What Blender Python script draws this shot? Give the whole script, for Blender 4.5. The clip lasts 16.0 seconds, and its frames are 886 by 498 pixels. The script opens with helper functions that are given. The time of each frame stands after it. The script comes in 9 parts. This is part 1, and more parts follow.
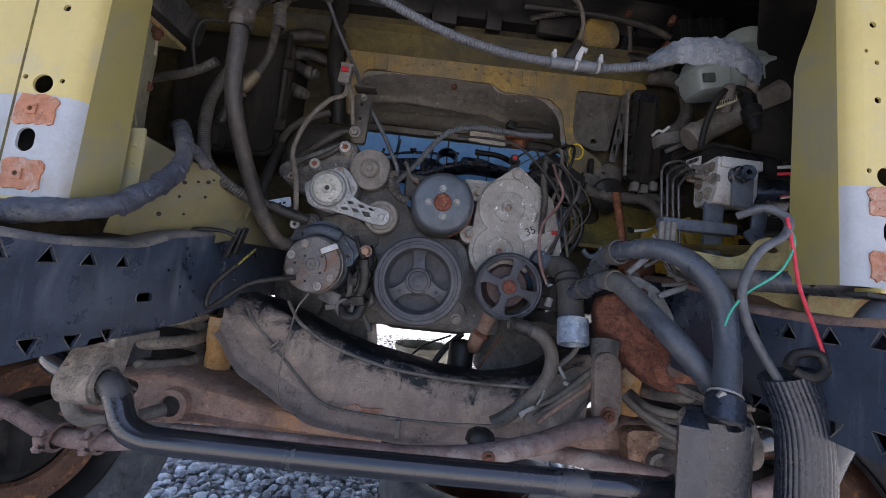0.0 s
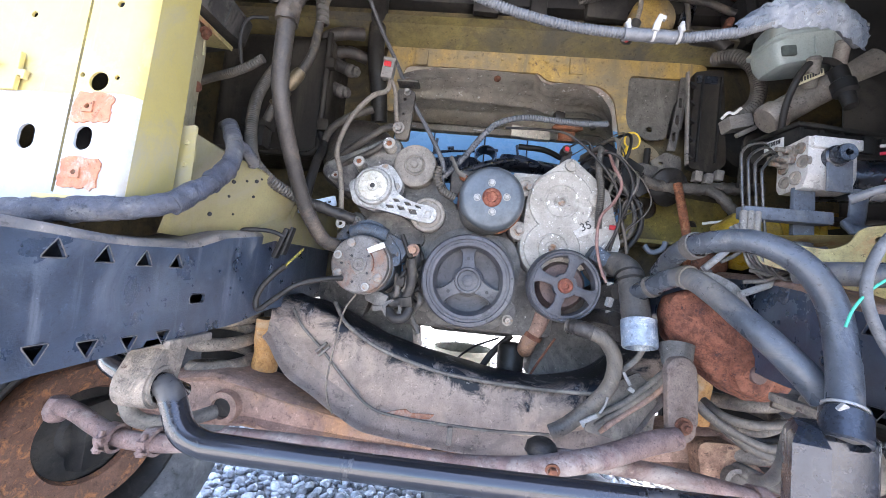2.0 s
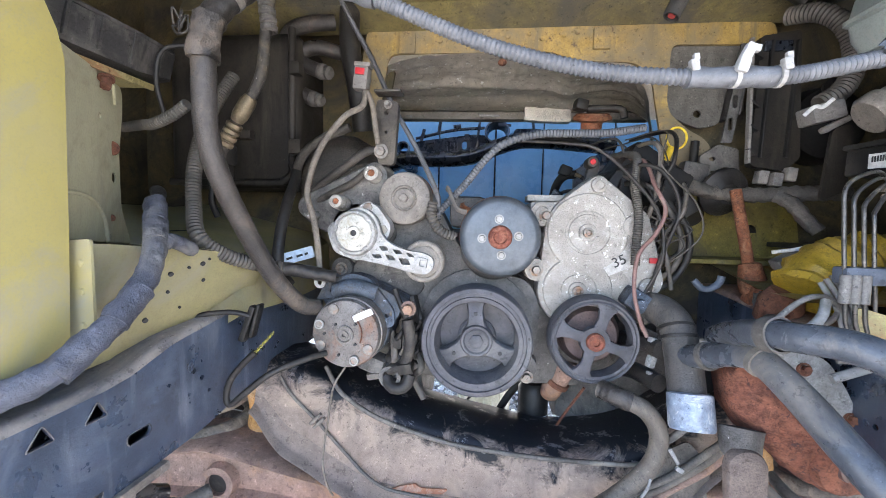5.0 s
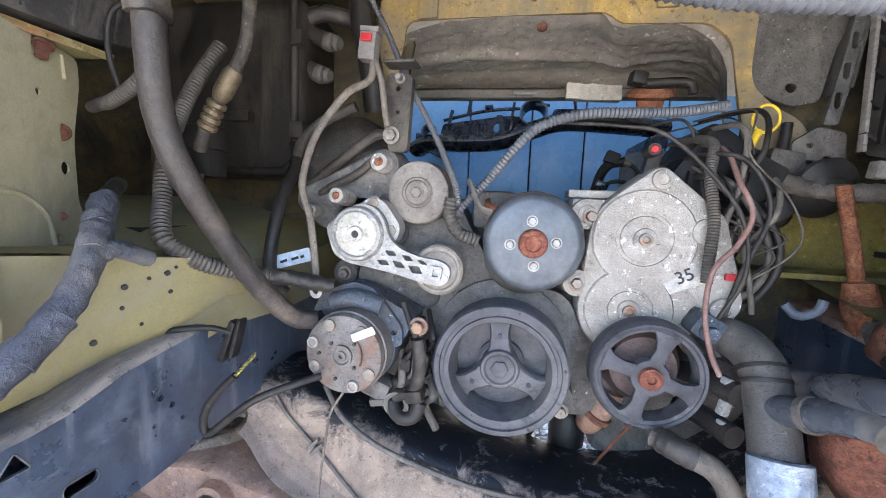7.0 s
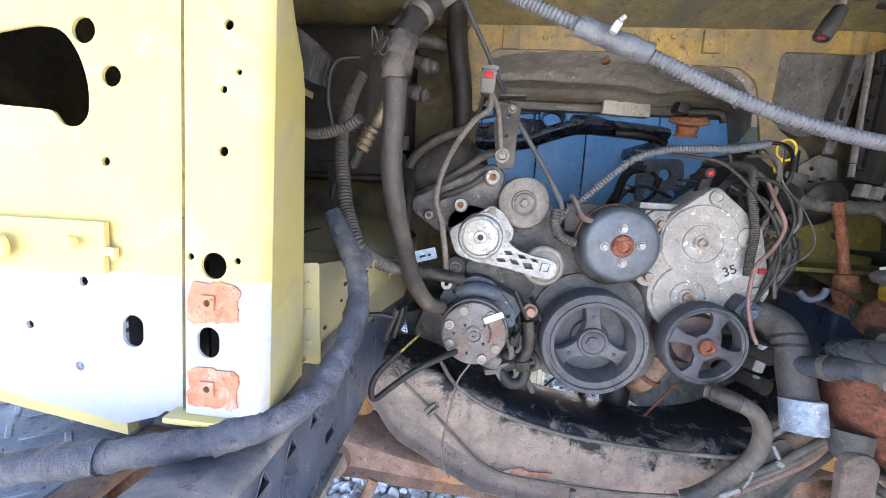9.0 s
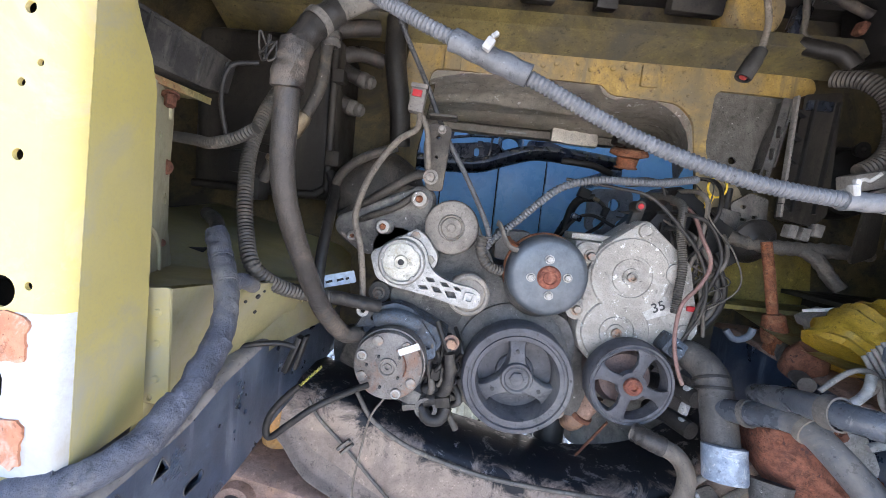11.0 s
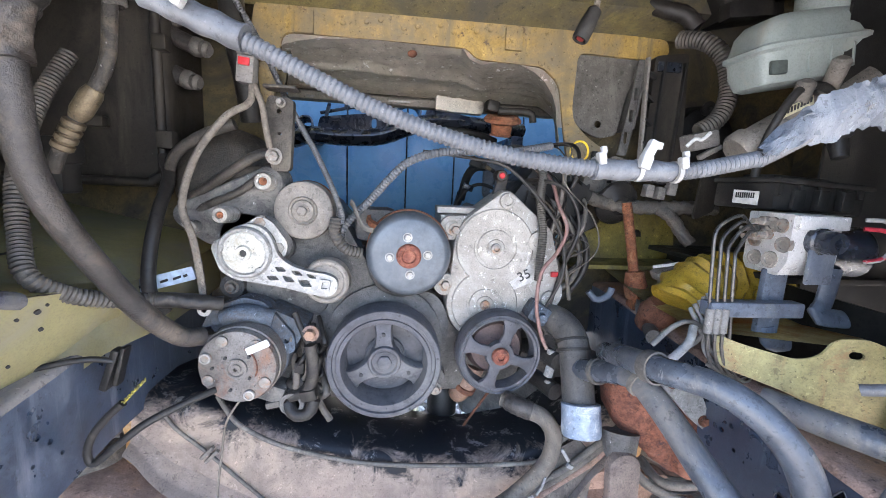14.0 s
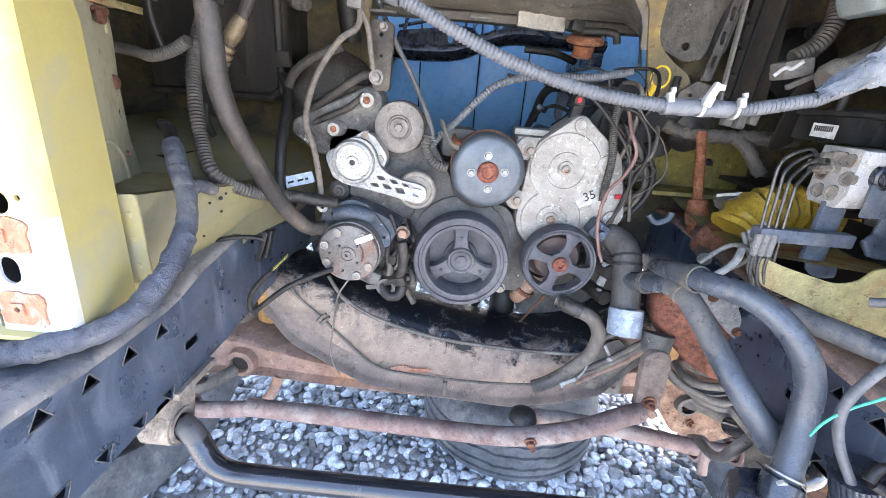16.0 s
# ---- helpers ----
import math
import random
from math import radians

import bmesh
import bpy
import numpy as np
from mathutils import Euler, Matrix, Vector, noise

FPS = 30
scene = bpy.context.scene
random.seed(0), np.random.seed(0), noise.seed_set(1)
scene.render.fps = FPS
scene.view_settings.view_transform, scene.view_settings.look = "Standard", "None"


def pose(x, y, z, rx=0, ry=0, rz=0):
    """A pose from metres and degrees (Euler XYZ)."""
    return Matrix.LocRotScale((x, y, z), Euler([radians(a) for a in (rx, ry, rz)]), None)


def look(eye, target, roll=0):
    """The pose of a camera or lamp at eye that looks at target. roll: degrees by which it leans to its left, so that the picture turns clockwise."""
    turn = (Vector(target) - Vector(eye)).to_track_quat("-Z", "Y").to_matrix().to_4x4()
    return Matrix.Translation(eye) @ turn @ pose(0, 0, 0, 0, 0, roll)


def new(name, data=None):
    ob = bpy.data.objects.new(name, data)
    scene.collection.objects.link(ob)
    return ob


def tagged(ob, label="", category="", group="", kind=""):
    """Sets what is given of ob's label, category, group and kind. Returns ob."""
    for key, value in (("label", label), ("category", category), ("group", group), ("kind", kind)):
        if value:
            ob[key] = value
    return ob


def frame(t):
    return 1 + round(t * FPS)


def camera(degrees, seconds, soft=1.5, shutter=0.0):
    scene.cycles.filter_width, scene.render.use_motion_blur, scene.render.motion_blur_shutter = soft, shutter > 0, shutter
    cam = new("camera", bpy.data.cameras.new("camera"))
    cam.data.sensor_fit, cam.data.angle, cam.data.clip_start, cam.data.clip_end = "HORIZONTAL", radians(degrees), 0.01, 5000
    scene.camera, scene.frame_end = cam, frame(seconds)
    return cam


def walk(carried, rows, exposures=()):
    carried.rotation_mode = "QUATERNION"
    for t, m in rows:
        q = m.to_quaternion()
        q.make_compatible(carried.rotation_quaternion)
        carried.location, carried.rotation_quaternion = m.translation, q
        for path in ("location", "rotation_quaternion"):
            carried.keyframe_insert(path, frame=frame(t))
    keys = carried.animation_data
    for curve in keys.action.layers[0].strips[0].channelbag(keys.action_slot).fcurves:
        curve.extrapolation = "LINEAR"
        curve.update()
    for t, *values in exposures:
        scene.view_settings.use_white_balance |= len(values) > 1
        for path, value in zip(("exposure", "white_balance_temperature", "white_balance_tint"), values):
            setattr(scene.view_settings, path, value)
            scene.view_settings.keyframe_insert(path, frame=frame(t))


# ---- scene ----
cam = camera(95.7, 16.0, soft=0.6)
PATH = [
    (0, (0.028, -0.005, 0.863), (0.058, 1.99, 1.0), 6.0),
    (0.5, (-0.001, 0.014, 0.842), (-0.101, 2.011, 0.887), 5.4),
    (1, (-0.024, 0.036, 0.858), (-0.163, 2.026, 1.006), 5.3),
    (1.5, (-0.007, 0.034, 0.854), (-0.128, 2.026, 0.987), 5.8),
    (2, (-0.01, 0.036, 0.853), (-0.135, 2.028, 0.986), 5.4),
    (2.5, (-0.02, 0.039, 0.872), (-0.212, 2.028, 0.928), 2.5),
    (3, (-0.042, 0.073, 0.999), (-0.297, 2.055, 0.918), -4.3),
    (3.5, (0.027, 0.147, 0.974), (-0.083, 2.143, 0.897), -1.2),
    (4, (0.03, 0.17, 1.005), (-0.073, 2.163, 0.879), 1.1),
    (4.2, (0.01, 0.16, 1.014), (-0.133, 2.153, 0.921), 1.5),
    (6.3, (0.024, 0.303, 1.092), (-0.263, 2.269, 0.867), 1.9),
    (6.5, (0.03, 0.318, 1.084), (-0.307, 2.277, 0.862), 2.9),
    (7, (0.014, 0.313, 1.076), (-0.366, 2.264, 0.854), 2.3),
    (7.5, (-0.023, 0.292, 1.094), (-0.412, 2.246, 0.919), 1.0),
    (8, (-0.056, 0.259, 1.103), (-0.404, 2.223, 0.953), -0.7),
    (8.5, (-0.156, 0.191, 1.101), (-0.54, 2.146, 0.926), 1.2),
    (9, (-0.22, 0.141, 1.111), (-0.407, 2.11, 0.812), 3.2),
    (9.5, (-0.2, 0.131, 1.109), (-0.203, 2.099, 0.748), 4.8),
    (9.7, (-0.19, 0.137, 1.105), (-0.218, 2.108, 0.768), 5.7),
    (11.8, (-0.111, 0.207, 1.134), (-0.232, 2.194, 0.948), 6.4),
    (12, (-0.129, 0.206, 1.121), (-0.298, 2.18, 0.844), 7.8),
    (12.5, (-0.118, 0.252, 1.141), (-0.299, 2.219, 0.83), 9.9),
    (13, (-0.043, 0.263, 1.154), (-0.009, 2.236, 0.829), 7.3),
    (13.5, (-0.009, 0.242, 1.168), (0.119, 2.231, 1.0), 4.0),
    (14, (0.017, 0.228, 1.146), (0.225, 2.192, 0.827), 2.7),
    (14.5, (0.049, 0.244, 1.106), (0.307, 2.162, 0.603), 3.7),
    (15, (0.066, 0.259, 1.092), (0.249, 2.164, 0.51), 5.3),
    (15.5, (0.066, 0.251, 1.07), (0.058, 2.142, 0.421), 8.6),
    (16, (-0.025, 0.117, 1.156), (-0.069, 1.984, 0.442), 4.5),
]
EXPOSURES = [(0.0, 1.64, 6450, 21), (0.5, 2.64, 5930, 21), (1.0, 2.81, 5880, 23), (1.5, 3.18, 6180, 20), (2.0, 3.37, 6380, 18), (3.0, 3.4, 6680, 15), (4.0, 3.38, 6630, 15), (7.0, 3.4, 6580, 16), (9.0, 3.27, 6580, 17), (9.5, 2.89, 6580, 17), (10.6, 3.09, 6530, 17), (12.0, 3.3, 6480, 17), (16.0, 3.6, 6530, 16)]
walk(cam, [(t, look(eye, target, roll)) for t, eye, target, roll in PATH],
     EXPOSURES)

# ---- light ----
world = bpy.data.worlds.new("sky")
scene.world = world
world.use_nodes = True
wn = world.node_tree
sky = wn.nodes.new("ShaderNodeTexSky")
sky.sky_type = "NISHITA"
sky.sun_disc = False
SUN_EL, SUN_AZ = radians(65), radians(42)
sky.sun_elevation, sky.sun_rotation = SUN_EL, SUN_AZ
sky.dust_density = 2.0
bg = wn.nodes["Background"]
bg.inputs[1].default_value = 0.15
wn.links.new(sky.outputs[0], bg.inputs[0])
sun = new("sun", bpy.data.lights.new("sun", "SUN"))
sun.data.energy, sun.data.angle, sun.data.color = 4.0, radians(0.6), (1.0, 0.95, 0.88)
sun_from = Vector((math.sin(SUN_AZ) * math.cos(SUN_EL), math.cos(SUN_AZ) * math.cos(SUN_EL), math.sin(SUN_EL)))
sun.matrix_world = look(sun_from * 20, (0, 0, 0))


# ---- materials ----
def surf(name, c1, c2=None, scale=18.0, rough=0.6, metal=0.0, bump=0.15, fine=360.0, dirt=None, dirt_at=0.55, dirt_scale=7.0,
         spots=None, spots_at=0.68, spots_scale=40.0, per_piece=0.0, spec=0.32, rough_dirt=0.9, contrast=0.3, mottle=0.22, stain_uv=None, grainy=0.42, streak=None):
    """A worn surface: two base tones, a layer of dirt in patches, small spots, and fine relief."""
    m = bpy.data.materials.new(name)
    m.use_nodes = True
    nt = m.node_tree
    N, L = nt.nodes, nt.links
    b = N["Principled BSDF"]
    co = N.new("ShaderNodeTexCoord").outputs["Object"]

    def noise_tex(s, detail=5, rg=0.6, dist=0.0):
        n = N.new("ShaderNodeTexNoise")
        n.inputs["Scale"].default_value, n.inputs["Detail"].default_value = s, detail
        n.inputs["Roughness"].default_value, n.inputs["Distortion"].default_value = rg, dist
        L.new(co, n.inputs["Vector"])
        return n.outputs["Fac"]

    def ramp(f, lo, hi):
        r = N.new("ShaderNodeMapRange")
        r.inputs[1].default_value, r.inputs[2].default_value = lo, hi
        L.new(f, r.inputs[0])
        return r.outputs[0]

    def mix(f, a, bb):
        x = N.new("ShaderNodeMix")
        x.data_type = "RGBA"
        L.new(f, x.inputs[0])
        for i, v in ((6, a), (7, bb)):
            if isinstance(v, tuple):
                x.inputs[i].default_value = (*v, 1)
            else:
                L.new(v, x.inputs[i])
        return x.outputs[2]

    c2 = c2 or tuple(v * 0.72 for v in c1)
    col = mix(ramp(noise_tex(scale, 6, 0.65), 0.5 - contrast / 2, 0.5 + contrast / 2), c1, c2)
    grain = noise_tex(fine, 4, 0.7)
    col = mix(ramp(grain, 0.48, 0.74), col, tuple(v * (1 - 0.45 * grainy) for v in c2))
    mottle *= 1.8
    mott = N.new("ShaderNodeHueSaturation")
    mv = N.new("ShaderNodeMapRange")
    mv.inputs[1].default_value, mv.inputs[2].default_value = 0.3, 0.7
    mv.inputs[3].default_value, mv.inputs[4].default_value = 1 - mottle, 1 + mottle
    L.new(noise_tex(scale * 3.0, 10, 0.78), mv.inputs[0])
    L.new(mv.outputs[0], mott.inputs["Value"])
    L.new(col, mott.inputs["Color"])
    col = mott.outputs[0]
    rg = None
    if dirt:
        f = ramp(noise_tex(dirt_scale, 8, 0.72, 0.6), dirt_at - 0.07, dirt_at + 0.09)
        col = mix(f, col, dirt)
        rg = f
    if spots:
        f2 = ramp(noise_tex(spots_scale, 7, 0.75), spots_at - 0.02, spots_at + 0.03)
        col = mix(f2, col, spots)
    if streak:
        mp = N.new("ShaderNodeMapping")
        mp.inputs["Scale"].default_value = streak[1]
        L.new(co, mp.inputs["Vector"])
        ns = N.new("ShaderNodeTexNoise")
        ns.inputs["Scale"].default_value, ns.inputs["Detail"].default_value, ns.inputs["Roughness"].default_value = 1.0, 7, 0.65
        L.new(mp.outputs[0], ns.inputs["Vector"])
        col = mix(ramp(ns.outputs["Fac"], streak[2], streak[2] + 0.16), col, streak[0])
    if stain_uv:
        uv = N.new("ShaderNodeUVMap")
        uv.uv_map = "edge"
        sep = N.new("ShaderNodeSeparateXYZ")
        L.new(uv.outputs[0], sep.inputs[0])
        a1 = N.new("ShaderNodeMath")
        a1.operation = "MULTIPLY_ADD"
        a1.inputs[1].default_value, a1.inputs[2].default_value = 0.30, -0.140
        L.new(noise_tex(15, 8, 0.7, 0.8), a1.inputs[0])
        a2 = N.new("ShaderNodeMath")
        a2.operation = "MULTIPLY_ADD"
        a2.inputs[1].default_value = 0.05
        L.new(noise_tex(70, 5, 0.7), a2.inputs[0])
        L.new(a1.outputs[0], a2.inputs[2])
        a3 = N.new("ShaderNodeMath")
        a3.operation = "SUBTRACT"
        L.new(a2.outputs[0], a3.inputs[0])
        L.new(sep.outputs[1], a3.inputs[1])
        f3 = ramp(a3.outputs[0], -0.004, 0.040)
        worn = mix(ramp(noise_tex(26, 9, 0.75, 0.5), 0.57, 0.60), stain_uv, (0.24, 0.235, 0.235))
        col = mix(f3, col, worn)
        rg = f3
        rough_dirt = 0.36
    if bump >= 0.1 and grainy > 0.2:
        for s_, at_, gain in ((62.0, 0.595, 0.66), (95.0, 0.625, 1.45), (150.0, 0.625, 0.40), (230.0, 0.640, 0.38), (310.0, 0.650, 1.9)):
            fl = N.new("ShaderNodeHueSaturation")
            fl.inputs["Value"].default_value = gain
            L.new(col, fl.inputs["Color"])
            L.new(ramp(noise_tex(s_, 6, 0.72), at_, at_ + 0.03), fl.inputs["Fac"])
            col = fl.outputs[0]
    if per_piece:
        hsv = N.new("ShaderNodeHueSaturation")
        info = N.new("ShaderNodeNewGeometry").outputs["Random Per Island"]
        L.new(ramp(info, -0.0, 1.0), hsv.inputs["Value"])
        mr = N.new("ShaderNodeMapRange")
        mr.inputs[3].default_value, mr.inputs[4].default_value = 1 - per_piece, 1 + per_piece
        L.new(info, mr.inputs[0])
        L.new(mr.outputs[0], hsv.inputs["Value"])
        L.new(col, hsv.inputs["Color"])
        col = hsv.outputs[0]
    L.new(col, b.inputs["Base Color"])
    r = N.new("ShaderNodeMapRange")
    r.inputs[1].default_value, r.inputs[2].default_value = 0.3, 0.7
    r.inputs[3].default_value, r.inputs[4].default_value = max(0.05, rough - 0.12), min(1, rough + 0.12)
    L.new(noise_tex(scale * 2.3, 4), r.inputs[0])
    rout = r.outputs[0]
    if rg is not None:
        mm = N.new("ShaderNodeMix")
        L.new(rg, mm.inputs[0])
        L.new(rout, mm.inputs[2])
        mm.inputs[3].default_value = rough_dirt
        rout = mm.outputs[0]
        if metal:
            ms = N.new("ShaderNodeMapRange")
            ms.inputs[3].default_value, ms.inputs[4].default_value = metal, 0.0
            L.new(rg, ms.inputs[0])
            L.new(ms.outputs[0], b.inputs["Metallic"])
    b.inputs["Metallic"].default_value = metal
    b.inputs["Specular IOR Level"].default_value = spec
    L.new(rout, b.inputs["Roughness"])
    if bump:
        bp = N.new("ShaderNodeBump")
        bp.inputs["Strength"].default_value, bp.inputs["Distance"].default_value = min(1.0, bump * (1.7 if bump >= 0.1 else 1)), 0.002
        L.new(grain, bp.inputs["Height"])
        bp2 = N.new("ShaderNodeBump")
        bp2.inputs["Strength"].default_value, bp2.inputs["Distance"].default_value = bump * 0.8, 0.006
        L.new(noise_tex(scale * 1.7, 5), bp2.inputs["Height"])
        L.new(bp.outputs[0], bp2.inputs["Normal"])
        L.new(bp2.outputs[0], b.inputs["Normal"])
    return m


yellow = surf("bus_yellow_paint", (0.48, 0.378, 0.125), (0.46, 0.375, 0.15), 4, 0.45, dirt=(0.39, 0.35, 0.245), dirt_at=0.6, spots=(0.35, 0.25, 0.12), spots_at=0.79, bump=0.03, mottle=0.05, grainy=0.10, streak=((0.5, 0.43, 0.24), (40, 40, 3.0), 0.6))
# darker copy of the panel yellow, for the shaded return of the posts
yellow_dim = surf("dimmed_yellow_paint", (0.33, 0.275, 0.085), (0.29, 0.25, 0.11), 5, 0.5, dirt=(0.26, 0.245, 0.18), dirt_at=0.56, dirt_scale=6, spots=(0.30, 0.26, 0.18), spots_at=0.77, bump=0.03, mottle=0.03, grainy=0.10, streak=((0.25, 0.225, 0.14), (30, 30, 3.0), 0.56))
yellow_dull = surf("dusty_yellow_paint", (0.46, 0.41, 0.2), (0.37, 0.34, 0.2), 7, 0.55, dirt=(0.40, 0.37, 0.27), dirt_at=0.56, spots=(0.16, 0.11, 0.06), spots_at=0.75, bump=0.06, mottle=0.06, grainy=0.3)
# floor yellow lowered in tone to stand for shade on the toe board
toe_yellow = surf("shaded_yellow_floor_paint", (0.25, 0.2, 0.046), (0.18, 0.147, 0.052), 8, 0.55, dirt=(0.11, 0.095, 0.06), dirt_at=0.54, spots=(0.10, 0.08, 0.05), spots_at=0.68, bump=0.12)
yellow_fire = surf("firewall_yellow_paint", (0.41, 0.27, 0.072), (0.28, 0.19, 0.066), 7, 0.5, dirt=(0.19, 0.155, 0.1), dirt_at=0.5, dirt_scale=5, spots=(0.11, 0.072, 0.045), spots_at=0.63, bump=0.12, streak=((0.17, 0.135, 0.08), (26, 26, 3.0), 0.54))
# grimy yellow, darkened further to stand for shade deep in the bay
yellow_grime_dim = surf("grimy_yellow_dimmed", (0.13, 0.10, 0.04), (0.075, 0.062, 0.034), 8, 0.65, dirt=(0.045, 0.04, 0.032), dirt_at=0.52, bump=0.12)
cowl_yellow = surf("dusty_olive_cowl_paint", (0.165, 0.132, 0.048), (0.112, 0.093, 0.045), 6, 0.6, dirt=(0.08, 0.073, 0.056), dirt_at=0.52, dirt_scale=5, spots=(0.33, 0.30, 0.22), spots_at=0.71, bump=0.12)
primer = surf("whitish_primer", (0.37, 0.38, 0.385), (0.325, 0.34, 0.345), 8, 0.55, dirt=(0.29, 0.275, 0.24), dirt_at=0.6, spots=(0.4, 0.3, 0.2), spots_at=0.80, bump=0.03, mottle=0.05, grainy=0.12, streak=((0.44, 0.42, 0.38), (40, 40, 4.0), 0.6))
rust_patch = surf("pale_orange_rust_patch", (0.4, 0.185, 0.105), (0.33, 0.135, 0.075), 30, 0.8, dirt=(0.44, 0.32, 0.25), dirt_at=0.57, dirt_scale=30, spots=(0.22, 0.095, 0.058), spots_at=0.66, bump=0.2)
# rail black with the blue of the reflected sky mixed into its tones
frame_black = surf("chassis_black_sky_tint", (0.019, 0.03, 0.05), (0.036, 0.053, 0.082), 9, 0.33, dirt=(0.125, 0.142, 0.17), dirt_at=0.625, dirt_scale=6, spots=(0.32, 0.31, 0.30), spots_at=0.695, bump=0.12, rough_dirt=0.7, streak=((0.125, 0.142, 0.172), (34, 34, 4), 0.56), spec=1.0)
gloss_black = surf("new_black_bar_paint", (0.01, 0.011, 0.013), (0.02, 0.02, 0.023), 10, 0.15, dirt=(0.09, 0.085, 0.08), dirt_at=0.63, bump=0.05, mottle=0.06, spec=0.7)
grey_metal = surf("grey_end_plate", (0.22, 0.23, 0.25), (0.16, 0.17, 0.19), 12, 0.45, dirt=(0.30, 0.28, 0.26), dirt_at=0.6, bump=0.08)
xm_lip = surf("grimy_grey_brown_lip", (0.36, 0.3, 0.26), (0.26, 0.22, 0.2), 9, 0.6, dirt=(0.17, 0.15, 0.14), dirt_at=0.60, dirt_scale=9, spots=(0.46, 0.385, 0.32), spots_at=0.66, bump=0.15, mottle=0.12)
arm_rust = surf("dusty_rusty_steel", (0.31, 0.21, 0.165), (0.205, 0.13, 0.1), 8, 0.75, dirt=(0.37, 0.215, 0.125), dirt_at=0.59, spots=(0.13, 0.085, 0.065), spots_at=0.63, bump=0.4, mottle=0.25)
rod_rust = surf("pinkish_rusty_rod", (0.225, 0.152, 0.132), (0.125, 0.083, 0.075), 9, 0.55, dirt=(0.29, 0.25, 0.225), dirt_at=0.56, dirt_scale=9, spots=(0.13, 0.072, 0.06), spots_at=0.62, bump=0.4, mottle=0.3, contrast=0.4)
rust_red = surf("red_brown_rust", (0.17, 0.070, 0.040), (0.10, 0.042, 0.028), 24, 0.85, dirt=(0.23, 0.105, 0.06), dirt_at=0.56, dirt_scale=26, spots=(0.05, 0.025, 0.02), spots_at=0.62, spots_scale=70, bump=0.6, mottle=0.3)
rust_case = surf("orange_red_cast_rust", (0.205, 0.076, 0.043), (0.115, 0.046, 0.032), 22, 0.85, dirt=(0.27, 0.112, 0.068), dirt_at=0.57, dirt_scale=30, spots=(0.07, 0.034, 0.03), spots_at=0.60, spots_scale=80, bump=0.9, mottle=0.4, contrast=0.4)
hub_red = surf("red_rusted_hub_steel", (0.24, 0.075, 0.045), (0.14, 0.05, 0.034), 60, 0.8, dirt=(0.30, 0.13, 0.08), dirt_at=0.57, dirt_scale=70, spots=(0.09, 0.05, 0.04), spots_at=0.62, spots_scale=140, bump=0.5, mottle=0.3)
rust_orange = surf("orange_brown_rust", (0.27, 0.095, 0.042), (0.15, 0.060, 0.034), 34, 0.85, dirt=(0.30, 0.15, 0.08), dirt_at=0.57, dirt_scale=40, spots=(0.08, 0.04, 0.03), spots_at=0.62, spots_scale=90, bump=0.5, mottle=0.35)
alu = surf("dull_cast_aluminium", (0.36, 0.333, 0.292), (0.225, 0.208, 0.182), 6, 0.5, 0.18, dirt=(0.45, 0.425, 0.38), dirt_at=0.57, dirt_scale=8, spots=(0.84, 0.83, 0.81), spots_at=0.615, spots_scale=75, bump=0.4, mottle=0.20, grainy=0.3, contrast=0.36)
alu_dark = surf("grimy_cast_iron_grey", (0.12, 0.115, 0.108), (0.065, 0.062, 0.058), 9, 0.6, 0.15, dirt=(0.17, 0.158, 0.14), dirt_at=0.56, dirt_scale=9, spots=(0.72, 0.71, 0.69), spots_at=0.67, spots_scale=110, bump=0.4, mottle=0.25)
alu_chalk = surf("white_corroded_casting", (0.15, 0.14, 0.13), (0.09, 0.085, 0.08), 12, 0.65, 0.1, dirt=(0.24, 0.225, 0.20), dirt_at=0.55, dirt_scale=14, spots=(0.6, 0.585, 0.55), spots_at=0.645, spots_scale=75, bump=0.5, mottle=0.25)
alu_bright = surf("bright_machined_aluminium", (0.345, 0.34, 0.325), (0.27, 0.266, 0.252), 26, 0.5, 0.35, dirt=(0.27, 0.255, 0.22), dirt_at=0.60, dirt_scale=22, spots=(0.5, 0.495, 0.475), spots_at=0.66, spots_scale=90, bump=0.2)
alt_metal = surf("brown_grey_alternator_case", (0.088, 0.076, 0.063), (0.045, 0.04, 0.034), 20, 0.45, 0.2, dirt=(0.145, 0.126, 0.1), dirt_at=0.56, spots=(0.5, 0.49, 0.46), spots_at=0.69, spots_scale=60, bump=0.5, mottle=0.3)
pulley_black = surf("worn_black_pulley", (0.075, 0.075, 0.083), (0.06, 0.06, 0.066), 15, 0.55, 0.1, dirt=(0.13, 0.128, 0.125), dirt_at=0.56, bump=0.2)
pulley_blue = surf("steel_blue_worn_pulley", (0.072, 0.086, 0.1), (0.115, 0.127, 0.14), 7, 0.42, 0.3, dirt=(0.19, 0.195, 0.2), dirt_at=0.58, bump=0.08)
pulley_tan = surf("tan_plastic_idler", (0.225, 0.20, 0.17), (0.17, 0.152, 0.13), 16, 0.6, dirt=(0.33, 0.29, 0.24), dirt_at=0.55, bump=0.15)
comp_face = surf("rusty_clutch_plate", (0.19, 0.178, 0.165), (0.125, 0.108, 0.094), 12, 0.5, 0.3, dirt=(0.20, 0.10, 0.058), dirt_at=0.59, dirt_scale=11, spots=(0.40, 0.385, 0.36), spots_at=0.68, spots_scale=60, bump=0.3, mottle=0.22)
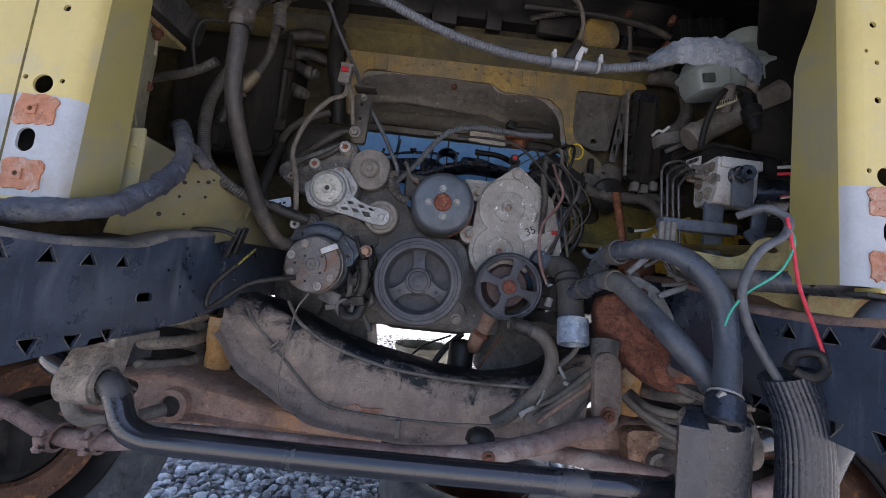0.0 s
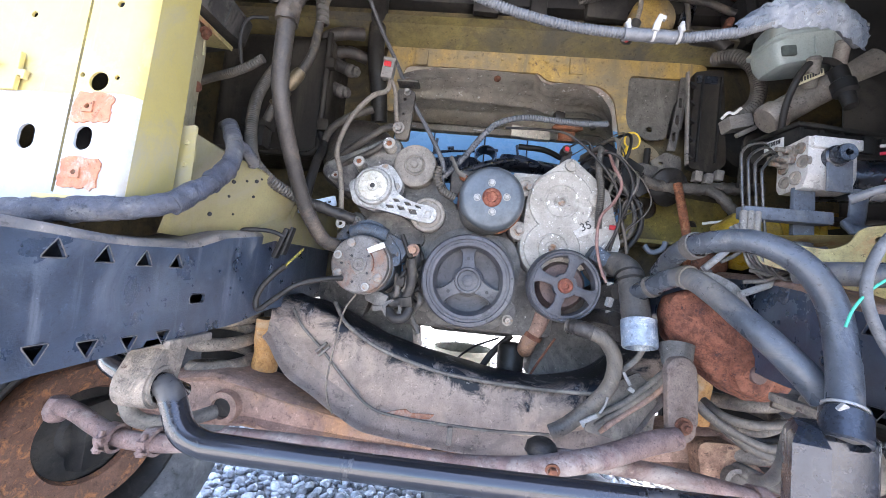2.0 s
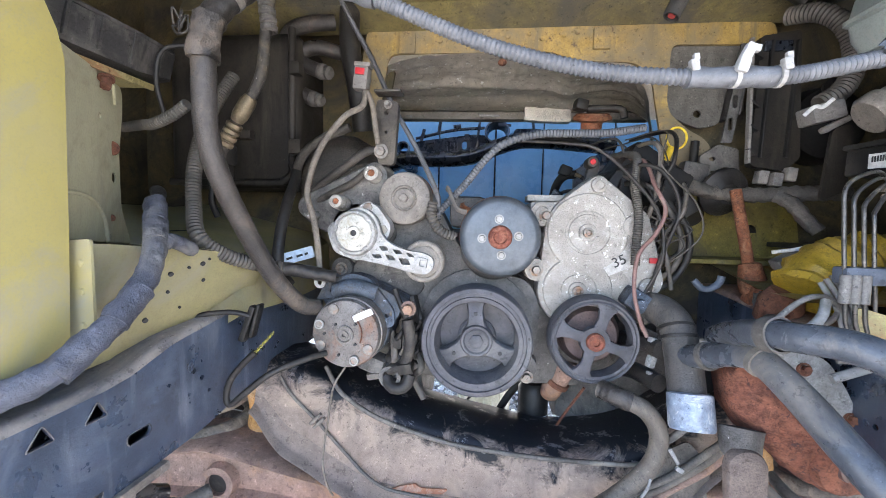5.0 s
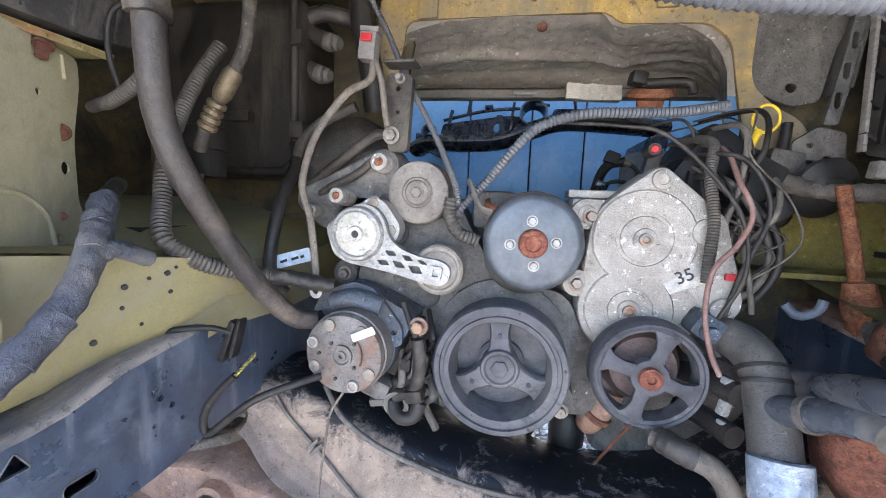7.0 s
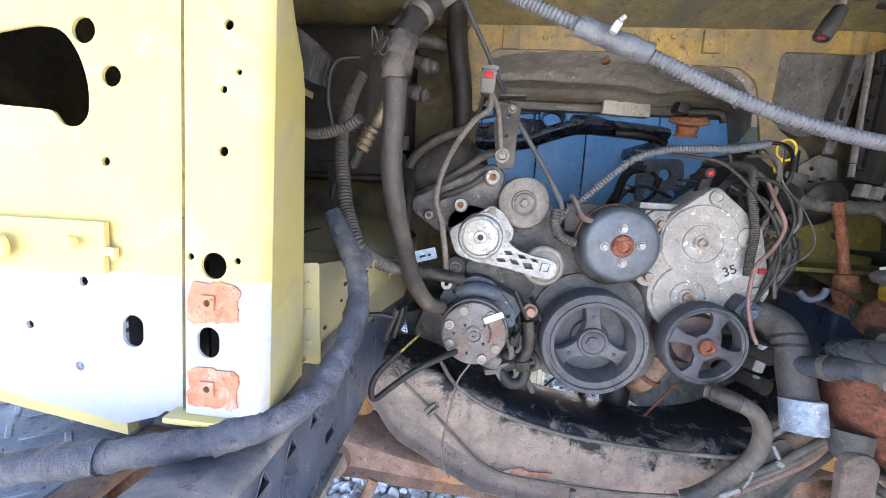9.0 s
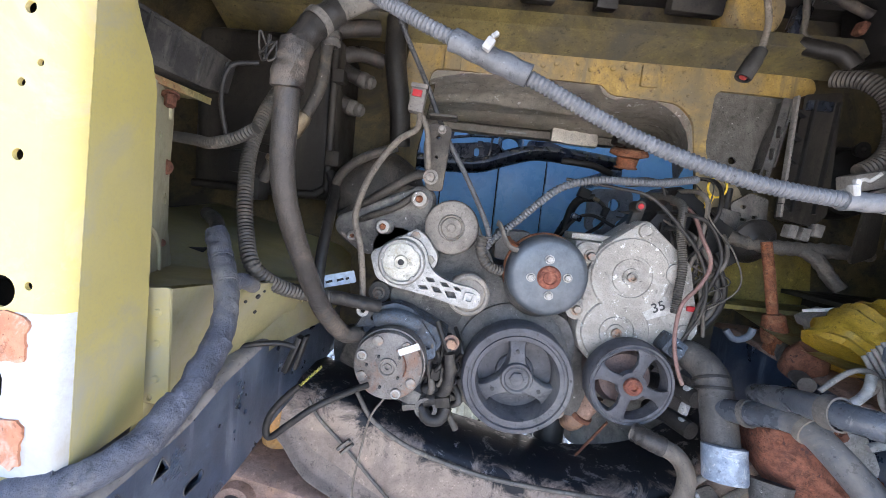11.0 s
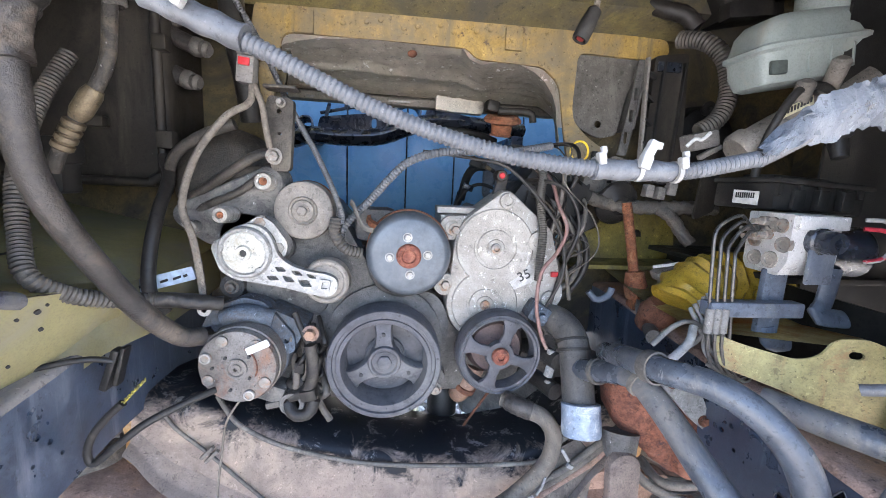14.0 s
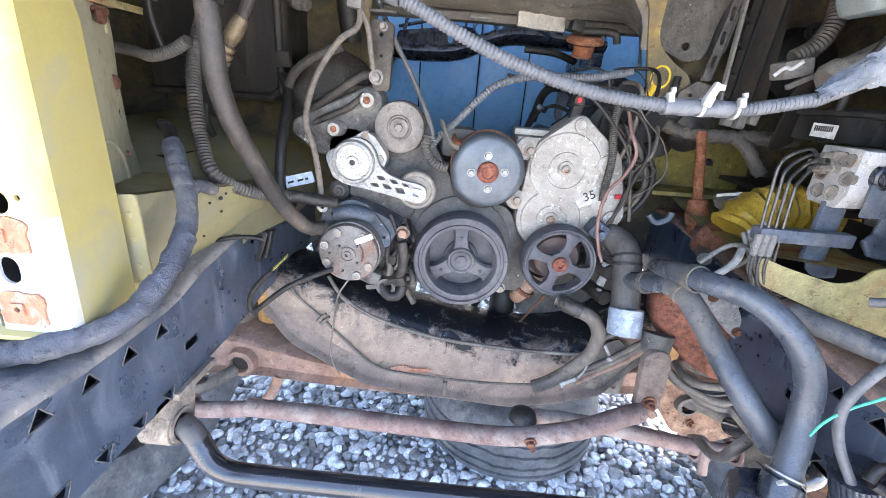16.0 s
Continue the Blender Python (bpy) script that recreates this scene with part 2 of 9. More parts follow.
comp_body = surf("blue_grey_compressor_case", (0.095, 0.125, 0.165), (0.045, 0.05, 0.056), 22, 0.5, 0.3, dirt=(0.09, 0.08, 0.07), dirt_at=0.53, dirt_scale=18, spots=(0.45, 0.52, 0.60), spots_at=0.64, spots_scale=60, bump=0.4)
bolt_metal = surf("dull_bolt_steel", (0.27, 0.25, 0.22), (0.19, 0.172, 0.15), 60, 0.5, 0.4, dirt=(0.26, 0.14, 0.08), dirt_at=0.57, dirt_scale=50, bump=0.15)
rubber = surf("dusty_black_rubber", (0.017, 0.0155, 0.014), (0.028, 0.025, 0.022), 14, 0.45, dirt=(0.10, 0.084, 0.066), dirt_at=0.60, dirt_scale=9, spots=(0.17, 0.148, 0.122), spots_at=0.71, bump=0.2)
rubber_blue = surf("black_rubber_hose", (0.04, 0.047, 0.058), (0.072, 0.08, 0.092), 9, 0.3, dirt=(0.19, 0.172, 0.15), dirt_at=0.59, dirt_scale=7, spots=(0.20, 0.20, 0.20), spots_at=0.72, bump=0.15, spec=0.5)
rubber_brown = surf("warm_brown_dusty_rubber", (0.060, 0.050, 0.041), (0.026, 0.024, 0.023), 7, 0.36, dirt=(0.15, 0.118, 0.088), dirt_at=0.58, dirt_scale=6, spots=(0.22, 0.185, 0.15), spots_at=0.70, bump=0.4, mottle=0.35, contrast=0.4, spec=0.42)
rubber_tan = surf("brown_dusty_rubber", (0.13, 0.112, 0.092), (0.075, 0.066, 0.057), 4, 0.45, dirt=(0.22, 0.186, 0.148), dirt_at=0.52, dirt_scale=3.2, spots=(0.22, 0.19, 0.155), spots_at=0.71, bump=0.2)
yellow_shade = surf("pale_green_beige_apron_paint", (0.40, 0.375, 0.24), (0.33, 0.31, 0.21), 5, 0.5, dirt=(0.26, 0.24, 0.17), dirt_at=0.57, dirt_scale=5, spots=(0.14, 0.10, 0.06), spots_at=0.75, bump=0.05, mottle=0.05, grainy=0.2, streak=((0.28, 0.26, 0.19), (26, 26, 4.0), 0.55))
# blue sky sheen is put into the tape's base colour
tape = surf("cloth_tape_sky_tint", (0.046, 0.051, 0.067), (0.074, 0.078, 0.094), 16, 0.42, dirt=(0.16, 0.152, 0.143), dirt_at=0.57, dirt_scale=9, spots=(0.022, 0.024, 0.032), spots_at=0.65, bump=0.6, mottle=0.3)
conduit = surf("grey_split_conduit", (0.07, 0.072, 0.076), (0.098, 0.101, 0.106), 20, 0.42, dirt=(0.17, 0.163, 0.15), dirt_at=0.6, bump=0.1)
clip_grey = surf("dirty_white_plastic_clip", (0.33, 0.325, 0.312), (0.25, 0.246, 0.235), 30, 0.5, dirt=(0.19, 0.18, 0.162), dirt_at=0.57, dirt_scale=30, bump=0.1)
clamp_tan = surf("tan_dusty_clamp_steel", (0.22, 0.188, 0.155), (0.13, 0.112, 0.095), 20, 0.7, dirt=(0.34, 0.285, 0.225), dirt_at=0.57, dirt_scale=24, spots=(0.09, 0.06, 0.045), spots_at=0.63, spots_scale=60, bump=0.5, mottle=0.3)
hood_black = surf("matt_black_hood_lining", (0.012, 0.012, 0.012), (0.02, 0.019, 0.018), 8, 0.95, bump=0.1, spec=0.05)
wrap_film = surf("crinkled_grey_plastic_film", (0.17, 0.195, 0.23), (0.11, 0.13, 0.16), 14, 0.30, dirt=(0.32, 0.33, 0.345), dirt_at=0.58, bump=0.4)
conduit_dark = surf("dark_split_conduit", (0.052, 0.048, 0.042), (0.08, 0.071, 0.060), 16, 0.5, dirt=(0.16, 0.136, 0.105), dirt_at=0.57, bump=0.1)
line_black = surf("speckled_black_line", (0.060, 0.052, 0.043), (0.036, 0.032, 0.028), 30, 0.5, dirt=(0.15, 0.125, 0.09), dirt_at=0.56, dirt_scale=14, spots=(0.45, 0.43, 0.39), spots_at=0.645, spots_scale=120, bump=0.4)
loom_braid = surf("tan_braided_sleeve", (0.20, 0.17, 0.135), (0.13, 0.112, 0.092), 24, 0.75, dirt=(0.28, 0.245, 0.20), dirt_at=0.57, spots=(0.055, 0.05, 0.045), spots_at=0.66, bump=0.5, mottle=0.25)
brass = surf("dull_brass_crimp", (0.2, 0.155, 0.095), (0.13, 0.102, 0.065), 40, 0.45, 0.5, dirt=(0.16, 0.13, 0.09), dirt_at=0.57, dirt_scale=30, bump=0.2)
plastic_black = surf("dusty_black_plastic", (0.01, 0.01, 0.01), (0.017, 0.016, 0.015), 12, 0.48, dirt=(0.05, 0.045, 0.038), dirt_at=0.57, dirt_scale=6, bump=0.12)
plastic_grime = surf("grimy_brown_plastic", (0.024, 0.0205, 0.0165), (0.013, 0.0115, 0.0095), 7, 0.5, dirt=(0.06, 0.051, 0.04), dirt_at=0.55, dirt_scale=5, spots=(0.105, 0.093, 0.077), spots_at=0.70, bump=0.15, streak=((0.05, 0.043, 0.034), (22, 22, 3), 0.55))
tank_black = surf("shiny_black_plastic", (0.01, 0.013, 0.02), (0.022, 0.027, 0.036), 14, 0.26, dirt=(0.035, 0.037, 0.043), dirt_at=0.62, bump=0.1, spec=0.6)
plastic_white = surf("off_white_plastic", (0.52, 0.51, 0.485), (0.44, 0.43, 0.41), 20, 0.5, dirt=(0.34, 0.32, 0.285), dirt_at=0.62, bump=0.06)
plastic_grey = surf("grey_plastic_connector", (0.20, 0.185, 0.165), (0.145, 0.133, 0.12), 20, 0.55, dirt=(0.28, 0.255, 0.22), dirt_at=0.58, bump=0.1)
reservoir_mat = surf("grey_translucent_plastic", (0.26, 0.29, 0.27), (0.22, 0.245, 0.23), 8, 0.42, dirt=(0.30, 0.28, 0.24), dirt_at=0.6, bump=0.06, mottle=0.06)
red_plastic = surf("red_plastic", (0.48, 0.025, 0.03), (0.36, 0.018, 0.02), 30, 0.4, bump=0.05)
yellow_plastic = surf("bright_yellow_plastic", (0.80, 0.55, 0.04), (0.7, 0.48, 0.04), 30, 0.4, bump=0.04)
red_wire = surf("red_wire_sleeve", (0.60, 0.04, 0.06), (0.5, 0.03, 0.05), 40, 0.45, bump=0.05)
green_wire = surf("green_wire_sleeve", (0.05, 0.36, 0.24), (0.04, 0.3, 0.2), 40, 0.45, bump=0.05)
pink_wire = surf("faded_red_cable", (0.22, 0.125, 0.105), (0.17, 0.095, 0.08), 40, 0.55, dirt=(0.27, 0.215, 0.185), dirt_at=0.56, bump=0.08)
yellow_wire = surf("yellow_wire_sleeve", (0.36, 0.31, 0.05), (0.10, 0.09, 0.03), 260, 0.45, bump=0.05, contrast=0.06)
foil = surf("crumpled_foil_shield", (0.62, 0.56, 0.48), (0.48, 0.43, 0.36), 5, 0.42, 0.15, dirt=(0.37, 0.325, 0.265), dirt_at=0.58, dirt_scale=5, spots=(0.90, 0.89, 0.86), spots_at=0.61, spots_scale=42, bump=0.5, fine=60, mottle=0.2, rough_dirt=0.75, streak=((0.66, 0.63, 0.56), (7, 7, 34), 0.58))
foil_bright = surf("bright_crumpled_foil_tape", (0.62, 0.58, 0.50), (0.50, 0.46, 0.39), 16, 0.4, 0.45, dirt=(0.40, 0.36, 0.30), dirt_at=0.6, dirt_scale=14, spots=(0.80, 0.79, 0.76), spots_at=0.64, spots_scale=60, bump=0.5, mottle=0.15)
lip_grey = surf("dull_grey_galvanised_lip", (0.34, 0.31, 0.265), (0.25, 0.225, 0.19), 7, 0.5, 0.3, dirt=(0.30, 0.27, 0.225), dirt_at=0.57, dirt_scale=7, spots=(0.5, 0.47, 0.42), spots_at=0.68, bump=0.2, streak=((0.34, 0.31, 0.27), (5, 30, 30), 0.6))
grey_pad = surf("grey_sound_pad", (0.135, 0.125, 0.108), (0.082, 0.076, 0.067), 8, 0.75, dirt=(0.18, 0.165, 0.145), dirt_at=0.57, spots=(0.42, 0.40, 0.37), spots_at=0.665, spots_scale=70, bump=0.5, mottle=0.25)
blue_paint = surf("deep_blue_panel_paint", (0.125, 0.27, 0.42), (0.145, 0.30, 0.45), 4, 0.28, dirt=(0.15, 0.27, 0.38), dirt_at=0.60, spots=(0.50, 0.60, 0.70), spots_at=0.695, spots_scale=34, bump=0.04, mottle=0.06, grainy=0.3)
drum_rust = surf("dark_red_drum_rust", (0.16, 0.082, 0.052), (0.1, 0.055, 0.038), 10, 0.8, dirt=(0.36, 0.16, 0.065), dirt_at=0.58, dirt_scale=40, bump=0.4)
tan_stop = surf("tan_foam_stop", (0.44, 0.24, 0.09), (0.36, 0.20, 0.08), 25, 0.8, dirt=(0.40, 0.33, 0.24), dirt_at=0.55, bump=0.3)
tyre_mat = surf("worn_tyre_rubber", (0.068, 0.071, 0.077), (0.10, 0.103, 0.108), 10, 0.55, dirt=(0.19, 0.186, 0.178), dirt_at=0.59, spots=(0.035, 0.035, 0.037), spots_at=0.66, bump=0.35, mottle=0.3)
wheel_rust = surf("rusty_wheel_steel", (0.085, 0.05, 0.039), (0.15, 0.064, 0.03), 8, 0.75, dirt=(0.26, 0.112, 0.045), dirt_at=0.60, dirt_scale=14, spots=(0.05, 0.035, 0.03), spots_at=0.62, spots_scale=60, bump=0.4, mottle=0.25)
dusty_steel = surf("dusty_grey_steel", (0.145, 0.132, 0.116), (0.095, 0.086, 0.076), 10, 0.6, 0.2, dirt=(0.24, 0.215, 0.18), dirt_at=0.57, bump=0.2)
bracket_blue = surf("blue_black_bracket_paint", (0.075, 0.09, 0.115), (0.11, 0.125, 0.15), 14, 0.45, dirt=(0.19, 0.185, 0.17), dirt_at=0.58, bump=0.12)
pebble = surf("grey_blue_pebbles", (0.54, 0.55, 0.565), (0.27, 0.28, 0.292), 35, 0.45, dirt=(0.58, 0.57, 0.55), dirt_at=0.58, dirt_scale=22, per_piece=0.8, bump=0.3, contrast=0.2)
soil = surf("packed_gravel_soil", (0.46, 0.45, 0.425), (0.3, 0.292, 0.275), 45, 0.9, dirt=(0.52, 0.505, 0.475), dirt_at=0.55, dirt_scale=30, bump=1.0, fine=120)
paper = surf("worn_white_sticker", (0.60, 0.59, 0.56), (0.50, 0.49, 0.46), 30, 0.6, dirt=(0.40, 0.38, 0.34), dirt_at=0.57, dirt_scale=25, bump=0.08)
ink = surf("black_ink", (0.03, 0.03, 0.03), (0.04, 0.04, 0.04), 60, 0.7, bump=0.0)
pale_blue_tag = surf("pale_blue_tag_card", (0.56, 0.66, 0.76), (0.50, 0.60, 0.70), 30, 0.55, dirt=(0.40, 0.42, 0.44), dirt_at=0.62, bump=0.04)
pipe_steel = surf("dark_shiny_pipe_steel", (0.12, 0.113, 0.104), (0.065, 0.062, 0.058), 20, 0.34, 0.6, dirt=(0.18, 0.162, 0.138), dirt_at=0.60, dirt_scale=30, bump=0.1)
yellow_bag = surf("translucent_yellow_plastic", (0.44, 0.285, 0.030), (0.30, 0.19, 0.026), 10, 0.35, dirt=(0.20, 0.14, 0.04), dirt_at=0.60, dirt_scale=14, bump=0.2)


rail_edge = surf("tan_bare_worn_edge", (0.15, 0.135, 0.12), (0.07, 0.07, 0.072), 60, 0.6, dirt=(0.05, 0.055, 0.065), dirt_at=0.57, dirt_scale=50, bump=0.2)
cream_tub = surf("faded_cream_plastic", (0.56, 0.53, 0.42), (0.48, 0.45, 0.35), 6, 0.5, dirt=(0.36, 0.33, 0.25), dirt_at=0.58, bump=0.06)
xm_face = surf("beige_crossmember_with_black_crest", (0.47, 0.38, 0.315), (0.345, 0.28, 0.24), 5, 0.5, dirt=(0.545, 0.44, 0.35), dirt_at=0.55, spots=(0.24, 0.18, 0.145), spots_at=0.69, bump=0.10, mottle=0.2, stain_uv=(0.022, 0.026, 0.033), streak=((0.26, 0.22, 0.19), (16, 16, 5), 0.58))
yellow_rusty = surf("pale_yellow_paint_with_rust", (0.37, 0.315, 0.135), (0.28, 0.245, 0.125), 9, 0.5, dirt=(0.30, 0.13, 0.06), dirt_at=0.585, dirt_scale=11, spots=(0.22, 0.10, 0.05), spots_at=0.68, bump=0.1, streak=((0.30, 0.15, 0.07), (34, 34, 5), 0.60))
pitman_grey = surf("brown_grey_forged_steel", (0.18, 0.14, 0.118), (0.115, 0.088, 0.074), 14, 0.7, dirt=(0.26, 0.195, 0.16), dirt_at=0.57, spots=(0.11, 0.065, 0.05), spots_at=0.66, bump=0.35)


# ---- mesh tools ----
BASE = {}


def finish(bm, name, material, base, sharp=40):
    bmesh.ops.recalc_face_normals(bm, faces=bm.faces)
    for f in bm.faces:
        f.smooth = True
    lim = radians(sharp)
    for e in bm.edges:
        if len(e.link_faces) == 2 and e.calc_face_angle(0) > lim:
            e.smooth = False
    bmesh.ops.translate(bm, verts=bm.verts, vec=-Vector(base))
    me = bpy.data.meshes.new(name)
    bm.to_mesh(me)
    bm.free()
    me.materials.append(material)
    return me


def thing(name, base, label, category, group="", kind=""):
    ob = new(name)
    ob.empty_display_size = 0.05
    ob.location = base
    BASE[ob] = Vector(base)
    return tagged(ob, label, category, group, kind)


def islands(bm):
    """Loose pieces of a mesh; those whose boxes touch stay together."""
    left, out = set(bm.verts), []
    while left:
        stack, got = [left.pop()], []
        while stack:
            v = stack.pop()
            got.append(v)
            for e in v.link_edges:
                o = e.other_vert(v)
                if o in left:
                    left.remove(o)
                    stack.append(o)
        lo = [min(v.co[i] for v in got) - 0.001 for i in range(3)]
        hi = [max(v.co[i] for v in got) + 0.001 for i in range(3)]
        merged = [g for g in out if all(lo[i] <= g[2][i] and hi[i] >= g[1][i] for i in range(3))]
        for g in merged:
            out.remove(g)
            got += g[0]
            lo, hi = [min(a, b) for a, b in zip(lo, g[1])], [max(a, b) for a, b in zip(hi, g[2])]
        out.append((got, lo, hi))
    return [g[0] for g in out]


SPLIT = {"bolt", "rivet", "hole", "rust_patch", "square_nut", "rusty_bolt", "clip", "cover_bolt", "bracket_bolt", "castle_nut", "oil_stain", "sleeve_clamp", "clamp", "plug", "port", "bracket", "sleeve", "bead", "rust_stain", "flange_rib", "loop", "spoke"}


def part(name, bm, material, parent, label="", sharp=40):
    if name in SPLIT:
        groups = islands(bm)
        if len(groups) > 1:
            made = None
            for g in groups:
                keep = set(g)
                b2 = bm.copy()
                b2.verts.ensure_lookup_table()
                bm.verts.index_update()
                ids = {v.index for v in keep}
                bmesh.ops.delete(b2, geom=[v for v in b2.verts if v.index not in ids], context="VERTS")
                made = part_one(name, b2, material, parent, label, sharp)
            bm.free()
            return made
    return part_one(name, bm, material, parent, label, sharp)


def part_one(name, bm, material, parent, label="", sharp=40):
    ob = new(name, finish(bm, name, material, BASE[parent], sharp))
    ob.parent = parent
    BASE[ob] = BASE[parent]
    return tagged(ob, label)


def solo(name, bm, material, label, category, group="", kind="", sharp=40):
    lo = Vector([min(v.co[i] for v in bm.verts) for i in range(3)])
    hi = Vector([max(v.co[i] for v in bm.verts) for i in range(3)])
    base = Vector(((lo.x + hi.x) / 2, (lo.y + hi.y) / 2, lo.z))
    ob = new(name, finish(bm, name, material, base, sharp))
    ob.location = base
    BASE[ob] = base
    return tagged(ob, label, category, group, kind)


def B():
    return bmesh.new()


def box(bm, c, s, rot=(0, 0, 0), bevel=0.003, seg=2):
    r = bmesh.ops.create_cube(bm, size=1)
    vs = r["verts"]
    bmesh.ops.scale(bm, verts=vs, vec=s)
    es = list({e for v in vs for e in v.link_edges})
    if bevel:
        g = bmesh.ops.bevel(bm, geom=es, offset=min(bevel, min(s) * 0.45), segments=seg, profile=0.6, affect="EDGES")
        vs = list({v for f in g["faces"] for v in f.verts} | {v for v in vs if v.is_valid})
    m = pose(*c, *rot)
    bmesh.ops.transform(bm, matrix=m, verts=vs)
    return bm


def frame_of(d):
    d = Vector(d).normalized()
    a = Vector((0, 0, 1)) if abs(d.z) < 0.9 else Vector((1, 0, 0))
    u = d.cross(a).normalized()
    return d, u, d.cross(u).normalized()


def lathe(bm, prof, c, axis=(0, -1, 0), seg=48, wob=0.0, close=True):
    """Turns a profile of (radius, height along the axis) about the axis through c."""
    d, u, w = frame_of(axis)
    c = Vector(c)
    rings = []
    for r, h in prof:
        if r < 1e-5:
            rings.append([bm.verts.new(c + d * h)])
        else:
            rings.append([bm.verts.new(c + d * h + (u * math.cos(a) + w * math.sin(a)) * r * (1 + wob * noise.noise(Vector((math.cos(a), math.sin(a), h * 40)) * 2)))
                          for a in [2 * math.pi * i / seg for i in range(seg)]])
    for a, b in zip(rings, rings[1:]):
        for i in range(max(len(a), len(b))):
            j = (i + 1) % max(len(a), len(b))
            q = [a[i % len(a)]] + ([a[j]] if len(a) > 1 else []) + ([b[j]] if len(b) > 1 else []) + [b[i % len(b)]]
            if len(q) > 2:
                bm.faces.new(q)
    return bm


def curve_pts(pts, step):
    """Catmull-Rom through the points, evenly stepped."""
    P = [Vector(p) for p in pts]
    P = [P[0] * 2 - P[1]] + P + [P[-1] * 2 - P[-2]]
    fine = []
    for i in range(1, len(P) - 2):
        for k in range(24):
            t = k / 24
            a, b, c, d = P[i - 1:i + 3]
            fine.append(0.5 * (2 * b + (c - a) * t + (2 * a - 5 * b + 4 * c - d) * t * t + (3 * b - a - 3 * c + d) * t ** 3))
    fine.append(P[-2])
    L = [0.0]
    for a, b in zip(fine, fine[1:]):
        L.append(L[-1] + (b - a).length)
    n = max(3, int(L[-1] / step))
    out, j = [], 0
    for k in range(n + 1):
        s = L[-1] * k / n
        while j < len(L) - 2 and L[j + 1] < s:
            j += 1
        f = (s - L[j]) / max(1e-9, L[j + 1] - L[j])
        out.append(fine[j].lerp(fine[j + 1], min(1, f)))
    return out


def tube(bm, pts, r, seg=14, step=0.008, rib=0.0, pitch=0.008, wob=0.0, r2=None, flat=1.0, flute=0.0):
    """A hose along the points; rib: depth of its corrugations; wob: unevenness of wrapping."""
    if rib:
        step = pitch / 4
    C = curve_pts(pts, step)
    n = len(C)
    d0, u, w = frame_of(C[1] - C[0])
    rings = []
    for i, p in enumerate(C):
        d = (C[min(n - 1, i + 1)] - C[max(0, i - 1)]).normalized()
        u = (u - d * u.dot(d)).normalized()
        w = d.cross(u)
        rr = r + ((r2 or r) - r) * i / n
        if rib:
            rr -= rib * (0, 0.55, 1, 0.55)[i % 4]
        ring = []
        for k in range(seg):
            a = 2 * math.pi * k / seg
            q = rr * (1 + (flute if k % 3 else -flute))
            if wob:
                q *= 1 + wob * noise.noise(Vector((math.cos(a) * 1.5 + i * step * 18, math.sin(a) * 1.5, i * step * 70))) + wob * 0.6 * math.sin(i * step * 330 + a)
            ring.append(bm.verts.new(p + (u * math.cos(a) * flat + w * math.sin(a)) * q))
        rings.append(ring)
    for a, b in zip(rings, rings[1:]):
        for k in range(seg):
            j = (k + 1) % seg
            bm.faces.new((a[k], a[j], b[j], b[k]))
    bm.faces.new(rings[0][::-1])
    bm.faces.new(rings[-1])
    return bm


def circle(c, r, n=20, rz=None, rot=0.0):
    rz = rz or r
    ca, sa = math.cos(radians(rot)), math.sin(radians(rot))
    return [(c[0] + r * math.cos(a) * ca - rz * math.sin(a) * sa, c[1] + r * math.cos(a) * sa + rz * math.sin(a) * ca) for a in [2 * math.pi * i / n for i in range(n)]]


def slot(c, w, h, n=8):
    r = min(w, h) / 2
    out = []
    for i in range(2 * n):
        a = math.pi * i / n + math.pi / (2 * n)
        out.append((c[0] + r * math.cos(a) + (w / 2 - r) * (1 if math.cos(a) > 0 else -1), c[1] + r * math.sin(a) + (h / 2 - r) * (1 if math.sin(a) > 0 else -1)))
    return out


def rounded(pts, r=0.008, n=4):
    """Rounds the corners of an outline."""
    out = []
    m = len(pts)
    for i in range(m):
        p, a, b = Vector(pts[i]), Vector(pts[i - 1]), Vector(pts[(i + 1) % m])
        da, db = (a - p), (b - p)
        q = min(r, da.length * 0.45, db.length * 0.45)
        s, e = p + da.normalized() * q, p + db.normalized() * q
        for k in range(n + 1):
            t = k / n
            v = s * (1 - t) ** 2 + p * 2 * t * (1 - t) + e * t * t
            out.append((v.x, v.y))
    return out


def plate(bm, outline, holes, thick, at):
    """A plate with real holes. at(u, v, w) gives the place of outline point u, v at depth w."""
    tmp = bmesh.new()
    for loop in [outline] + list(holes):
        vs = [tmp.verts.new((u, v, 0)) for u, v in loop]
        for a, b in zip(vs, vs[1:] + vs[:1]):
            tmp.edges.new((a, b))
    bmesh.ops.triangle_fill(tmp, use_beauty=True, edges=tmp.edges[:], normal=(0, 0, 1))
    tmp.verts.index_update()
    front = [bm.verts.new(at(v.co.x, v.co.y, 0)) for v in tmp.verts]
    back = [bm.verts.new(at(v.co.x, v.co.y, thick)) for v in tmp.verts]
    for f in tmp.faces:
        ids = [v.index for v in f.verts]
        bm.faces.new([front[i] for i in ids])
        bm.faces.new([back[i] for i in ids[::-1]])
    for e in tmp.edges:
        if len(e.link_faces) == 1:
            a, b = e.verts[0].index, e.verts[1].index
            bm.faces.new((front[a], front[b], back[b], back[a]))
    tmp.free()
    return bm


def at_y(y, lean=0.0, z0=0.0):
    return lambda u, v, w: Vector((u, y + w + lean * (v - z0), v))


def at_x(x, s=1):
    return lambda u, v, w: Vector((x + s * w, u, v))


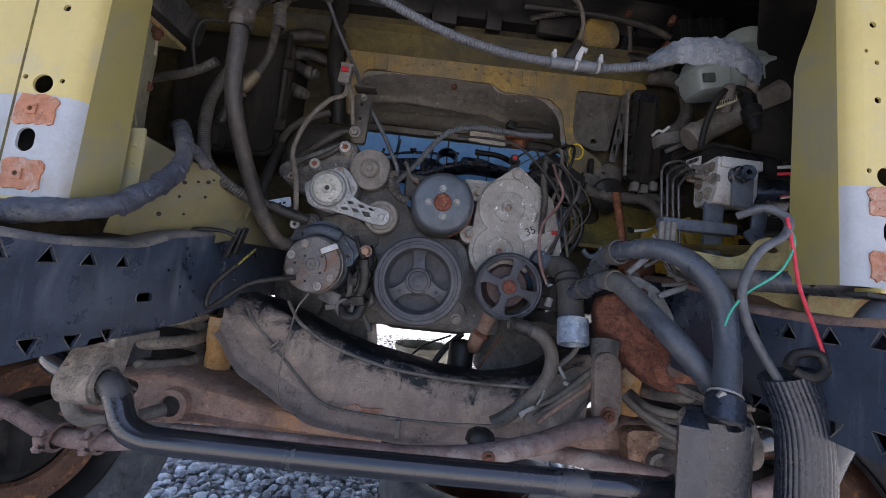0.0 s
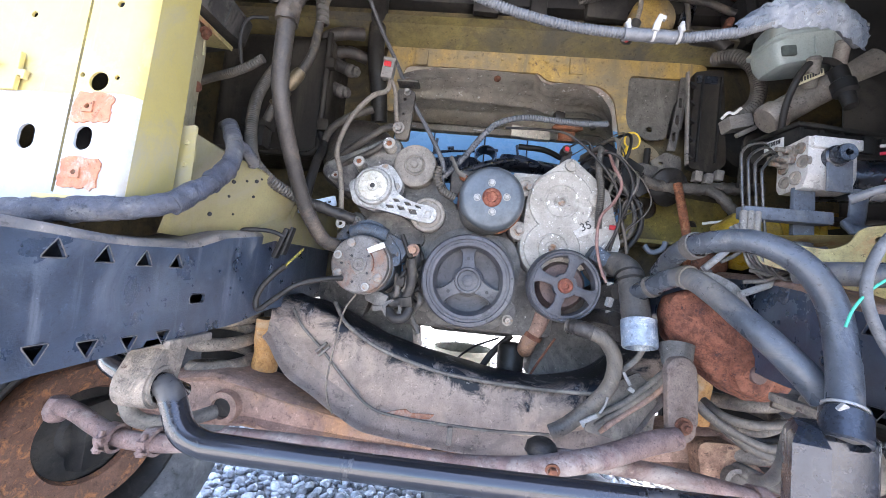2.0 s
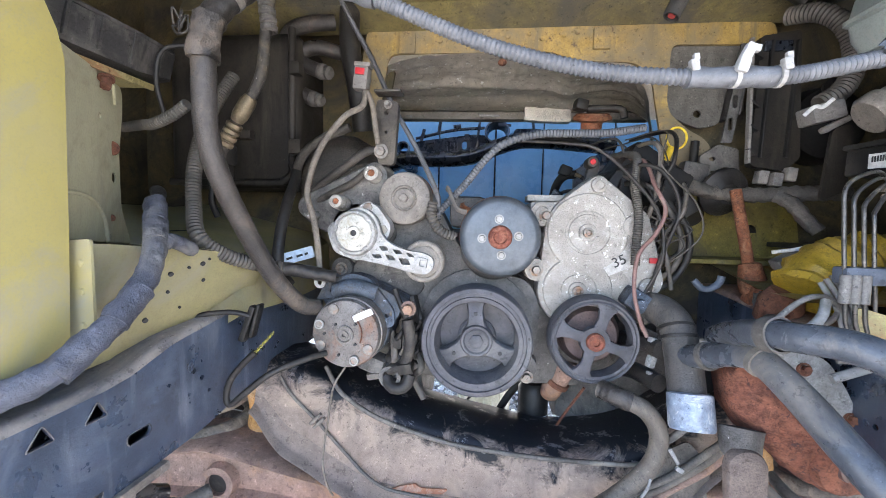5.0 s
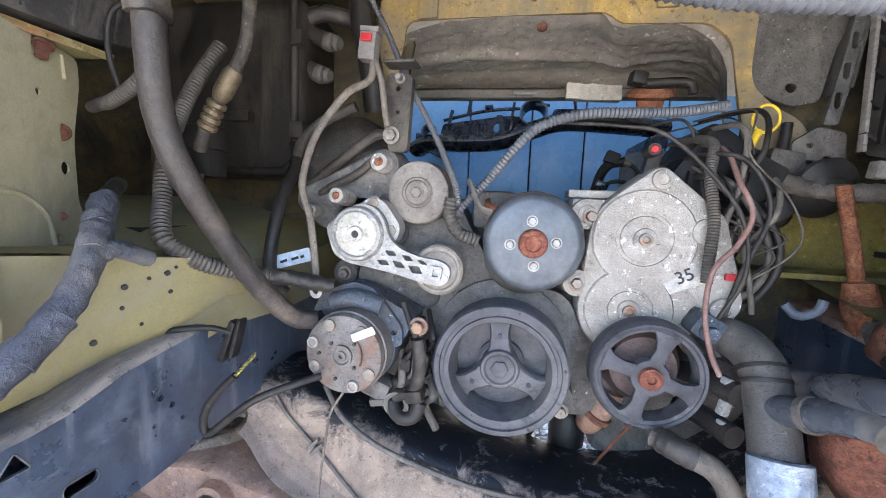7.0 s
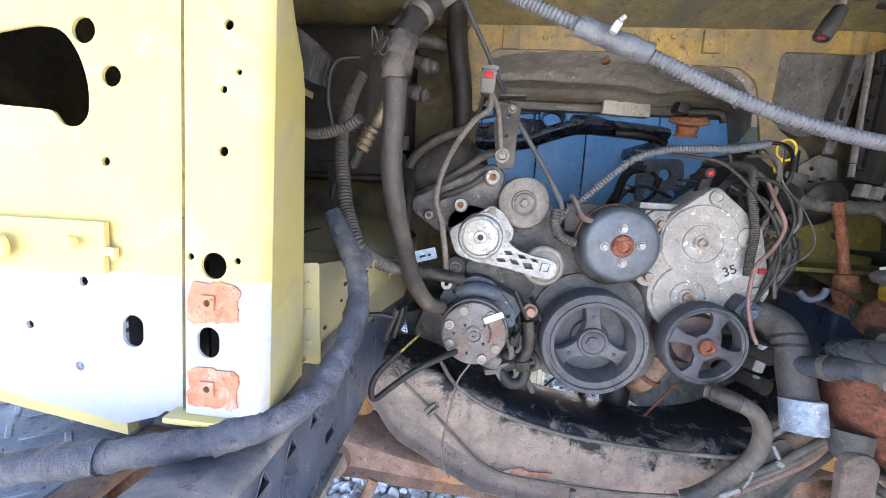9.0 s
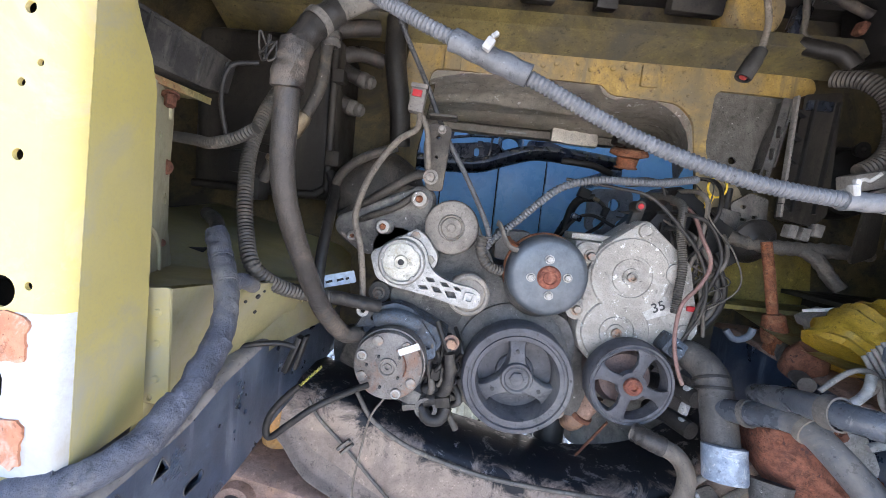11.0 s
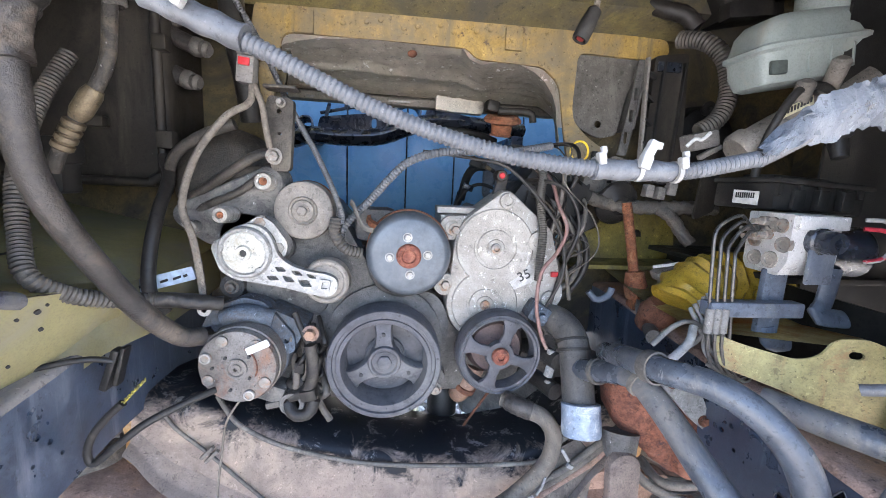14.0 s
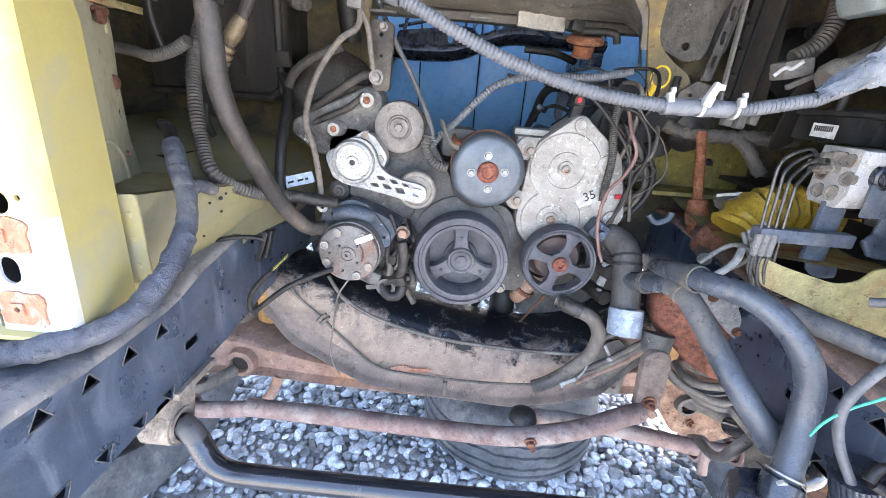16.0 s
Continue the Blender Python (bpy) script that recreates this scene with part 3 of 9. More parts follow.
def hexbolt(bm, c, r=0.008, h=0.006, axis=(0, -1, 0), washer=1.5):
    lathe(bm, [(0, -0.001), (r * washer, -0.001), (r * washer, 0.002), (r * 1.02, 0.0021)], c, axis, 18)
    lathe(bm, [(r, 0.002), (r, h), (r * 0.86, h + 0.001), (0, h + 0.001)], c, axis, 6)
    return bm


def loft(bm, rows, close=False):
    R = [[bm.verts.new(p) for p in row] for row in rows]
    m = len(R[0])
    for a, b in zip(R, R[1:]):
        for k in range(m if close else m - 1):
            j = (k + 1) % m
            bm.faces.new((a[k], a[j], b[j], b[k]))
    if close:
        bm.faces.new(R[0][::-1])
        bm.faces.new(R[-1])
    return bm


def lerp_tab(tab, x):
    for (a, va), (b, vb) in zip(tab, tab[1:]):
        if x <= b:
            f = max(0, (x - a) / (b - a))
            f = f * f * (3 - 2 * f) * 0.5 + f * 0.5
            return va + (vb - va) * f
    return tab[-1][1]


def wrinkle(bm, amp, freq, seed=0.0):
    """Uneven creases over a soft thing."""
    for v in bm.verts:
        q = v.co * freq + Vector((seed, seed, seed))
        v.co += noise.noise_vector(q) * amp + noise.noise_vector(q * 2.7) * amp * 0.5
    return bm


def hull(circles, n=40):
    """Outline round a group of discs (x, z, r), as a belt would lie round them."""
    P = sorted({(round(x + r * math.cos(2 * math.pi * k / n), 5), round(z + r * math.sin(2 * math.pi * k / n), 5)) for x, z, r in circles for k in range(n)})

    def half(pts):
        out = []
        for p in pts:
            while len(out) > 1 and (out[-1][0] - out[-2][0]) * (p[1] - out[-2][1]) - (out[-1][1] - out[-2][1]) * (p[0] - out[-2][0]) <= 0:
                out.pop()
            out.append(p)
        return out

    return half(P)[:-1] + half(P[::-1])[:-1]


def casting(bm, outline, y0, y1, soft=0.006):
    """A cast slab between y0 (front) and y1 with a softly rounded front rim."""
    cx, cz = sum(p[0] for p in outline) / len(outline), sum(p[1] for p in outline) / len(outline)
    rr = sum(math.hypot(p[0] - cx, p[1] - cz) for p in outline) / len(outline)
    rows = []
    for d, y in ((0.0, y1), (0.0, y0 + soft), (0.3 * soft, y0 + 0.3 * soft), (soft, y0), (rr * 0.5, y0)):
        k = 1 - d / rr
        rows.append([(cx + (x - cx) * k, y, cz + (z - cz) * k) for x, z in outline])
    loft(bm, rows, close=True)
    return bm


def hose(name, pts, r, m, label, cat="hose", **kw):
    bm = B()
    tube(bm, pts, r, **kw)
    return solo(name, bm, m, label, cat)


def shift(ob, x, y, z):
    """Moves a thing or a part, with all that hangs on it."""
    ob.location += Vector((x, y, z))
    return ob


def regrow(ob, k, about):
    """Gives a thing or a part its true size: k times, about a point of the place."""
    c = Vector(about) - BASE[ob]
    for o in [ob] + list(ob.children_recursive):
        if o.data:
            o.data.transform(Matrix.Translation(c) @ Matrix.Scale(k, 4) @ Matrix.Translation(-c))
    return ob


# ---- ground ----
bm = B()
bmesh.ops.create_grid(bm, x_segments=60, y_segments=60, size=1)
for v in bm.verts:
    x, y = v.co.x, v.co.y
    v.co.x, v.co.y = math.copysign(abs(x) ** 3, x) * 60, math.copysign(abs(y) ** 3, y) * 60 + 1.5
    v.co.z = -0.012 + 0.01 * noise.noise(Vector((v.co.x, v.co.y, 0)) * 2)
ground = solo("ground", bm, soil, "grey gravel ground of an outdoor yard", "ground", kind="structure")


def pebbles():
    rng = np.random.default_rng(3)
    b2 = bmesh.new()
    bmesh.ops.create_icosphere(b2, subdivisions=2, radius=1)
    V0 = np.array([v.co[:] for v in b2.verts])
    F0 = np.array([[v.index for v in f.verts] for f in b2.faces])
    b2.free()
    b1 = bmesh.new()
    bmesh.ops.create_icosphere(b1, subdivisions=1, radius=1)
    V1 = np.array([v.co[:] for v in b1.verts])
    F1 = np.array([[v.index for v in f.verts] for f in b1.faces])
    b1.free()
    Vs, Fs, k = [], [], 0

    def scatter(x0, x1, y0, y1, s, V, F, rmin, rmax):
        nonlocal k
        nx, ny = int((x1 - x0) / s), int((y1 - y0) / s)
        for i in range(nx):
            for j in range(ny):
                x = x0 + (i + 0.5 * (j % 2) + rng.uniform(-0.35, 0.35)) * s
                y = y0 + (j + rng.uniform(-0.35, 0.35)) * s
                r = rmin + (rmax - rmin) * rng.random() ** 1.8
                sc = r * np.array([rng.uniform(0.8, 1.35), rng.uniform(0.7, 1.1), rng.uniform(0.45, 0.75)])
                P = V * (1 + 0.16 * np.sin(V[:, [1, 2, 0]] * rng.uniform(1.5, 3.2) + rng.uniform(0, 6)))
                P = np.clip(P, -rng.uniform(0.62, 1.1, 3), rng.uniform(0.62, 1.1, 3))
                P = P * sc
                a, t = rng.uniform(0, 6.3), rng.uniform(-0.5, 0.5)
                ca, sa, ct, st = math.cos(a), math.sin(a), math.cos(t), math.sin(t)
                R = np.array([[ca, -sa, 0], [sa, ca, 0], [0, 0, 1]]) @ np.array([[1, 0, 0], [0, ct, -st], [0, st, ct]])
                P = P @ R.T + np.array([x, y, -0.006 + rng.uniform(0, 0.012)])
                Vs.append(P)
                Fs.append(F + k)
                k += len(V)

    scatter(-1.1, 1.0, 0.75, 1.75, 0.026, V0, F0, 0.010, 0.025)
    scatter(-1.1, 1.0, 1.75, 3.4, 0.034, V1, F1, 0.014, 0.026)
    scatter(-0.9, 0.8, 3.4, 5.6, 0.045, V1, F1, 0.016, 0.032)
    scatter(-2.6, -1.1, 0.2, 3.0, 0.045, V1, F1, 0.016, 0.03)
    scatter(1.0, 2.4, 0.6, 3.4, 0.045, V1, F1, 0.016, 0.03)
    me = bpy.data.meshes.new("pebbles")
    me.from_pydata(np.concatenate(Vs).tolist(), [], np.concatenate(Fs).tolist())
    me.polygons.foreach_set("use_smooth", [True] * len(me.polygons))
    me.materials.append(pebble)
    return tagged(new("pebbles", me), "rounded blue-grey pebbles covering the yard ground", "gravel", kind="stuff")


pebbles()


# ---- bus body: firewall, cowl, cab beyond the opening ----
bm = B()
plate(bm, [(-0.98, 0.80), (-0.25, 0.80), (-0.25, 1.25), (-0.215, 1.455), (0.16, 1.455), (0.29, 1.44), (0.365, 1.40), (0.392, 1.30), (0.392, 0.80), (1.02, 0.80), (1.02, 1.62), (-0.98, 1.62)],
      [], 0.012, at_y(1.142))
firewall = solo("firewall", bm, yellow_grime_dim, "grimy yellow steel firewall dimmed for shade, with an open engine tunnel", "wall", kind="structure")
bm = B()
# pressed yellow surround of the opening
plate(bm, rounded([(-0.27, 1.30), (-0.245, 1.455), (0.15, 1.452), (0.175, 1.43), (0.33, 1.425), (0.37, 1.39), (0.385, 1.31), (0.405, 1.22), (0.43, 1.17), (0.47, 1.15), (0.51, 1.17), (0.515, 1.215),
                   (0.495, 1.25), (0.45, 1.275), (0.412, 1.31), (0.405, 1.34), (0.408, 1.462), (0.60, 1.458), (0.63, 1.475), (0.62, 1.505), (0.40, 1.512), (-0.30, 1.515), (-0.33, 1.34)], 0.02), [circle((0.245, 1.465), 0.004), circle((-0.19, 1.475), 0.004)], 0.010, at_y(1.165))
for bx in (-0.20, 0.255):
    box(bm, (bx, 1.163, 1.478), (0.04, 0.012, 0.05), bevel=0.005)
for k in range(9):
    lathe(bm, [(0.006, 0), (0.005, 0.003), (0, 0.0035)], (-0.12 + k * 0.04 + 0.01 * (k % 2), 1.164, 1.482 + 0.006 * (k % 3)), seg=10)
surround = solo("firewall_trim", bm, yellow_fire, "yellow painted pressed steel surround of the tunnel opening", "trim", kind="structure")
regrow(surround, 0.927, (0.0, 0.30, 1.08))
bm = B()
loft(bm, [[(x, 1.17, 1.505), (x, 1.13, 1.525), (x, 1.10, 1.54), (x, 1.115, 1.575), (x, 1.17, 1.60), (x, 1.205, 1.61)] for x in (-0.75, -0.4, 0, 0.3, 0.62, 0.98)])
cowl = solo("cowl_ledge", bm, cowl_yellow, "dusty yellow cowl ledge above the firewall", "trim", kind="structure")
regrow(cowl, 0.927, (0.0, 0.30, 1.08))
# black heater plenum and brackets on the cowl
plenum = thing("heater_plenum", (0.0, 1.10, 1.60), "black plastic air plenum with brackets on the cowl", "plenum")
bm = B()
box(bm, (-0.05, 1.16, 1.68), (1.5, 0.12, 0.14), bevel=0.02)
part("body", bm, plastic_black, plenum)
for bx, bz, w in ((0.12, 1.595, 0.045), (-0.02, 1.60, 0.07), (0.30, 1.60, 0.11)):
    bm = B()
    box(bm, (bx, 1.085, bz), (w, 0.03, 0.055), (8, 0, 4), bevel=0.006)
    part("bracket", bm, plastic_black, plenum)
bm = B()
lathe(bm, [(0.0, 0.03), (0.055, 0.028), (0.062, 0.015), (0.062, -0.06)], (0.43, 1.12, 1.60), (0.1, -1, -0.05), 28)
solo("yellow_cup", bm, yellow_fire, "round yellow plastic cover on the black cowl", "cover")
fb = thing("fuse_box", (0.66, 1.05, 1.50), "black ribbed fuse box on the cowl side", "fuse box")
bm = B()
box(bm, (0.68, 1.06, 1.56), (0.13, 0.10, 0.13), (0, -8, 0), bevel=0.008)
part("box", bm, plastic_black, fb)
for k in range(4):
    bm = B()
    box(bm, (0.64 + 0.028 * k, 1.006, 1.565 + 0.004 * k), (0.005, 0.012, 0.10), (0, -8, 0), bevel=0.001)
    part("rib", bm, plastic_black, fb)
bm = B()
box(bm, (0.66, 1.0, 1.50), (0.09, 0.03, 0.03), (0, -8, 0), bevel=0.005)
part("ledge", bm, plastic_black, fb)
for p in ((0.585, 1.03, 1.545), (0.60, 1.03, 1.62), (0.49, 1.06, 1.64)):
    bm = B()
    box(bm, p, (0.016, 0.022, 0.024), (10, 15, 0), bevel=0.006, seg=3)
    solo("orange_plug", bm, rust_red, "dull orange electrical plug on the cowl", "plug")
hose("cowl_harness", [(0.20, 1.06, 1.635), (0.32, 1.05, 1.628), (0.44, 1.045, 1.62), (0.54, 1.04, 1.60), (0.60, 1.03, 1.57)], 0.009, rubber, "black harness along the cowl", "harness", wob=0.05)
hose("cowl_harness", [(0.49, 1.05, 1.62), (0.50, 1.055, 1.57), (0.505, 1.06, 1.54), (0.53, 1.05, 1.52)], 0.006, conduit_dark, "dark harness drop on the cowl", "harness", wob=0.08)
bm = B()
tube(bm, [(0.50, 1.06, 1.52), (0.53, 1.04, 1.505), (0.56, 1.03, 1.495), (0.58, 1.02, 1.47)], 0.016, 14, 0.008, wob=0.1)
solo("rubber_grommet", bm, rubber, "black rubber grommet sleeve", "grommet")
bm = B()
tube(bm, [(0.22, 1.06, 1.60), (0.27, 1.05, 1.61), (0.33, 1.06, 1.635), (0.36, 1.08, 1.67)], 0.008, rib=0.0015, pitch=0.006)
solo("cowl_conduit", bm, conduit_dark, "short dark corrugated conduit on the cowl", "conduit")

# cab floor runs on out of view to shade the gravel below
bm = B()
box(bm, (0.02, 2.70, 0.805), (2.0, 2.94, 0.03), bevel=0)
floor = solo("cab_floor", bm, plastic_black, "dark bare cab floor, lengthened out of view to shade the gravel", "floor", kind="structure")
# cab sides and roof out of view, added to block the sun
shell = thing("bus_shell", (0.02, 2.7, 0.8), "unseen yellow bus body sides and roof, added to block the sun", "body", kind="structure")
for sx in (-1.0, 1.04):
    bm = B()
    box(bm, (sx, 2.70, 1.65), (0.04, 3.0, 1.7), bevel=0.01)
    part("side_panel", bm, yellow_dull, shell)
bm = B()
box(bm, (0.02, 2.65, 2.52), (2.12, 3.1, 0.04), bevel=0.015)
part("roof", bm, yellow_dull, shell)
bm = B()
box(bm, (0.02, 4.18, 1.65), (2.0, 0.04, 1.7), bevel=0.01)
part("rear_panel", bm, yellow_dull, shell)
wall_blue = thing("wall_blue", (0.0, 2.3, 0.82), "blue painted steel panel wall with vertical seams", "wall", kind="structure")
xs = [-0.98, -0.62, -0.262, 0.03, 0.272, 0.62, 1.02]
for a, b in zip(xs, xs[1:]):
    bm = B()
    box(bm, ((a + b) / 2, 2.31, 1.66), (b - a - 0.007, 0.02, 1.66), bevel=0.004)
    part("panel", bm, blue_paint, wall_blue)
bm = B()
box(bm, (0.02, 2.34, 1.66), (2.0, 0.02, 1.66), bevel=0)
part("backing", bm, plastic_black, wall_blue)

# black dash frame standing before the blue wall
dash = thing("dash_frame", (0.0, 2.0, 1.30), "black moulded plastic dash frame with a round cup ring", "dashboard")
bm = B()
tube(bm, [(-0.42, 1.90, 1.29), (-0.34, 1.86, 1.31), (-0.22, 1.84, 1.305), (-0.08, 1.84, 1.315), (0.03, 1.84, 1.355), (0.14, 1.85, 1.385), (0.30, 1.88, 1.385), (0.5, 1.95, 1.38)], 0.032, 12, 0.015, flat=1.5)
part("rail", bm, tank_black, dash)
bm = B()
lathe(bm, [(0.046, -0.03), (0.05, 0.0), (0.05, 0.03), (0.044, 0.031), (0.04, 0.0), (0.038, -0.03)], (0.03, 1.84, 1.405), (0, -1, 0.25), 32)
part("cup_ring", bm, tank_black, dash)
bm = B()
lathe(bm, [(0.026, -0.03), (0.03, 0.02), (0.024, 0.021), (0.022, -0.03)], (-0.355, 1.85, 1.345), (0, -1, 0.3), 24)
part("vent_ring", bm, tank_black, dash)
bm = B()
plate(bm, rounded([(-0.31, 1.335), (-0.30, 1.375), (-0.06, 1.405), (-0.01, 1.40), (-0.01, 1.35), (-0.12, 1.325)], 0.012), [slot((-0.10, 1.362), 0.02, 0.035)], 0.02, at_y(1.83))
for k in range(5):
    box(bm, (-0.17 + k * 0.014, 1.826, 1.352), (0.004, 0.012, 0.04), bevel=0.001)
box(bm, (-0.24, 1.825, 1.372), (0.035, 0.02, 0.016), (0, -10, 0), bevel=0.003)
box(bm, (-0.045, 1.825, 1.40), (0.010, 0.02, 0.10), (0, 6, 0), bevel=0.002)
part("clip_plate", bm, tank_black, dash)
bm = B()
plate(bm, rounded([(0.085, 1.38), (0.10, 1.425), (0.19, 1.425), (0.27, 1.40), (0.27, 1.375), (0.15, 1.37)], 0.012), [slot((0.135, 1.402), 0.028, 0.014), slot((0.19, 1.402), 0.02, 0.01)], 0.015, at_y(1.82))
part("lug_plate", bm, tank_black, dash)
bm = B()
tube(bm, [(-0.30, 1.84, 1.39), (-0.15, 1.83, 1.42), (-0.02, 1.83, 1.43)], 0.006)
part("strut", bm, tank_black, dash)
for x_, z_, w_, h_, a_ in ((-0.20, 1.44, 0.012, 0.07, 8), (-0.13, 1.435, 0.03, 0.012, -6), (-0.27, 1.40, 0.012, 0.05, 15), (0.06, 1.44, 0.05, 0.010, 4), (0.17, 1.445, 0.010, 0.05, -10), (-0.09, 1.395, 0.02, 0.02, 0)):
    bm = B()
    box(bm, (x_, 1.825, z_), (w_, 0.015, h_), (0, a_, 0), bevel=0.002)
    part("lug", bm, tank_black, dash)
for sx in (-0.4, 0.48):
    bm = B()
    box(bm, (sx, 2.1, 1.33), (0.05, 0.41, 0.05), bevel=0.008)
    part("stay", bm, tank_black, dash)
ch = thing("cab_harness", (0.2, 1.6, 0.83), "black wiring ends and plugs hanging in the tunnel", "wiring")
for nm, pts, r_ in (("lead", [(0.20, 1.50, 1.10), (0.215, 1.49, 1.17), (0.235, 1.47, 1.20), (0.27, 1.46, 1.205)], 0.013), ("lead", [(0.20, 1.50, 1.12), (0.2, 1.7, 1.0), (0.2, 1.75, 0.83)], 0.012),
                    ("lead", [(0.12, 1.30, 1.285), (0.20, 1.30, 1.28), (0.26, 1.32, 1.265)], 0.009), ("lead", [(0.27, 1.46, 1.205), (0.30, 1.45, 1.18), (0.30, 1.45, 1.13), (0.26, 1.47, 1.09)], 0.006), ("lead", [(0.16, 1.42, 1.06), (0.20, 1.40, 1.13), (0.25, 1.40, 1.15), (0.32, 1.38, 1.12)], 0.005)):
    bm = B()
    tube(bm, pts, r_)
    part(nm, bm, plastic_black, ch)
for p, s_, mt in (((0.235, 1.455, 1.215), (0.035, 0.03, 0.03), plastic_black), ((0.272, 1.45, 1.20), (0.02, 0.02, 0.012), brass), ((0.30, 1.44, 1.165), (0.018, 0.02, 0.03), plastic_black), ((0.205, 1.395, 1.14), (0.03, 0.02, 0.018), tank_black)):
    bm = B()
    box(bm, p, s_, (0, 20, 0), bevel=0.004)
    part("plug", bm, mt, ch)
bm = B()
plate(bm, rounded([(0.28, 1.10), (0.28, 1.24), (0.42, 1.25), (0.43, 1.10)], 0.03), [circle((0.325, 1.13), 0.022), circle((0.365, 1.195), 0.02), circle((0.395, 1.13), 0.018)], 0.02, at_y(1.55))
box(bm, (0.36, 1.60, 0.965), (0.05, 0.05, 0.29), bevel=0.005)
solo("pedal_bracket", bm, bracket_blue, "blue-grey bracket plate with round holes", "bracket")

# unseen hood, added to keep sky light off the upper bay
bm = B()
loft(bm, [[(x, 1.30, 1.72 + b), (x, 1.0, 1.69 + b), (x, 0.7, 1.65 + b), (x, 0.42, 1.60 + b), (x, 0.17, 1.56 + b), (x, 0.15, 1.54 + b)] for x, b in ((-0.92, -0.06), (-0.8, 0.0), (-0.3, 0.03), (0.04, 0.035), (0.4, 0.03), (0.88, 0.0), (1.0, -0.06))])
bmesh.ops.solidify(bm, geom=bm.faces[:], thickness=0.006)
solo("hood", bm, hood_black, "unseen hood added to shade the bay, with a matt black underside", "hood", kind="structure")

# foil heat shield lining the roof of the tunnel, its folded rear lip and right pads
SH_FRONT = [(-0.25, 1.375), (-0.244, 1.392), (-0.225, 1.408), (-0.167, 1.420), (-0.066, 1.427), (0.128, 1.428), (0.137, 1.420), (0.147, 1.406), (0.172, 1.396), (0.20, 1.402), (0.253, 1.402), (0.285, 1.392), (0.312, 1.371), (0.331, 1.345), (0.341, 1.318), (0.345, 1.28)]
SH_BACK = [(-0.33, 1.375), (-0.30, 1.388), (-0.10, 1.386), (0.20, 1.380), (0.40, 1.382), (0.46, 1.35), (0.48, 1.26)]


def along(tab, u):
    """Place at a share u of the length of a line of points."""
    L = [math.dist(p, q) for p, q in zip(tab, tab[1:])]
    d = u * sum(L)
    for (p, q), l in zip(zip(tab, tab[1:]), L):
        if d <= l:
            return p[0] + (q[0] - p[0]) * d / l, p[1] + (q[1] - p[1]) * d / l
        d -= l
    return tab[-1]


hs = thing("heat_shield", (0.05, 1.26, 1.30), "crumpled silver foil heat shield with flaking patches on the tunnel roof", "shield")
bm = B()
rows = []
for i in range(171):
    (xa, za), (xb, zb) = along(SH_FRONT, i / 170), along(SH_BACK, i / 170)
    out = Vector((xa - 0.05, za - 1.28)).normalized() * 0.03
    row = [(xa + out.x, 1.112, za + out.y), (xa + 0.3 * out.x, 1.108, za + 0.3 * out.y)]
    for k in range(49):
        f = k / 48
        p = Vector((xa + (xb - xa) * f, 1.105 + 0.315 * f, za + (zb - za) * f))
        q = Vector((p.x, p.y * 1.0, p.z))
        d = 0.012 * (0.4 - abs(noise.noise(q * 6))) + 0.006 * (0.4 - abs(noise.noise(Vector((q.x * 9, q.y * 26, 3))))) + 0.0035 * (0.4 - abs(noise.noise(q * 34))) + 0.002 * noise.noise(q * 90)
        d += 0.007 * math.exp(-((f - 0.45 - 0.03 * math.sin(p.x * 14)) / 0.05) ** 2) - 0.006 * math.exp(-((f - 0.72) / 0.06) ** 2)
        d *= min(1, f * 8, (1 - f) * 8) * 0.8 + 0.2
        row.append((p.x - (0.4 * d if i > 145 else 0), p.y + 0.003 * noise.noise(Vector((p.x * 30, 7, 0))) * (k == 0), p.z - d))
    rows.append(row)
loft(bm, rows)
bmesh.ops.solidify(bm, geom=bm.faces[:], thickness=0.003)
part("foil_sheet", bm, foil, hs)
bm = B()
LIPX = [-0.30 + 0.0125 * i for i in range(61)]
loft(bm, [[(x, y_ + 0.0015 * noise.noise(Vector((x * 40, dz * 90, 2))), 1.386 - 0.008 * (x + 0.3) + dz + 0.0015 * noise.noise(Vector((x * 25, 4, dz)))) for x in LIPX] for y_, dz in ((1.425, 0.004), (1.405, -0.001), (1.398, -0.008), (1.402, -0.026), (1.422, -0.030))])
bmesh.ops.solidify(bm, geom=bm.faces[:], thickness=0.004)
part("folded_lip", bm, lip_grey, hs, "grey folded rear lip")
for x_, z_, w_, a_ in ((-0.24, 1.365, 0.02, 4), (0.0, 1.366, 0.06, 1)):
    bm = B()
    box(bm, (x_, 1.3955, z_), (w_, 0.003, 0.006), (0, a_, 0), bevel=0.001)
    part("bright_scrape", bm, alu_bright, hs, "bright scraped edge")
bm = B()
lathe(bm, [(0.0, 0.004), (0.006, 0.003), (0.010, 0.0)], (0.028, 1.118, 1.410), (0.0, -0.6, -1), 12)
part("rust_spot", bm, rust_red, hs, "rusted clip at the front edge")
bm = B()
box(bm, (0.166, 1.392, 1.366), (0.132, 0.03, 0.043), (0, 3, 0), bevel=0.004)
bmesh.ops.subdivide_edges(bm, edges=[e for e in bm.edges if e.calc_length() > 0.03], cuts=5, use_grid_fill=True)
wrinkle(bm, 0.003, 30)
solo("silver_tape_pad", bm, foil_bright, "bright silver foil wrapped pad under the shield", "pad")
bm = B()
box(bm, (0.205, 1.13, 1.318), (0.028, 0.03, 0.024), (0, 10, 10), bevel=0.006)
tube(bm, [(0.22, 1.13, 1.31), (0.29, 1.13, 1.31), (0.30, 1.13, 1.29)], 0.008)
solo("grey_plug", bm, plastic_grime, "small grey plug behind the engine", "plug")
bm = B()
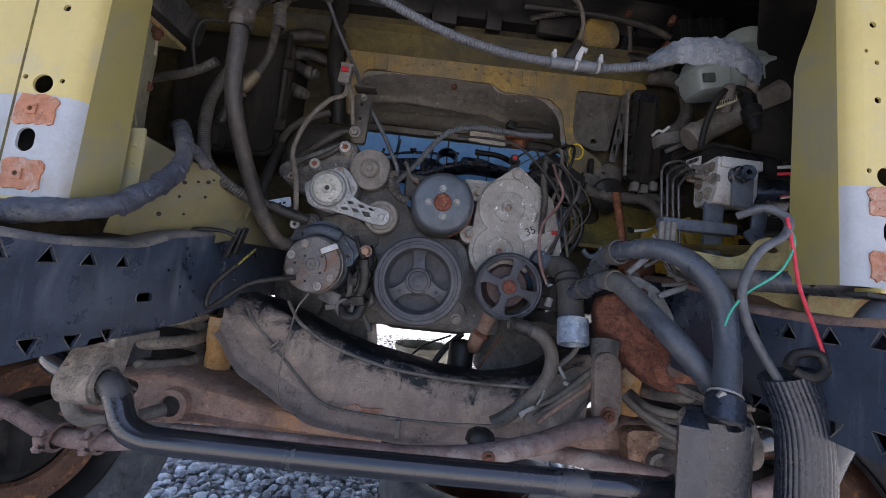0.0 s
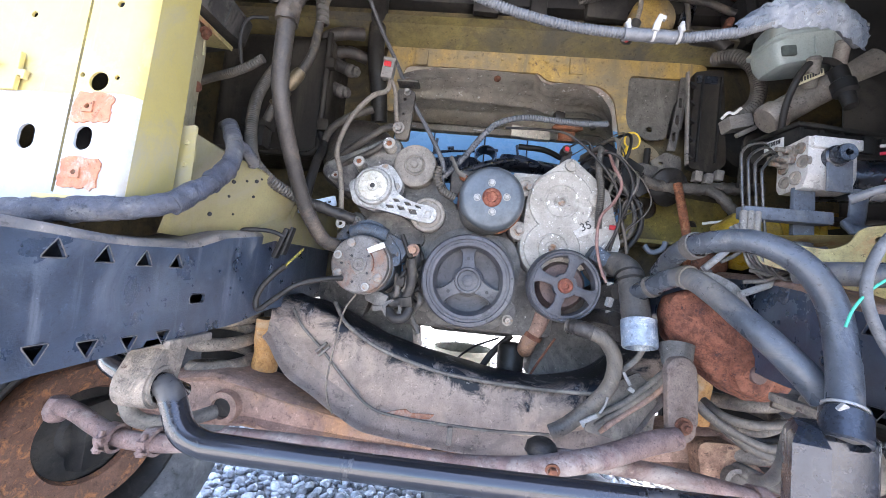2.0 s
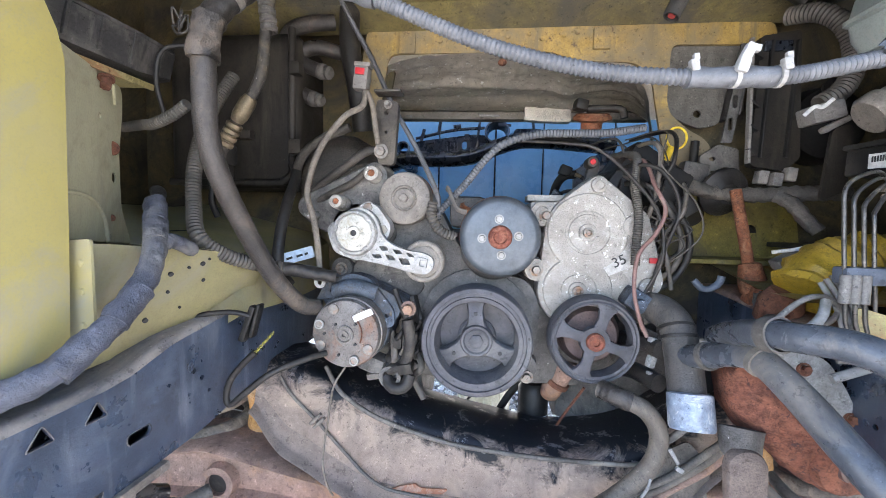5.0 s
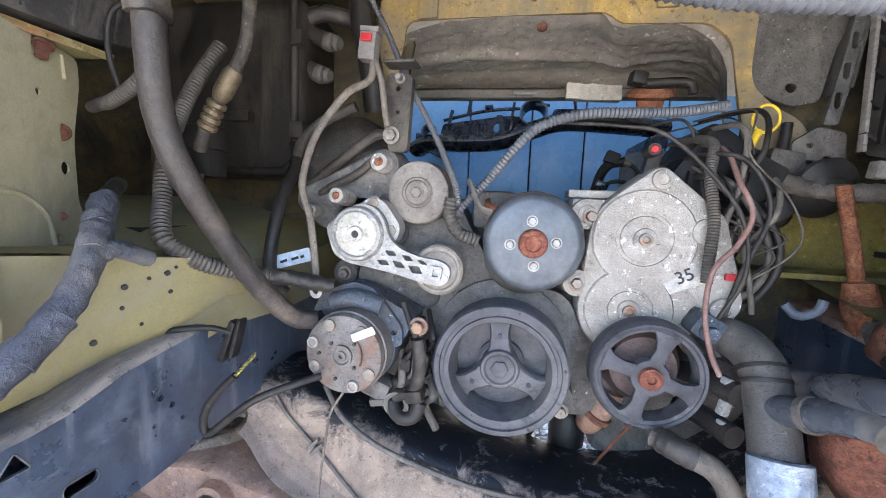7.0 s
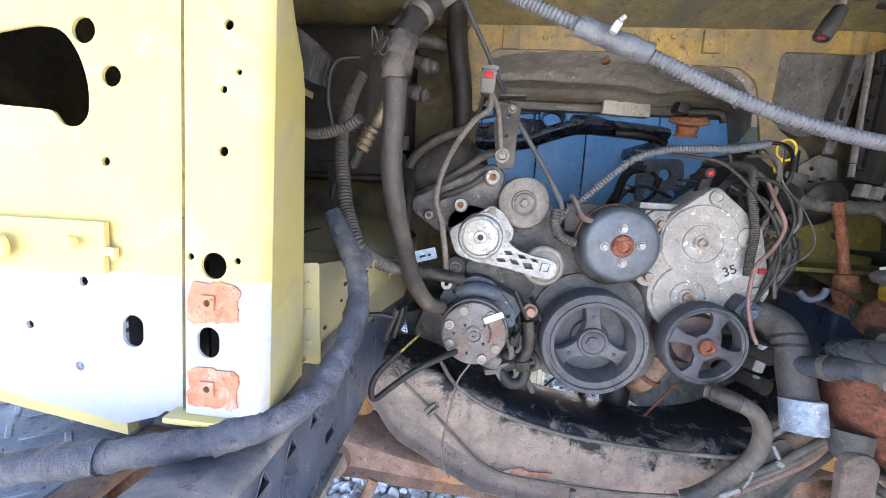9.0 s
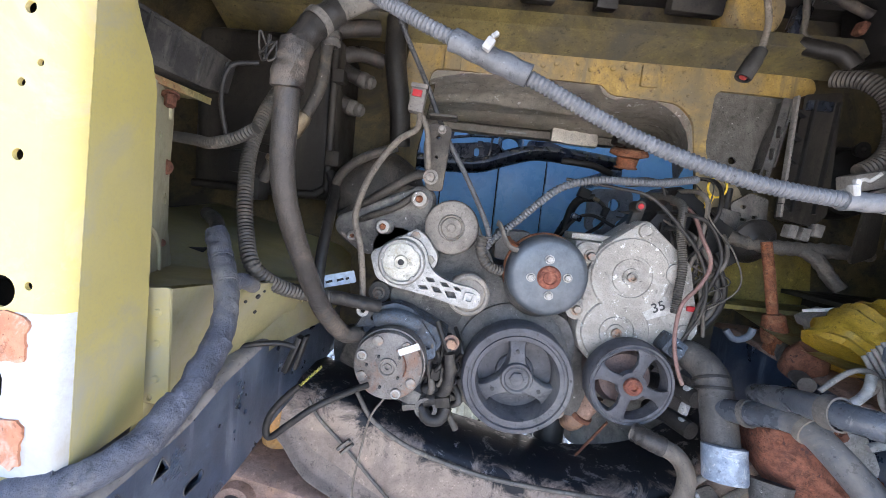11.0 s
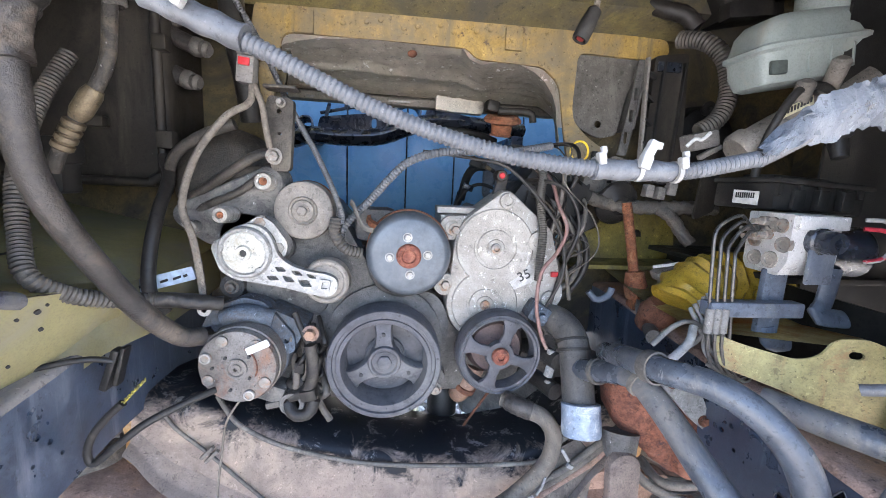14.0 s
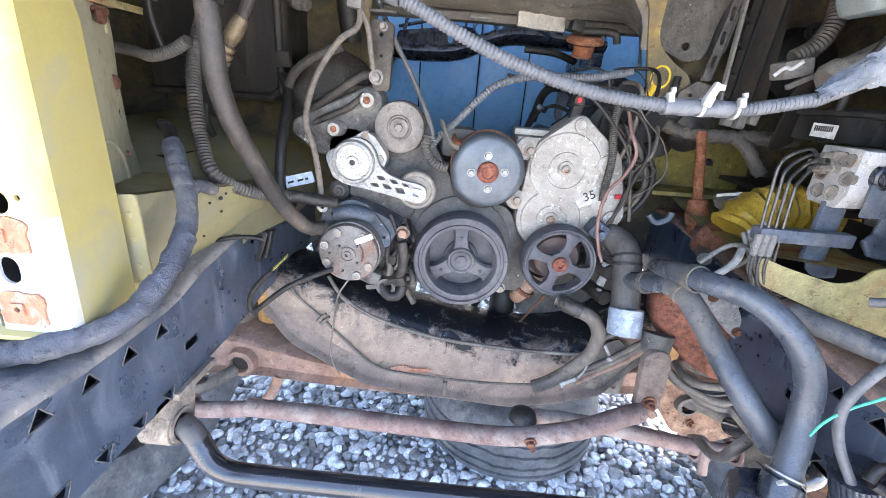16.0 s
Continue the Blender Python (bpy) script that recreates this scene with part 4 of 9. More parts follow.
lathe(bm, [(0.0, 0.02), (0.034, 0.02), (0.042, 0.012), (0.042, 0.006), (0.024, 0.0), (0.022, -0.02), (0.026, -0.024)], (0.235, 1.15, 1.285), (0.0, -0.3, 1), 28)
solo("rusty_flange", bm, rust_orange, "orange rusty pipe flange at the back of the engine", "flange")
bm = B()
plate(bm, rounded([(0.435, 1.285), (0.41, 1.32), (0.405, 1.47), (0.56, 1.46), (0.575, 1.42), (0.545, 1.36), (0.53, 1.27), (0.49, 1.262)], 0.012), [circle((0.487, 1.293), 0.008)], 0.006, at_y(1.15))
bmesh.ops.subdivide_edges(bm, edges=[e for e in bm.edges if e.calc_length() > 0.03], cuts=4, use_grid_fill=True)
for v in bm.verts:
    v.co.y += 0.005 * noise.noise(v.co * 20)
sound_pad = solo("sound_pad", bm, grey_pad, "grey dirty sound pad on the firewall", "pad")
shift(sound_pad, -0.045, -0.04, 0)
bm = B()
plate(bm, rounded([(0.472, 1.225), (0.490, 1.345), (0.497, 1.42), (0.515, 1.42), (0.508, 1.33), (0.492, 1.225)], 0.003), [slot((0.487 + 0.006 * k, 1.262 + 0.045 * k), 0.009, 0.026) for k in range(3)], 0.004, at_y(1.07))
box(bm, (0.508, 1.10, 1.35), (0.004, 0.07, 0.14), (0, 6, 0), bevel=0.001)
solo("slotted_bracket", bm, alu_dark, "dark slotted steel bracket on the firewall", "bracket")
bp = thing("black_post", (0.55, 1.06, 1.165), "black plastic strip beside the brake booster", "strip")
bm = B()
plate(bm, rounded([(0.512, 1.175), (0.515, 1.42), (0.585, 1.43), (0.600, 1.19), (0.575, 1.165)], 0.008), [], 0.02, at_y(1.04))
part("strip", bm, plastic_grime, bp)
bm = B()
box(bm, (0.545, 1.10, 1.40), (0.05, 0.13, 0.02), bevel=0.003)
part("arm", bm, tank_black, bp)
for k in range(2):
    bm = B()
    box(bm, (0.530 + 0.045 * k, 1.036, 1.30), (0.005, 0.010, 0.22), (0, 2, 0), bevel=0.002)
    part("rib", bm, plastic_black, bp)
for k in range(5):
    bm = B()
    box(bm, (0.506, 1.030, 1.20 + 0.045 * k), (0.020, 0.012, 0.005), (0, 35, 0), bevel=0.001)
    part("lattice", bm, plastic_black, bp)
bm = B()
box(bm, (0.497, 1.030, 1.295), (0.006, 0.012, 0.235), (0, -2, 0), bevel=0.002)
part("edge", bm, plastic_grey, bp, "dusty grey edge of the strip")
for x_, z_ in ((0.530, 1.152), (0.556, 1.148), (0.580, 1.158)):
    bm = B()
    box(bm, (x_, 1.035, z_), (0.018, 0.02, 0.026), (0, 8, 0), bevel=0.003)
    part("plug", bm, plastic_grey, bp, "dusty grey plug")
bm = B()
plate(bm, rounded([(0.445, 1.15), (0.44, 1.20), (0.475, 1.225), (0.515, 1.215), (0.52, 1.16), (0.49, 1.14)], 0.006), [slot((0.465, 1.195), 0.012, 0.008), slot((0.492, 1.175), 0.012, 0.007), slot((0.470, 1.168), 0.014, 0.006)], 0.006, at_y(1.085))
part("foot_plate", bm, dusty_steel, bp, "dusty grey punched foot plate")
bm = B()
tube(bm, [(0.43, 1.085, 1.23), (0.425, 1.08, 1.19), (0.41, 1.07, 1.15), (0.385, 1.06, 1.12)], 0.008, 12)
part("cable", bm, rubber, bp)
bm = B()
box(bm, (0.50, 1.075, 1.565), (0.028, 0.022, 0.07), (0, 12, 0), bevel=0.004)
tube(bm, [(0.515, 1.08, 1.595), (0.53, 1.09, 1.63), (0.525, 1.12, 1.66)], 0.006)
solo("black_connector", bm, tank_black, "black electrical connector hanging from the cowl", "connector")


def inner_body(s, name):
    """Wheelhouse sheet beside the engine."""
    bm = B()
    rows = []
    for y, xo, z in ((0.70, 0.46, 0.96), (0.80, 0.42, 1.0), (0.92, 0.40, 1.0), (1.05, 0.41, 1.0), (1.21, 0.41, 1.02)):
        rows.append([(s * (xo - 0.0) + 0.03, y, z - 0.11), (s * (xo + 0.005) + 0.03, y, z - 0.02), (s * (xo + 0.03) + 0.03, y, z), (s * 0.75 + 0.03, y, z + 0.07), (s * 1.0 + 0.03, y, z + 0.02)])
    loft(bm, rows)
    bmesh.ops.solidify(bm, geom=bm.faces[:], thickness=0.004)
    return solo(name, bm, yellow_dull, "dusty pale yellow wheelhouse sheet metal", "inner fender", kind="structure")


inner_body(-1, "inner_fender_near_wheel")
# outer skins added to close the open sides of the bay
bm = B()
for sx in (-0.88, 0.97):
    box(bm, (sx, 0.86, 1.24), (0.012, 0.82, 0.78), bevel=0.003)
solo("outer_fender", bm, yellow_grime_dim, "added outer fender skins in grimy yellow darkened for shade", "fender", kind="structure")
# black sheets added over the wheels to stop light showing through
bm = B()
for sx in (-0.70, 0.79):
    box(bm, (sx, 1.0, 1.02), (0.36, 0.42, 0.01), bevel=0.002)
solo("wheelhouse_liner", bm, plastic_black, "dark sheets added over the front wheels to close bright gaps", "liner", kind="structure")
bm = B()
plate(bm, rounded([(0.40, 0.985), (0.40, 1.125), (0.44, 1.145), (0.50, 1.125), (0.66, 1.11), (0.68, 0.985)], 0.02), [circle((0.452, 1.085), 0.03)], 0.006, at_y(1.13))
box(bm, (0.55, 1.09, 0.985), (0.32, 0.10, 0.01), bevel=0.002)
solo("toe_board", bm, toe_yellow, "dusty yellow toe board darkened for shade, with a round steering seal", "panel", kind="structure")


# ---- front panels ----
def front_panel(mirror):
    s = -1 if mirror else 1
    X = lambda x: x + 0.009 if not mirror else 0.098 - x
    side = thing("radiator_support", (X(-0.6), 0.5, 0.87), "faded yellow front body panel with primer, holes and rust patches", "body panel", "radiator supports")

    def ay(y):
        return lambda u, v, w: Vector((X(u), y - 0.007 + w + 0.05 * (v - 0.9), v))

    # outer sheet
    zs = 1.022
    bm = B()
    holes = [circle((-0.552, 1.190), 0.009), circle((-0.577, 1.227), 0.011), circle((-0.559, 1.118), 0.004)]
    big = rounded([(-0.71, 1.165), (-0.608, 1.160), (-0.600, 1.147), (-0.584, 1.146), (-0.574, 1.156), (-0.573, 1.180), (-0.581, 1.207), (-0.597, 1.228), (-0.622, 1.231), (-0.71, 1.215)], 0.012)
    plate(bm, [(-0.482, zs), (-0.482, 1.62), (-0.86, 1.62), (-0.86, zs)], holes + [big], 0.003, ay(0.462))
    outer = part("outer_sheet", bm, yellow, side)
    bm = B()
    plate(bm, [(-0.482, zs - 0.0001), (-0.86, zs - 0.0001), (-0.86, 0.915), (-0.675, 0.898), (-0.545, 0.879), (-0.492, 0.897), (-0.482, 0.91)], [slot((-0.536, 0.968), 0.021, 0.03), circle((-0.584, 1.010), 0.0045), circle((-0.590, 0.930), 0.0045), circle((-0.64, 0.965), 0.004)], 0.003, ay(0.462))
    part("lower_sheet", bm, primer, side, "white primer coated lower sheet")
    bm = B()
    plate(bm, [(-0.544, 0.880), (-0.68, 0.899), (-0.86, 0.917), (-0.86, 0.905), (-0.68, 0.887), (-0.543, 0.868)], [], 0.012, ay(0.4625))
    part("hem", bm, yellow, side)
    # corner post: front strip, rolled edge and return
    prof = [(-0.478, 0.456), (-0.43, 0.453), (-0.416, 0.454), (-0.408, 0.459), (-0.404, 0.468), (-0.398, 0.50), (-0.384, 0.565)]
    for (z0, z1, mt, nm, lab) in ((1.022, 1.62, yellow, "post", ""), (0.902, 1.0219, primer, "post_foot", "white primer coated foot of the post")):
        bm = B()
        front_h = ([circle((-0.452, 1.0355), 0.0115), circle((-0.473, 1.042), 0.003), circle((-0.431, 1.041), 0.003), circle((-0.444, 1.131), 0.0042), circle((-0.440, 1.230), 0.0042), circle((-0.444, 1.180), 0.0030), circle((-0.431, 1.194), 0.0025)]
                   if z0 > 1 else [slot((-0.457, 0.968), 0.021, 0.028), circle((-0.456, 1.004), 0.003), circle((-0.456, 0.928), 0.003)])
        plate(bm, [(-0.478, z0), (-0.4265, z0), (-0.4265, z1), (-0.478, z1)], front_h, 0.003, ay(0.453))
        rows = []
        for z in (z0, (z0 + z1) / 2, z1):
            q = 0.05 * (z - 0.9) - 0.007
            rows.append([(X(-0.4265), 0.453 + q, z), (X(-0.420), 0.4538 + q, z), (X(-0.4145), 0.4565 + q, z), (X(-0.4105), 0.461 + q, z), (X(-0.4085), 0.4675 + q, z), (X(-0.4125), 0.4675 + q, z), (X(-0.4165), 0.460 + q, z), (X(-0.4265), 0.456 + q, z)])
        loft(bm, rows, close=True)
        part(nm, bm, mt, side, lab)
    bm = B()
    rows = []
    for z, yb in ((0.902, 0.536), (1.03, 0.539), (1.2, 0.541), (1.225, 0.535), (1.25, 0.523), (1.28, 0.512), (1.32, 0.505), (1.62, 0.512)):
        yf = 0.4605 + 0.05 * (z - 0.9)
        ym = (yf + yb) / 2
        rows.append([(X(-0.408), yf, z), (X(-0.4095), ym, z), (X(-0.413), yb, z), (X(-0.416), yb, z), (X(-0.4125), ym, z), (X(-0.412), yf, z)])
    loft(bm, rows, close=True)
    part("return_face", bm, yellow_dim, side, "yellow return of the post, darkened for its shaded side")
    # black sheets added behind holes and slot, for the dark inside
    bm = B()
    box(bm, (X(-0.462), 0.515, 1.2), (0.075, 0.006, 0.60), bevel=0.001)
    part("inner_liner", bm, plastic_black, side, "black sheet added behind the holes to darken them")
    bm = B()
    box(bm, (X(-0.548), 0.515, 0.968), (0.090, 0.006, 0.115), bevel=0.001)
    part("lower_liner", bm, plastic_black, side, "black sheet added behind the slot to darken it")
    bm = B()
    for z in (1.004, 0.928):
        edge = [(x_ + 0.0035 * noise.noise(Vector((x_ * 160, z_ * 160, 4))), z_ + 0.0035 * noise.noise(Vector((x_ * 160, z_ * 160, 9)))) for x_, z_ in rounded([(-0.476, z - 0.018), (-0.462, z - 0.0195), (-0.445, z - 0.016), (-0.431, z - 0.020), (-0.429, z), (-0.428, z + 0.015), (-0.45, z + 0.018), (-0.473, z + 0.017), (-0.474, z)], 0.006)]
        plate(bm, edge, [circle((-0.456, z), 0.003)], 0.003, ay(0.4512))
    part("rust_patch", bm, rust_patch, side, "orange bare rust patches with square nuts")
    bm = B()
    for z in (1.004, 0.928):
        plate(bm, rounded([(-0.4625, z - 0.0065), (-0.4495, z - 0.0065), (-0.4495, z + 0.0065), (-0.4625, z + 0.0065)], 0.001), [circle((-0.456, z), 0.003)], 0.003, ay(0.449))
    part("square_nut", bm, rust_patch, side)
    bm = B()
    box(bm, (X(-0.463), 0.452, 0.8985), (0.062, 0.03, 0.006), bevel=0.002)
    part("foot_lip", bm, yellow, side)
    # solid black strip in place of the shaded gap below the foot
    bm = B()
    box(bm, (X(-0.463), 0.456, 0.8905), (0.085, 0.03, 0.005), (0, 4, 0), bevel=0.001)
    part("foot_gap", bm, ink, side, "black strip standing for the shaded gap under the foot")
    bm = B()
    lp = rounded([(-0.68, 1.018), (-0.555, 1.020), (-0.5545, 1.037), (-0.549, 1.037), (-0.5485, 1.033), (-0.5455, 1.033), (-0.545, 1.044), (-0.554, 1.0445), (-0.5545, 1.066), (-0.68, 1.065)], 0.0012)
    plate(bm, lp, [], 0.005, ay(0.454))
    lathe(bm, [(0.006, 0), (0.005, 0.004), (0, 0.005)], (X(-0.579), 0.449, 1.048), seg=14)
    lathe(bm, [(0.013, 0), (0.012, 0.003), (0.007, 0.004), (0.006, 0.008), (0, 0.009)], (X(-0.650), 0.447, 1.040), seg=16)
    part("tab_bracket", bm, yellow, side)
    bm = B()
    loft(bm, [[(X(-0.4825), 0.452 + 0.05 * (z - 0.9), z), (X(-0.4803), 0.4452 + 0.05 * (z - 0.9), z), (X(-0.478), 0.450 + 0.05 * (z - 0.9), z)] for z in (0.905, 1.3, 1.62)])
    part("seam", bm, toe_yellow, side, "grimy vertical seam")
    return side


front_panel(False)
front_panel(True)


def apron(mirror):
    X = lambda x: x if not mirror else 0.05 - x
    A = thing("fender_apron", (X(-0.52), 0.68, 0.9), "dusty yellow fender apron with holes and rusty bolts", "body panel", "fender aprons")
    bm = B()
    g = lambda u, v, w: Vector((X(-0.437 - 0.46 * u + w), 0.556 + 0.89 * u, v))
    plate(bm, rounded([(0.0, 1.0), (0.0, 1.231), (0.09, 1.231), (0.184, 1.231), (0.185, 1.20), (0.168, 1.135), (0.17, 1.06), (0.205, 1.005)], 0.012),
          [circle((0.148, 1.100), 0.0075), circle((0.11, 1.176), 0.004), circle((0.13, 1.02), 0.004)], -0.003, g)
    part("sheet", bm, yellow_shade, A)
    bm = B()
    tube(bm, [g(0.0, 1.075, 0.001), g(0.07, 1.07, 0.001), g(0.11, 1.045, 0.001), g(0.12, 1.01, 0.001)], 0.003, 8)
    part("pressed_bead", bm, yellow_shade, A)
    bm = B()
    tube(bm, [g(0.155, 1.20, 0.001), g(0.150, 1.15, 0.001), g(0.152, 1.226, 0.001)][::2], 0.0025, 8)
    part("pressed_bead", bm, yellow_shade, A)
    bm = B()
    lathe(bm, [(0.010, 0), (0.009, 0.002), (0.004, 0.003), (0, 0.003)], (X(-0.505), 0.685, 1.14), (0.89, -0.46, 0), seg=18)
    hexbolt(bm, (X(-0.478), 0.655, 1.222), 0.006, 0.014, (0.2, -0.3, -0.9))
    lathe(bm, [(0.005, 0), (0.0045, 0.0015), (0, 0.002)], (X(-0.50), 0.677, 1.045), (0.89, -0.46, 0), seg=14)
    part("rusty_bolt", bm, rust_red, A, "brown rusted bolts")
    # upright flange strip near the rail
    bm = B()
    plate(bm, rounded([(-0.44, 0.91), (-0.389, 0.91), (-0.391, 1.025), (-0.437, 1.02)], 0.004), [circle((-0.408, 0.915), 0.003)], 0.003, lambda u, v, w: Vector((X(u), 0.548 + w, v)))
    for z in (0.935, 0.97, 1.0):
        lathe(bm, [(0.004, 0), (0.003, 0.002), (0, 0.0025)], (X(-0.402), 0.548, z), seg=10)
    part("flange_strip", bm, yellow_dim, A, "bright yellow spot-welded flange")
    bm = B()
    loft(bm, [[(X(-0.56), 0.552, 1.03), (X(-0.41), 0.552, 1.023)], [(X(-0.60), 0.64, 1.02), (X(-0.40), 0.62, 1.015)], [(X(-0.60), 0.72, 1.01), (X(-0.375), 0.70, 1.005)], [(X(-0.60), 0.84, 1.0), (X(-0.365), 0.83, 0.985)],
              [(X(-0.60), 0.86, 0.96), (X(-0.375), 0.85, 0.96)], [(X(-0.60), 0.86, 0.90), (X(-0.39), 0.85, 0.925)]])
    loft(bm, [[(X(-0.405), 0.552, 1.02), (X(-0.40), 0.62, 1.013), (X(-0.375), 0.70, 1.003), (X(-0.365), 0.83, 0.983)], [(X(-0.41), 0.552, 0.95), (X(-0.415), 0.62, 0.945), (X(-0.405), 0.70, 0.94), (X(-0.385), 0.83, 0.94)],
              [(X(-0.43), 0.552, 0.875), (X(-0.44), 0.62, 0.875), (X(-0.43), 0.70, 0.885), (X(-0.40), 0.83, 0.905)]])
    bmesh.ops.solidify(bm, geom=bm.faces[:], thickness=0.004)
    part("shelf", bm, yellow_dull, A)
    # perforations are black discs, the dark of their depth painted on
    bm = B()
    for p, q in (((-0.402, 0.663, 0.974), 0.0032), ((-0.392, 0.683, 0.981), 0.002), ((-0.384, 0.699, 0.985), 0.0032), ((-0.394, 0.712, 0.960), 0.0026), ((-0.423, 0.644, 0.916), 0.0034), ((-0.414, 0.691, 0.924), 0.002), ((-0.380, 0.707, 0.991), 0.0018), ((-0.408, 0.664, 0.950), 0.0022)):
        lathe(bm, [(0, 0.0022), (q, 0.0022), (q, -0.001)], (X(p[0]), p[1], p[2]), (0.88, -0.25, -0.40), 12)
    part("hole", bm, ink, A)
    return A


apron(False)

# ---- chassis ----
RAIL_TOP = [(0.30, 0.870), (0.355, 0.870), (0.465, 0.864), (0.58, 0.868), (0.68, 0.894), (0.78, 0.906), (0.90, 0.915), (1.1, 0.93), (1.6, 0.90)]
RAIL_LOW = [(0.30, 0.723), (0.46, 0.727), (0.70, 0.736), (0.84, 0.753), (1.1, 0.765), (1.6, 0.745)]


def rail(mirror):
    xi = -0.400
    X = lambda x: x if not mirror else 0.085 - x
    R = thing("frame_rail", (X(-0.43), 0.9, 0.74), "black painted steel frame rail with triangular holes", "frame rail", "frame rails")
    ys = [0.33 + 0.03 * i for i in range(44)]
    up = [(y, lerp_tab(RAIL_TOP, y) - 0.0105) for y in ys]
    dn = [(y, lerp_tab(RAIL_LOW, y)) for y in ys][::-1]
    tri = lambda y, z, s, w=0.013: rounded([(y - w, z - s * 0.008), (y + w, z - s * 0.008), (y + w * 0.15, z + s * 0.012)], 0.003)
    holes = [tri(y, z, 1) for y, z in ((0.394, 0.8435), (0.448, 0.841), (0.502, 0.839), (0.556, 0.838))]
    holes += [tri(y, z, -1) for y, z in ((0.390, 0.746), (0.442, 0.742), (0.495, 0.739), (0.549, 0.739))]
    holes += [slot((0.608, 0.786), 0.034, 0.014), circle((0.70, 0.83), 0.004), circle((0.715, 0.815), 0.004), circle((0.69, 0.80), 0.003), circle((0.73, 0.79), 0.003)]
    bm = B()
    plate(bm, up + dn, holes, -0.004 if not mirror else 0.004, at_x(X(xi)))
    part("web", bm, frame_black, R)
    for h in holes[:9]:
        bm = B()
        tube(bm, [(X(xi + 0.0006), y, z) for y, z in h + h[:1]], 0.0008, 6, 0.003)
        part("worn_edge", bm, rail_edge, R, "tan bare worn hole edge")
    bm = B()
    rows = []
    for y in ys:
        t = lerp_tab(RAIL_TOP, y)
        rows.append([(X(xi), y, t - 0.0103), (X(xi - 0.001), y, t - 0.007), (X(xi - 0.003), y, t - 0.0035), (X(xi - 0.006), y, t - 0.001), (X(xi - 0.010), y, t), (X(xi - 0.078), y, t), (X(xi - 0.078), y, t - 0.004), (X(xi - 0.010), y, t - 0.005), (X(xi - 0.004), y, t - 0.0103)])
    loft(bm, rows, close=True)
    part("top_flange", bm, surf("dusty_rail_top", (0.055, 0.062, 0.075), (0.11, 0.112, 0.118), 6, 0.45, dirt=(0.25, 0.222, 0.195), dirt_at=0.54, dirt_scale=5, spots=(0.36, 0.30, 0.25), spots_at=0.66, bump=0.15) if not mirror else arm_rust, R, "dusty tan-grey top flange" if not mirror else "rusty brown top flange")
    bm = B()
    rows = []
    for y in ys:
        t = lerp_tab(RAIL_LOW, y)
        rows.append([(X(xi), y, t + 0.004), (X(xi - 0.002), y, t + 0.001), (X(xi - 0.008), y, t), (X(xi - 0.078), y, t), (X(xi - 0.078), y, t + 0.004), (X(xi - 0.006), y, t + 0.005)])
    loft(bm, rows, close=True)
    part("bottom_flange", bm, frame_black, R)
    bm = B()
    plate(bm, up + dn, [], 0.004 if not mirror else -0.004, at_x(X(xi - 0.079)))
    part("outer_web", bm, frame_black, R)
    bm = B()
    plate(bm, rounded([(X(xi + 0.004), 0.735), (X(xi + 0.004), 0.875), (X(xi - 0.085), 0.875), (X(xi - 0.085), 0.735)], 0.016, 5),
          [slot((X(xi - 0.04), 0.775), 0.014, 0.026), slot((X(xi - 0.04), 0.835), 0.014, 0.026)], 0.012, at_y(0.318))
    part("end_plate", bm, grey_metal, R, "grey rounded end plate with two slots")
    return R


rail(False)
rail(True)
# black sheet added past the rail, closing a gap of sky
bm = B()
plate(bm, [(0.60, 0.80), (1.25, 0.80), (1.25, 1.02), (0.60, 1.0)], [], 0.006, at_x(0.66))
solo("wheelhouse_side", bm, plastic_black, "dark sheet added beyond the rail to close a bright gap", "liner", kind="structure")

LOW = [(-0.42, 0.70), (-0.391, 0.66), (-0.371, 0.622), (-0.31, 0.592), (-0.265, 0.562), (-0.195, 0.526), (-0.10, 0.516), (-0.018, 0.510), (0.134, 0.502), (0.222, 0.521), (0.30, 0.546), (0.337, 0.56), (0.367, 0.62), (0.46, 0.72)]
TOPZ = [(-0.42, 0.785), (-0.393, 0.770), (-0.346, 0.766), (-0.305, 0.754), (-0.24, 0.725), (-0.176, 0.698), (-0.074, 0.674), (0.003, 0.660), (0.066, 0.648), (0.174, 0.641), (0.25, 0.655), (0.30, 0.672), (0.36, 0.72), (0.46, 0.80)]
xm = thing("front_crossmember", (0.02, 0.95, 0.51), "dusty tan steel crossmember with oily black paint along the top", "crossmember")
xs = [-0.42 + 0.88 * i / 110 for i in range(111)]


def soft_tab(tab, x):
    return sum(lerp_tab(tab, x + d) for d in (-0.018, -0.009, 0, 0.009, 0.018)) / 5


def xm_rows(x):
    lo, hi = soft_tab(LOW, x), soft_tab(TOPZ, x)
    k = min(0.042, (hi - lo) * 0.35)
    f = [(x, 0.866, lo + k), (x, 0.869, lo + k + 0.010), (x, 0.870, lo * 0.5 + hi * 0.5 + k * 0.4), (x, 0.874, hi - 0.016), (x, 0.879, hi - 0.006), (x, 0.888, hi)]
    return f + [(x, 0.91, hi + 0.003), (x, 0.98, hi + 0.004), (x, 1.05, hi - 0.012), (x, 1.07, hi - 0.06)]


bm = B()
loft(bm, [xm_rows(x) for x in xs])
bmesh.ops.solidify(bm, geom=bm.faces[:], thickness=0.004)
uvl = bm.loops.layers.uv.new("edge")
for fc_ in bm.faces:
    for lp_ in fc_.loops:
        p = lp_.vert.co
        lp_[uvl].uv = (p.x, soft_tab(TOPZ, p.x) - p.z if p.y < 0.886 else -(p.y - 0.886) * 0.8)
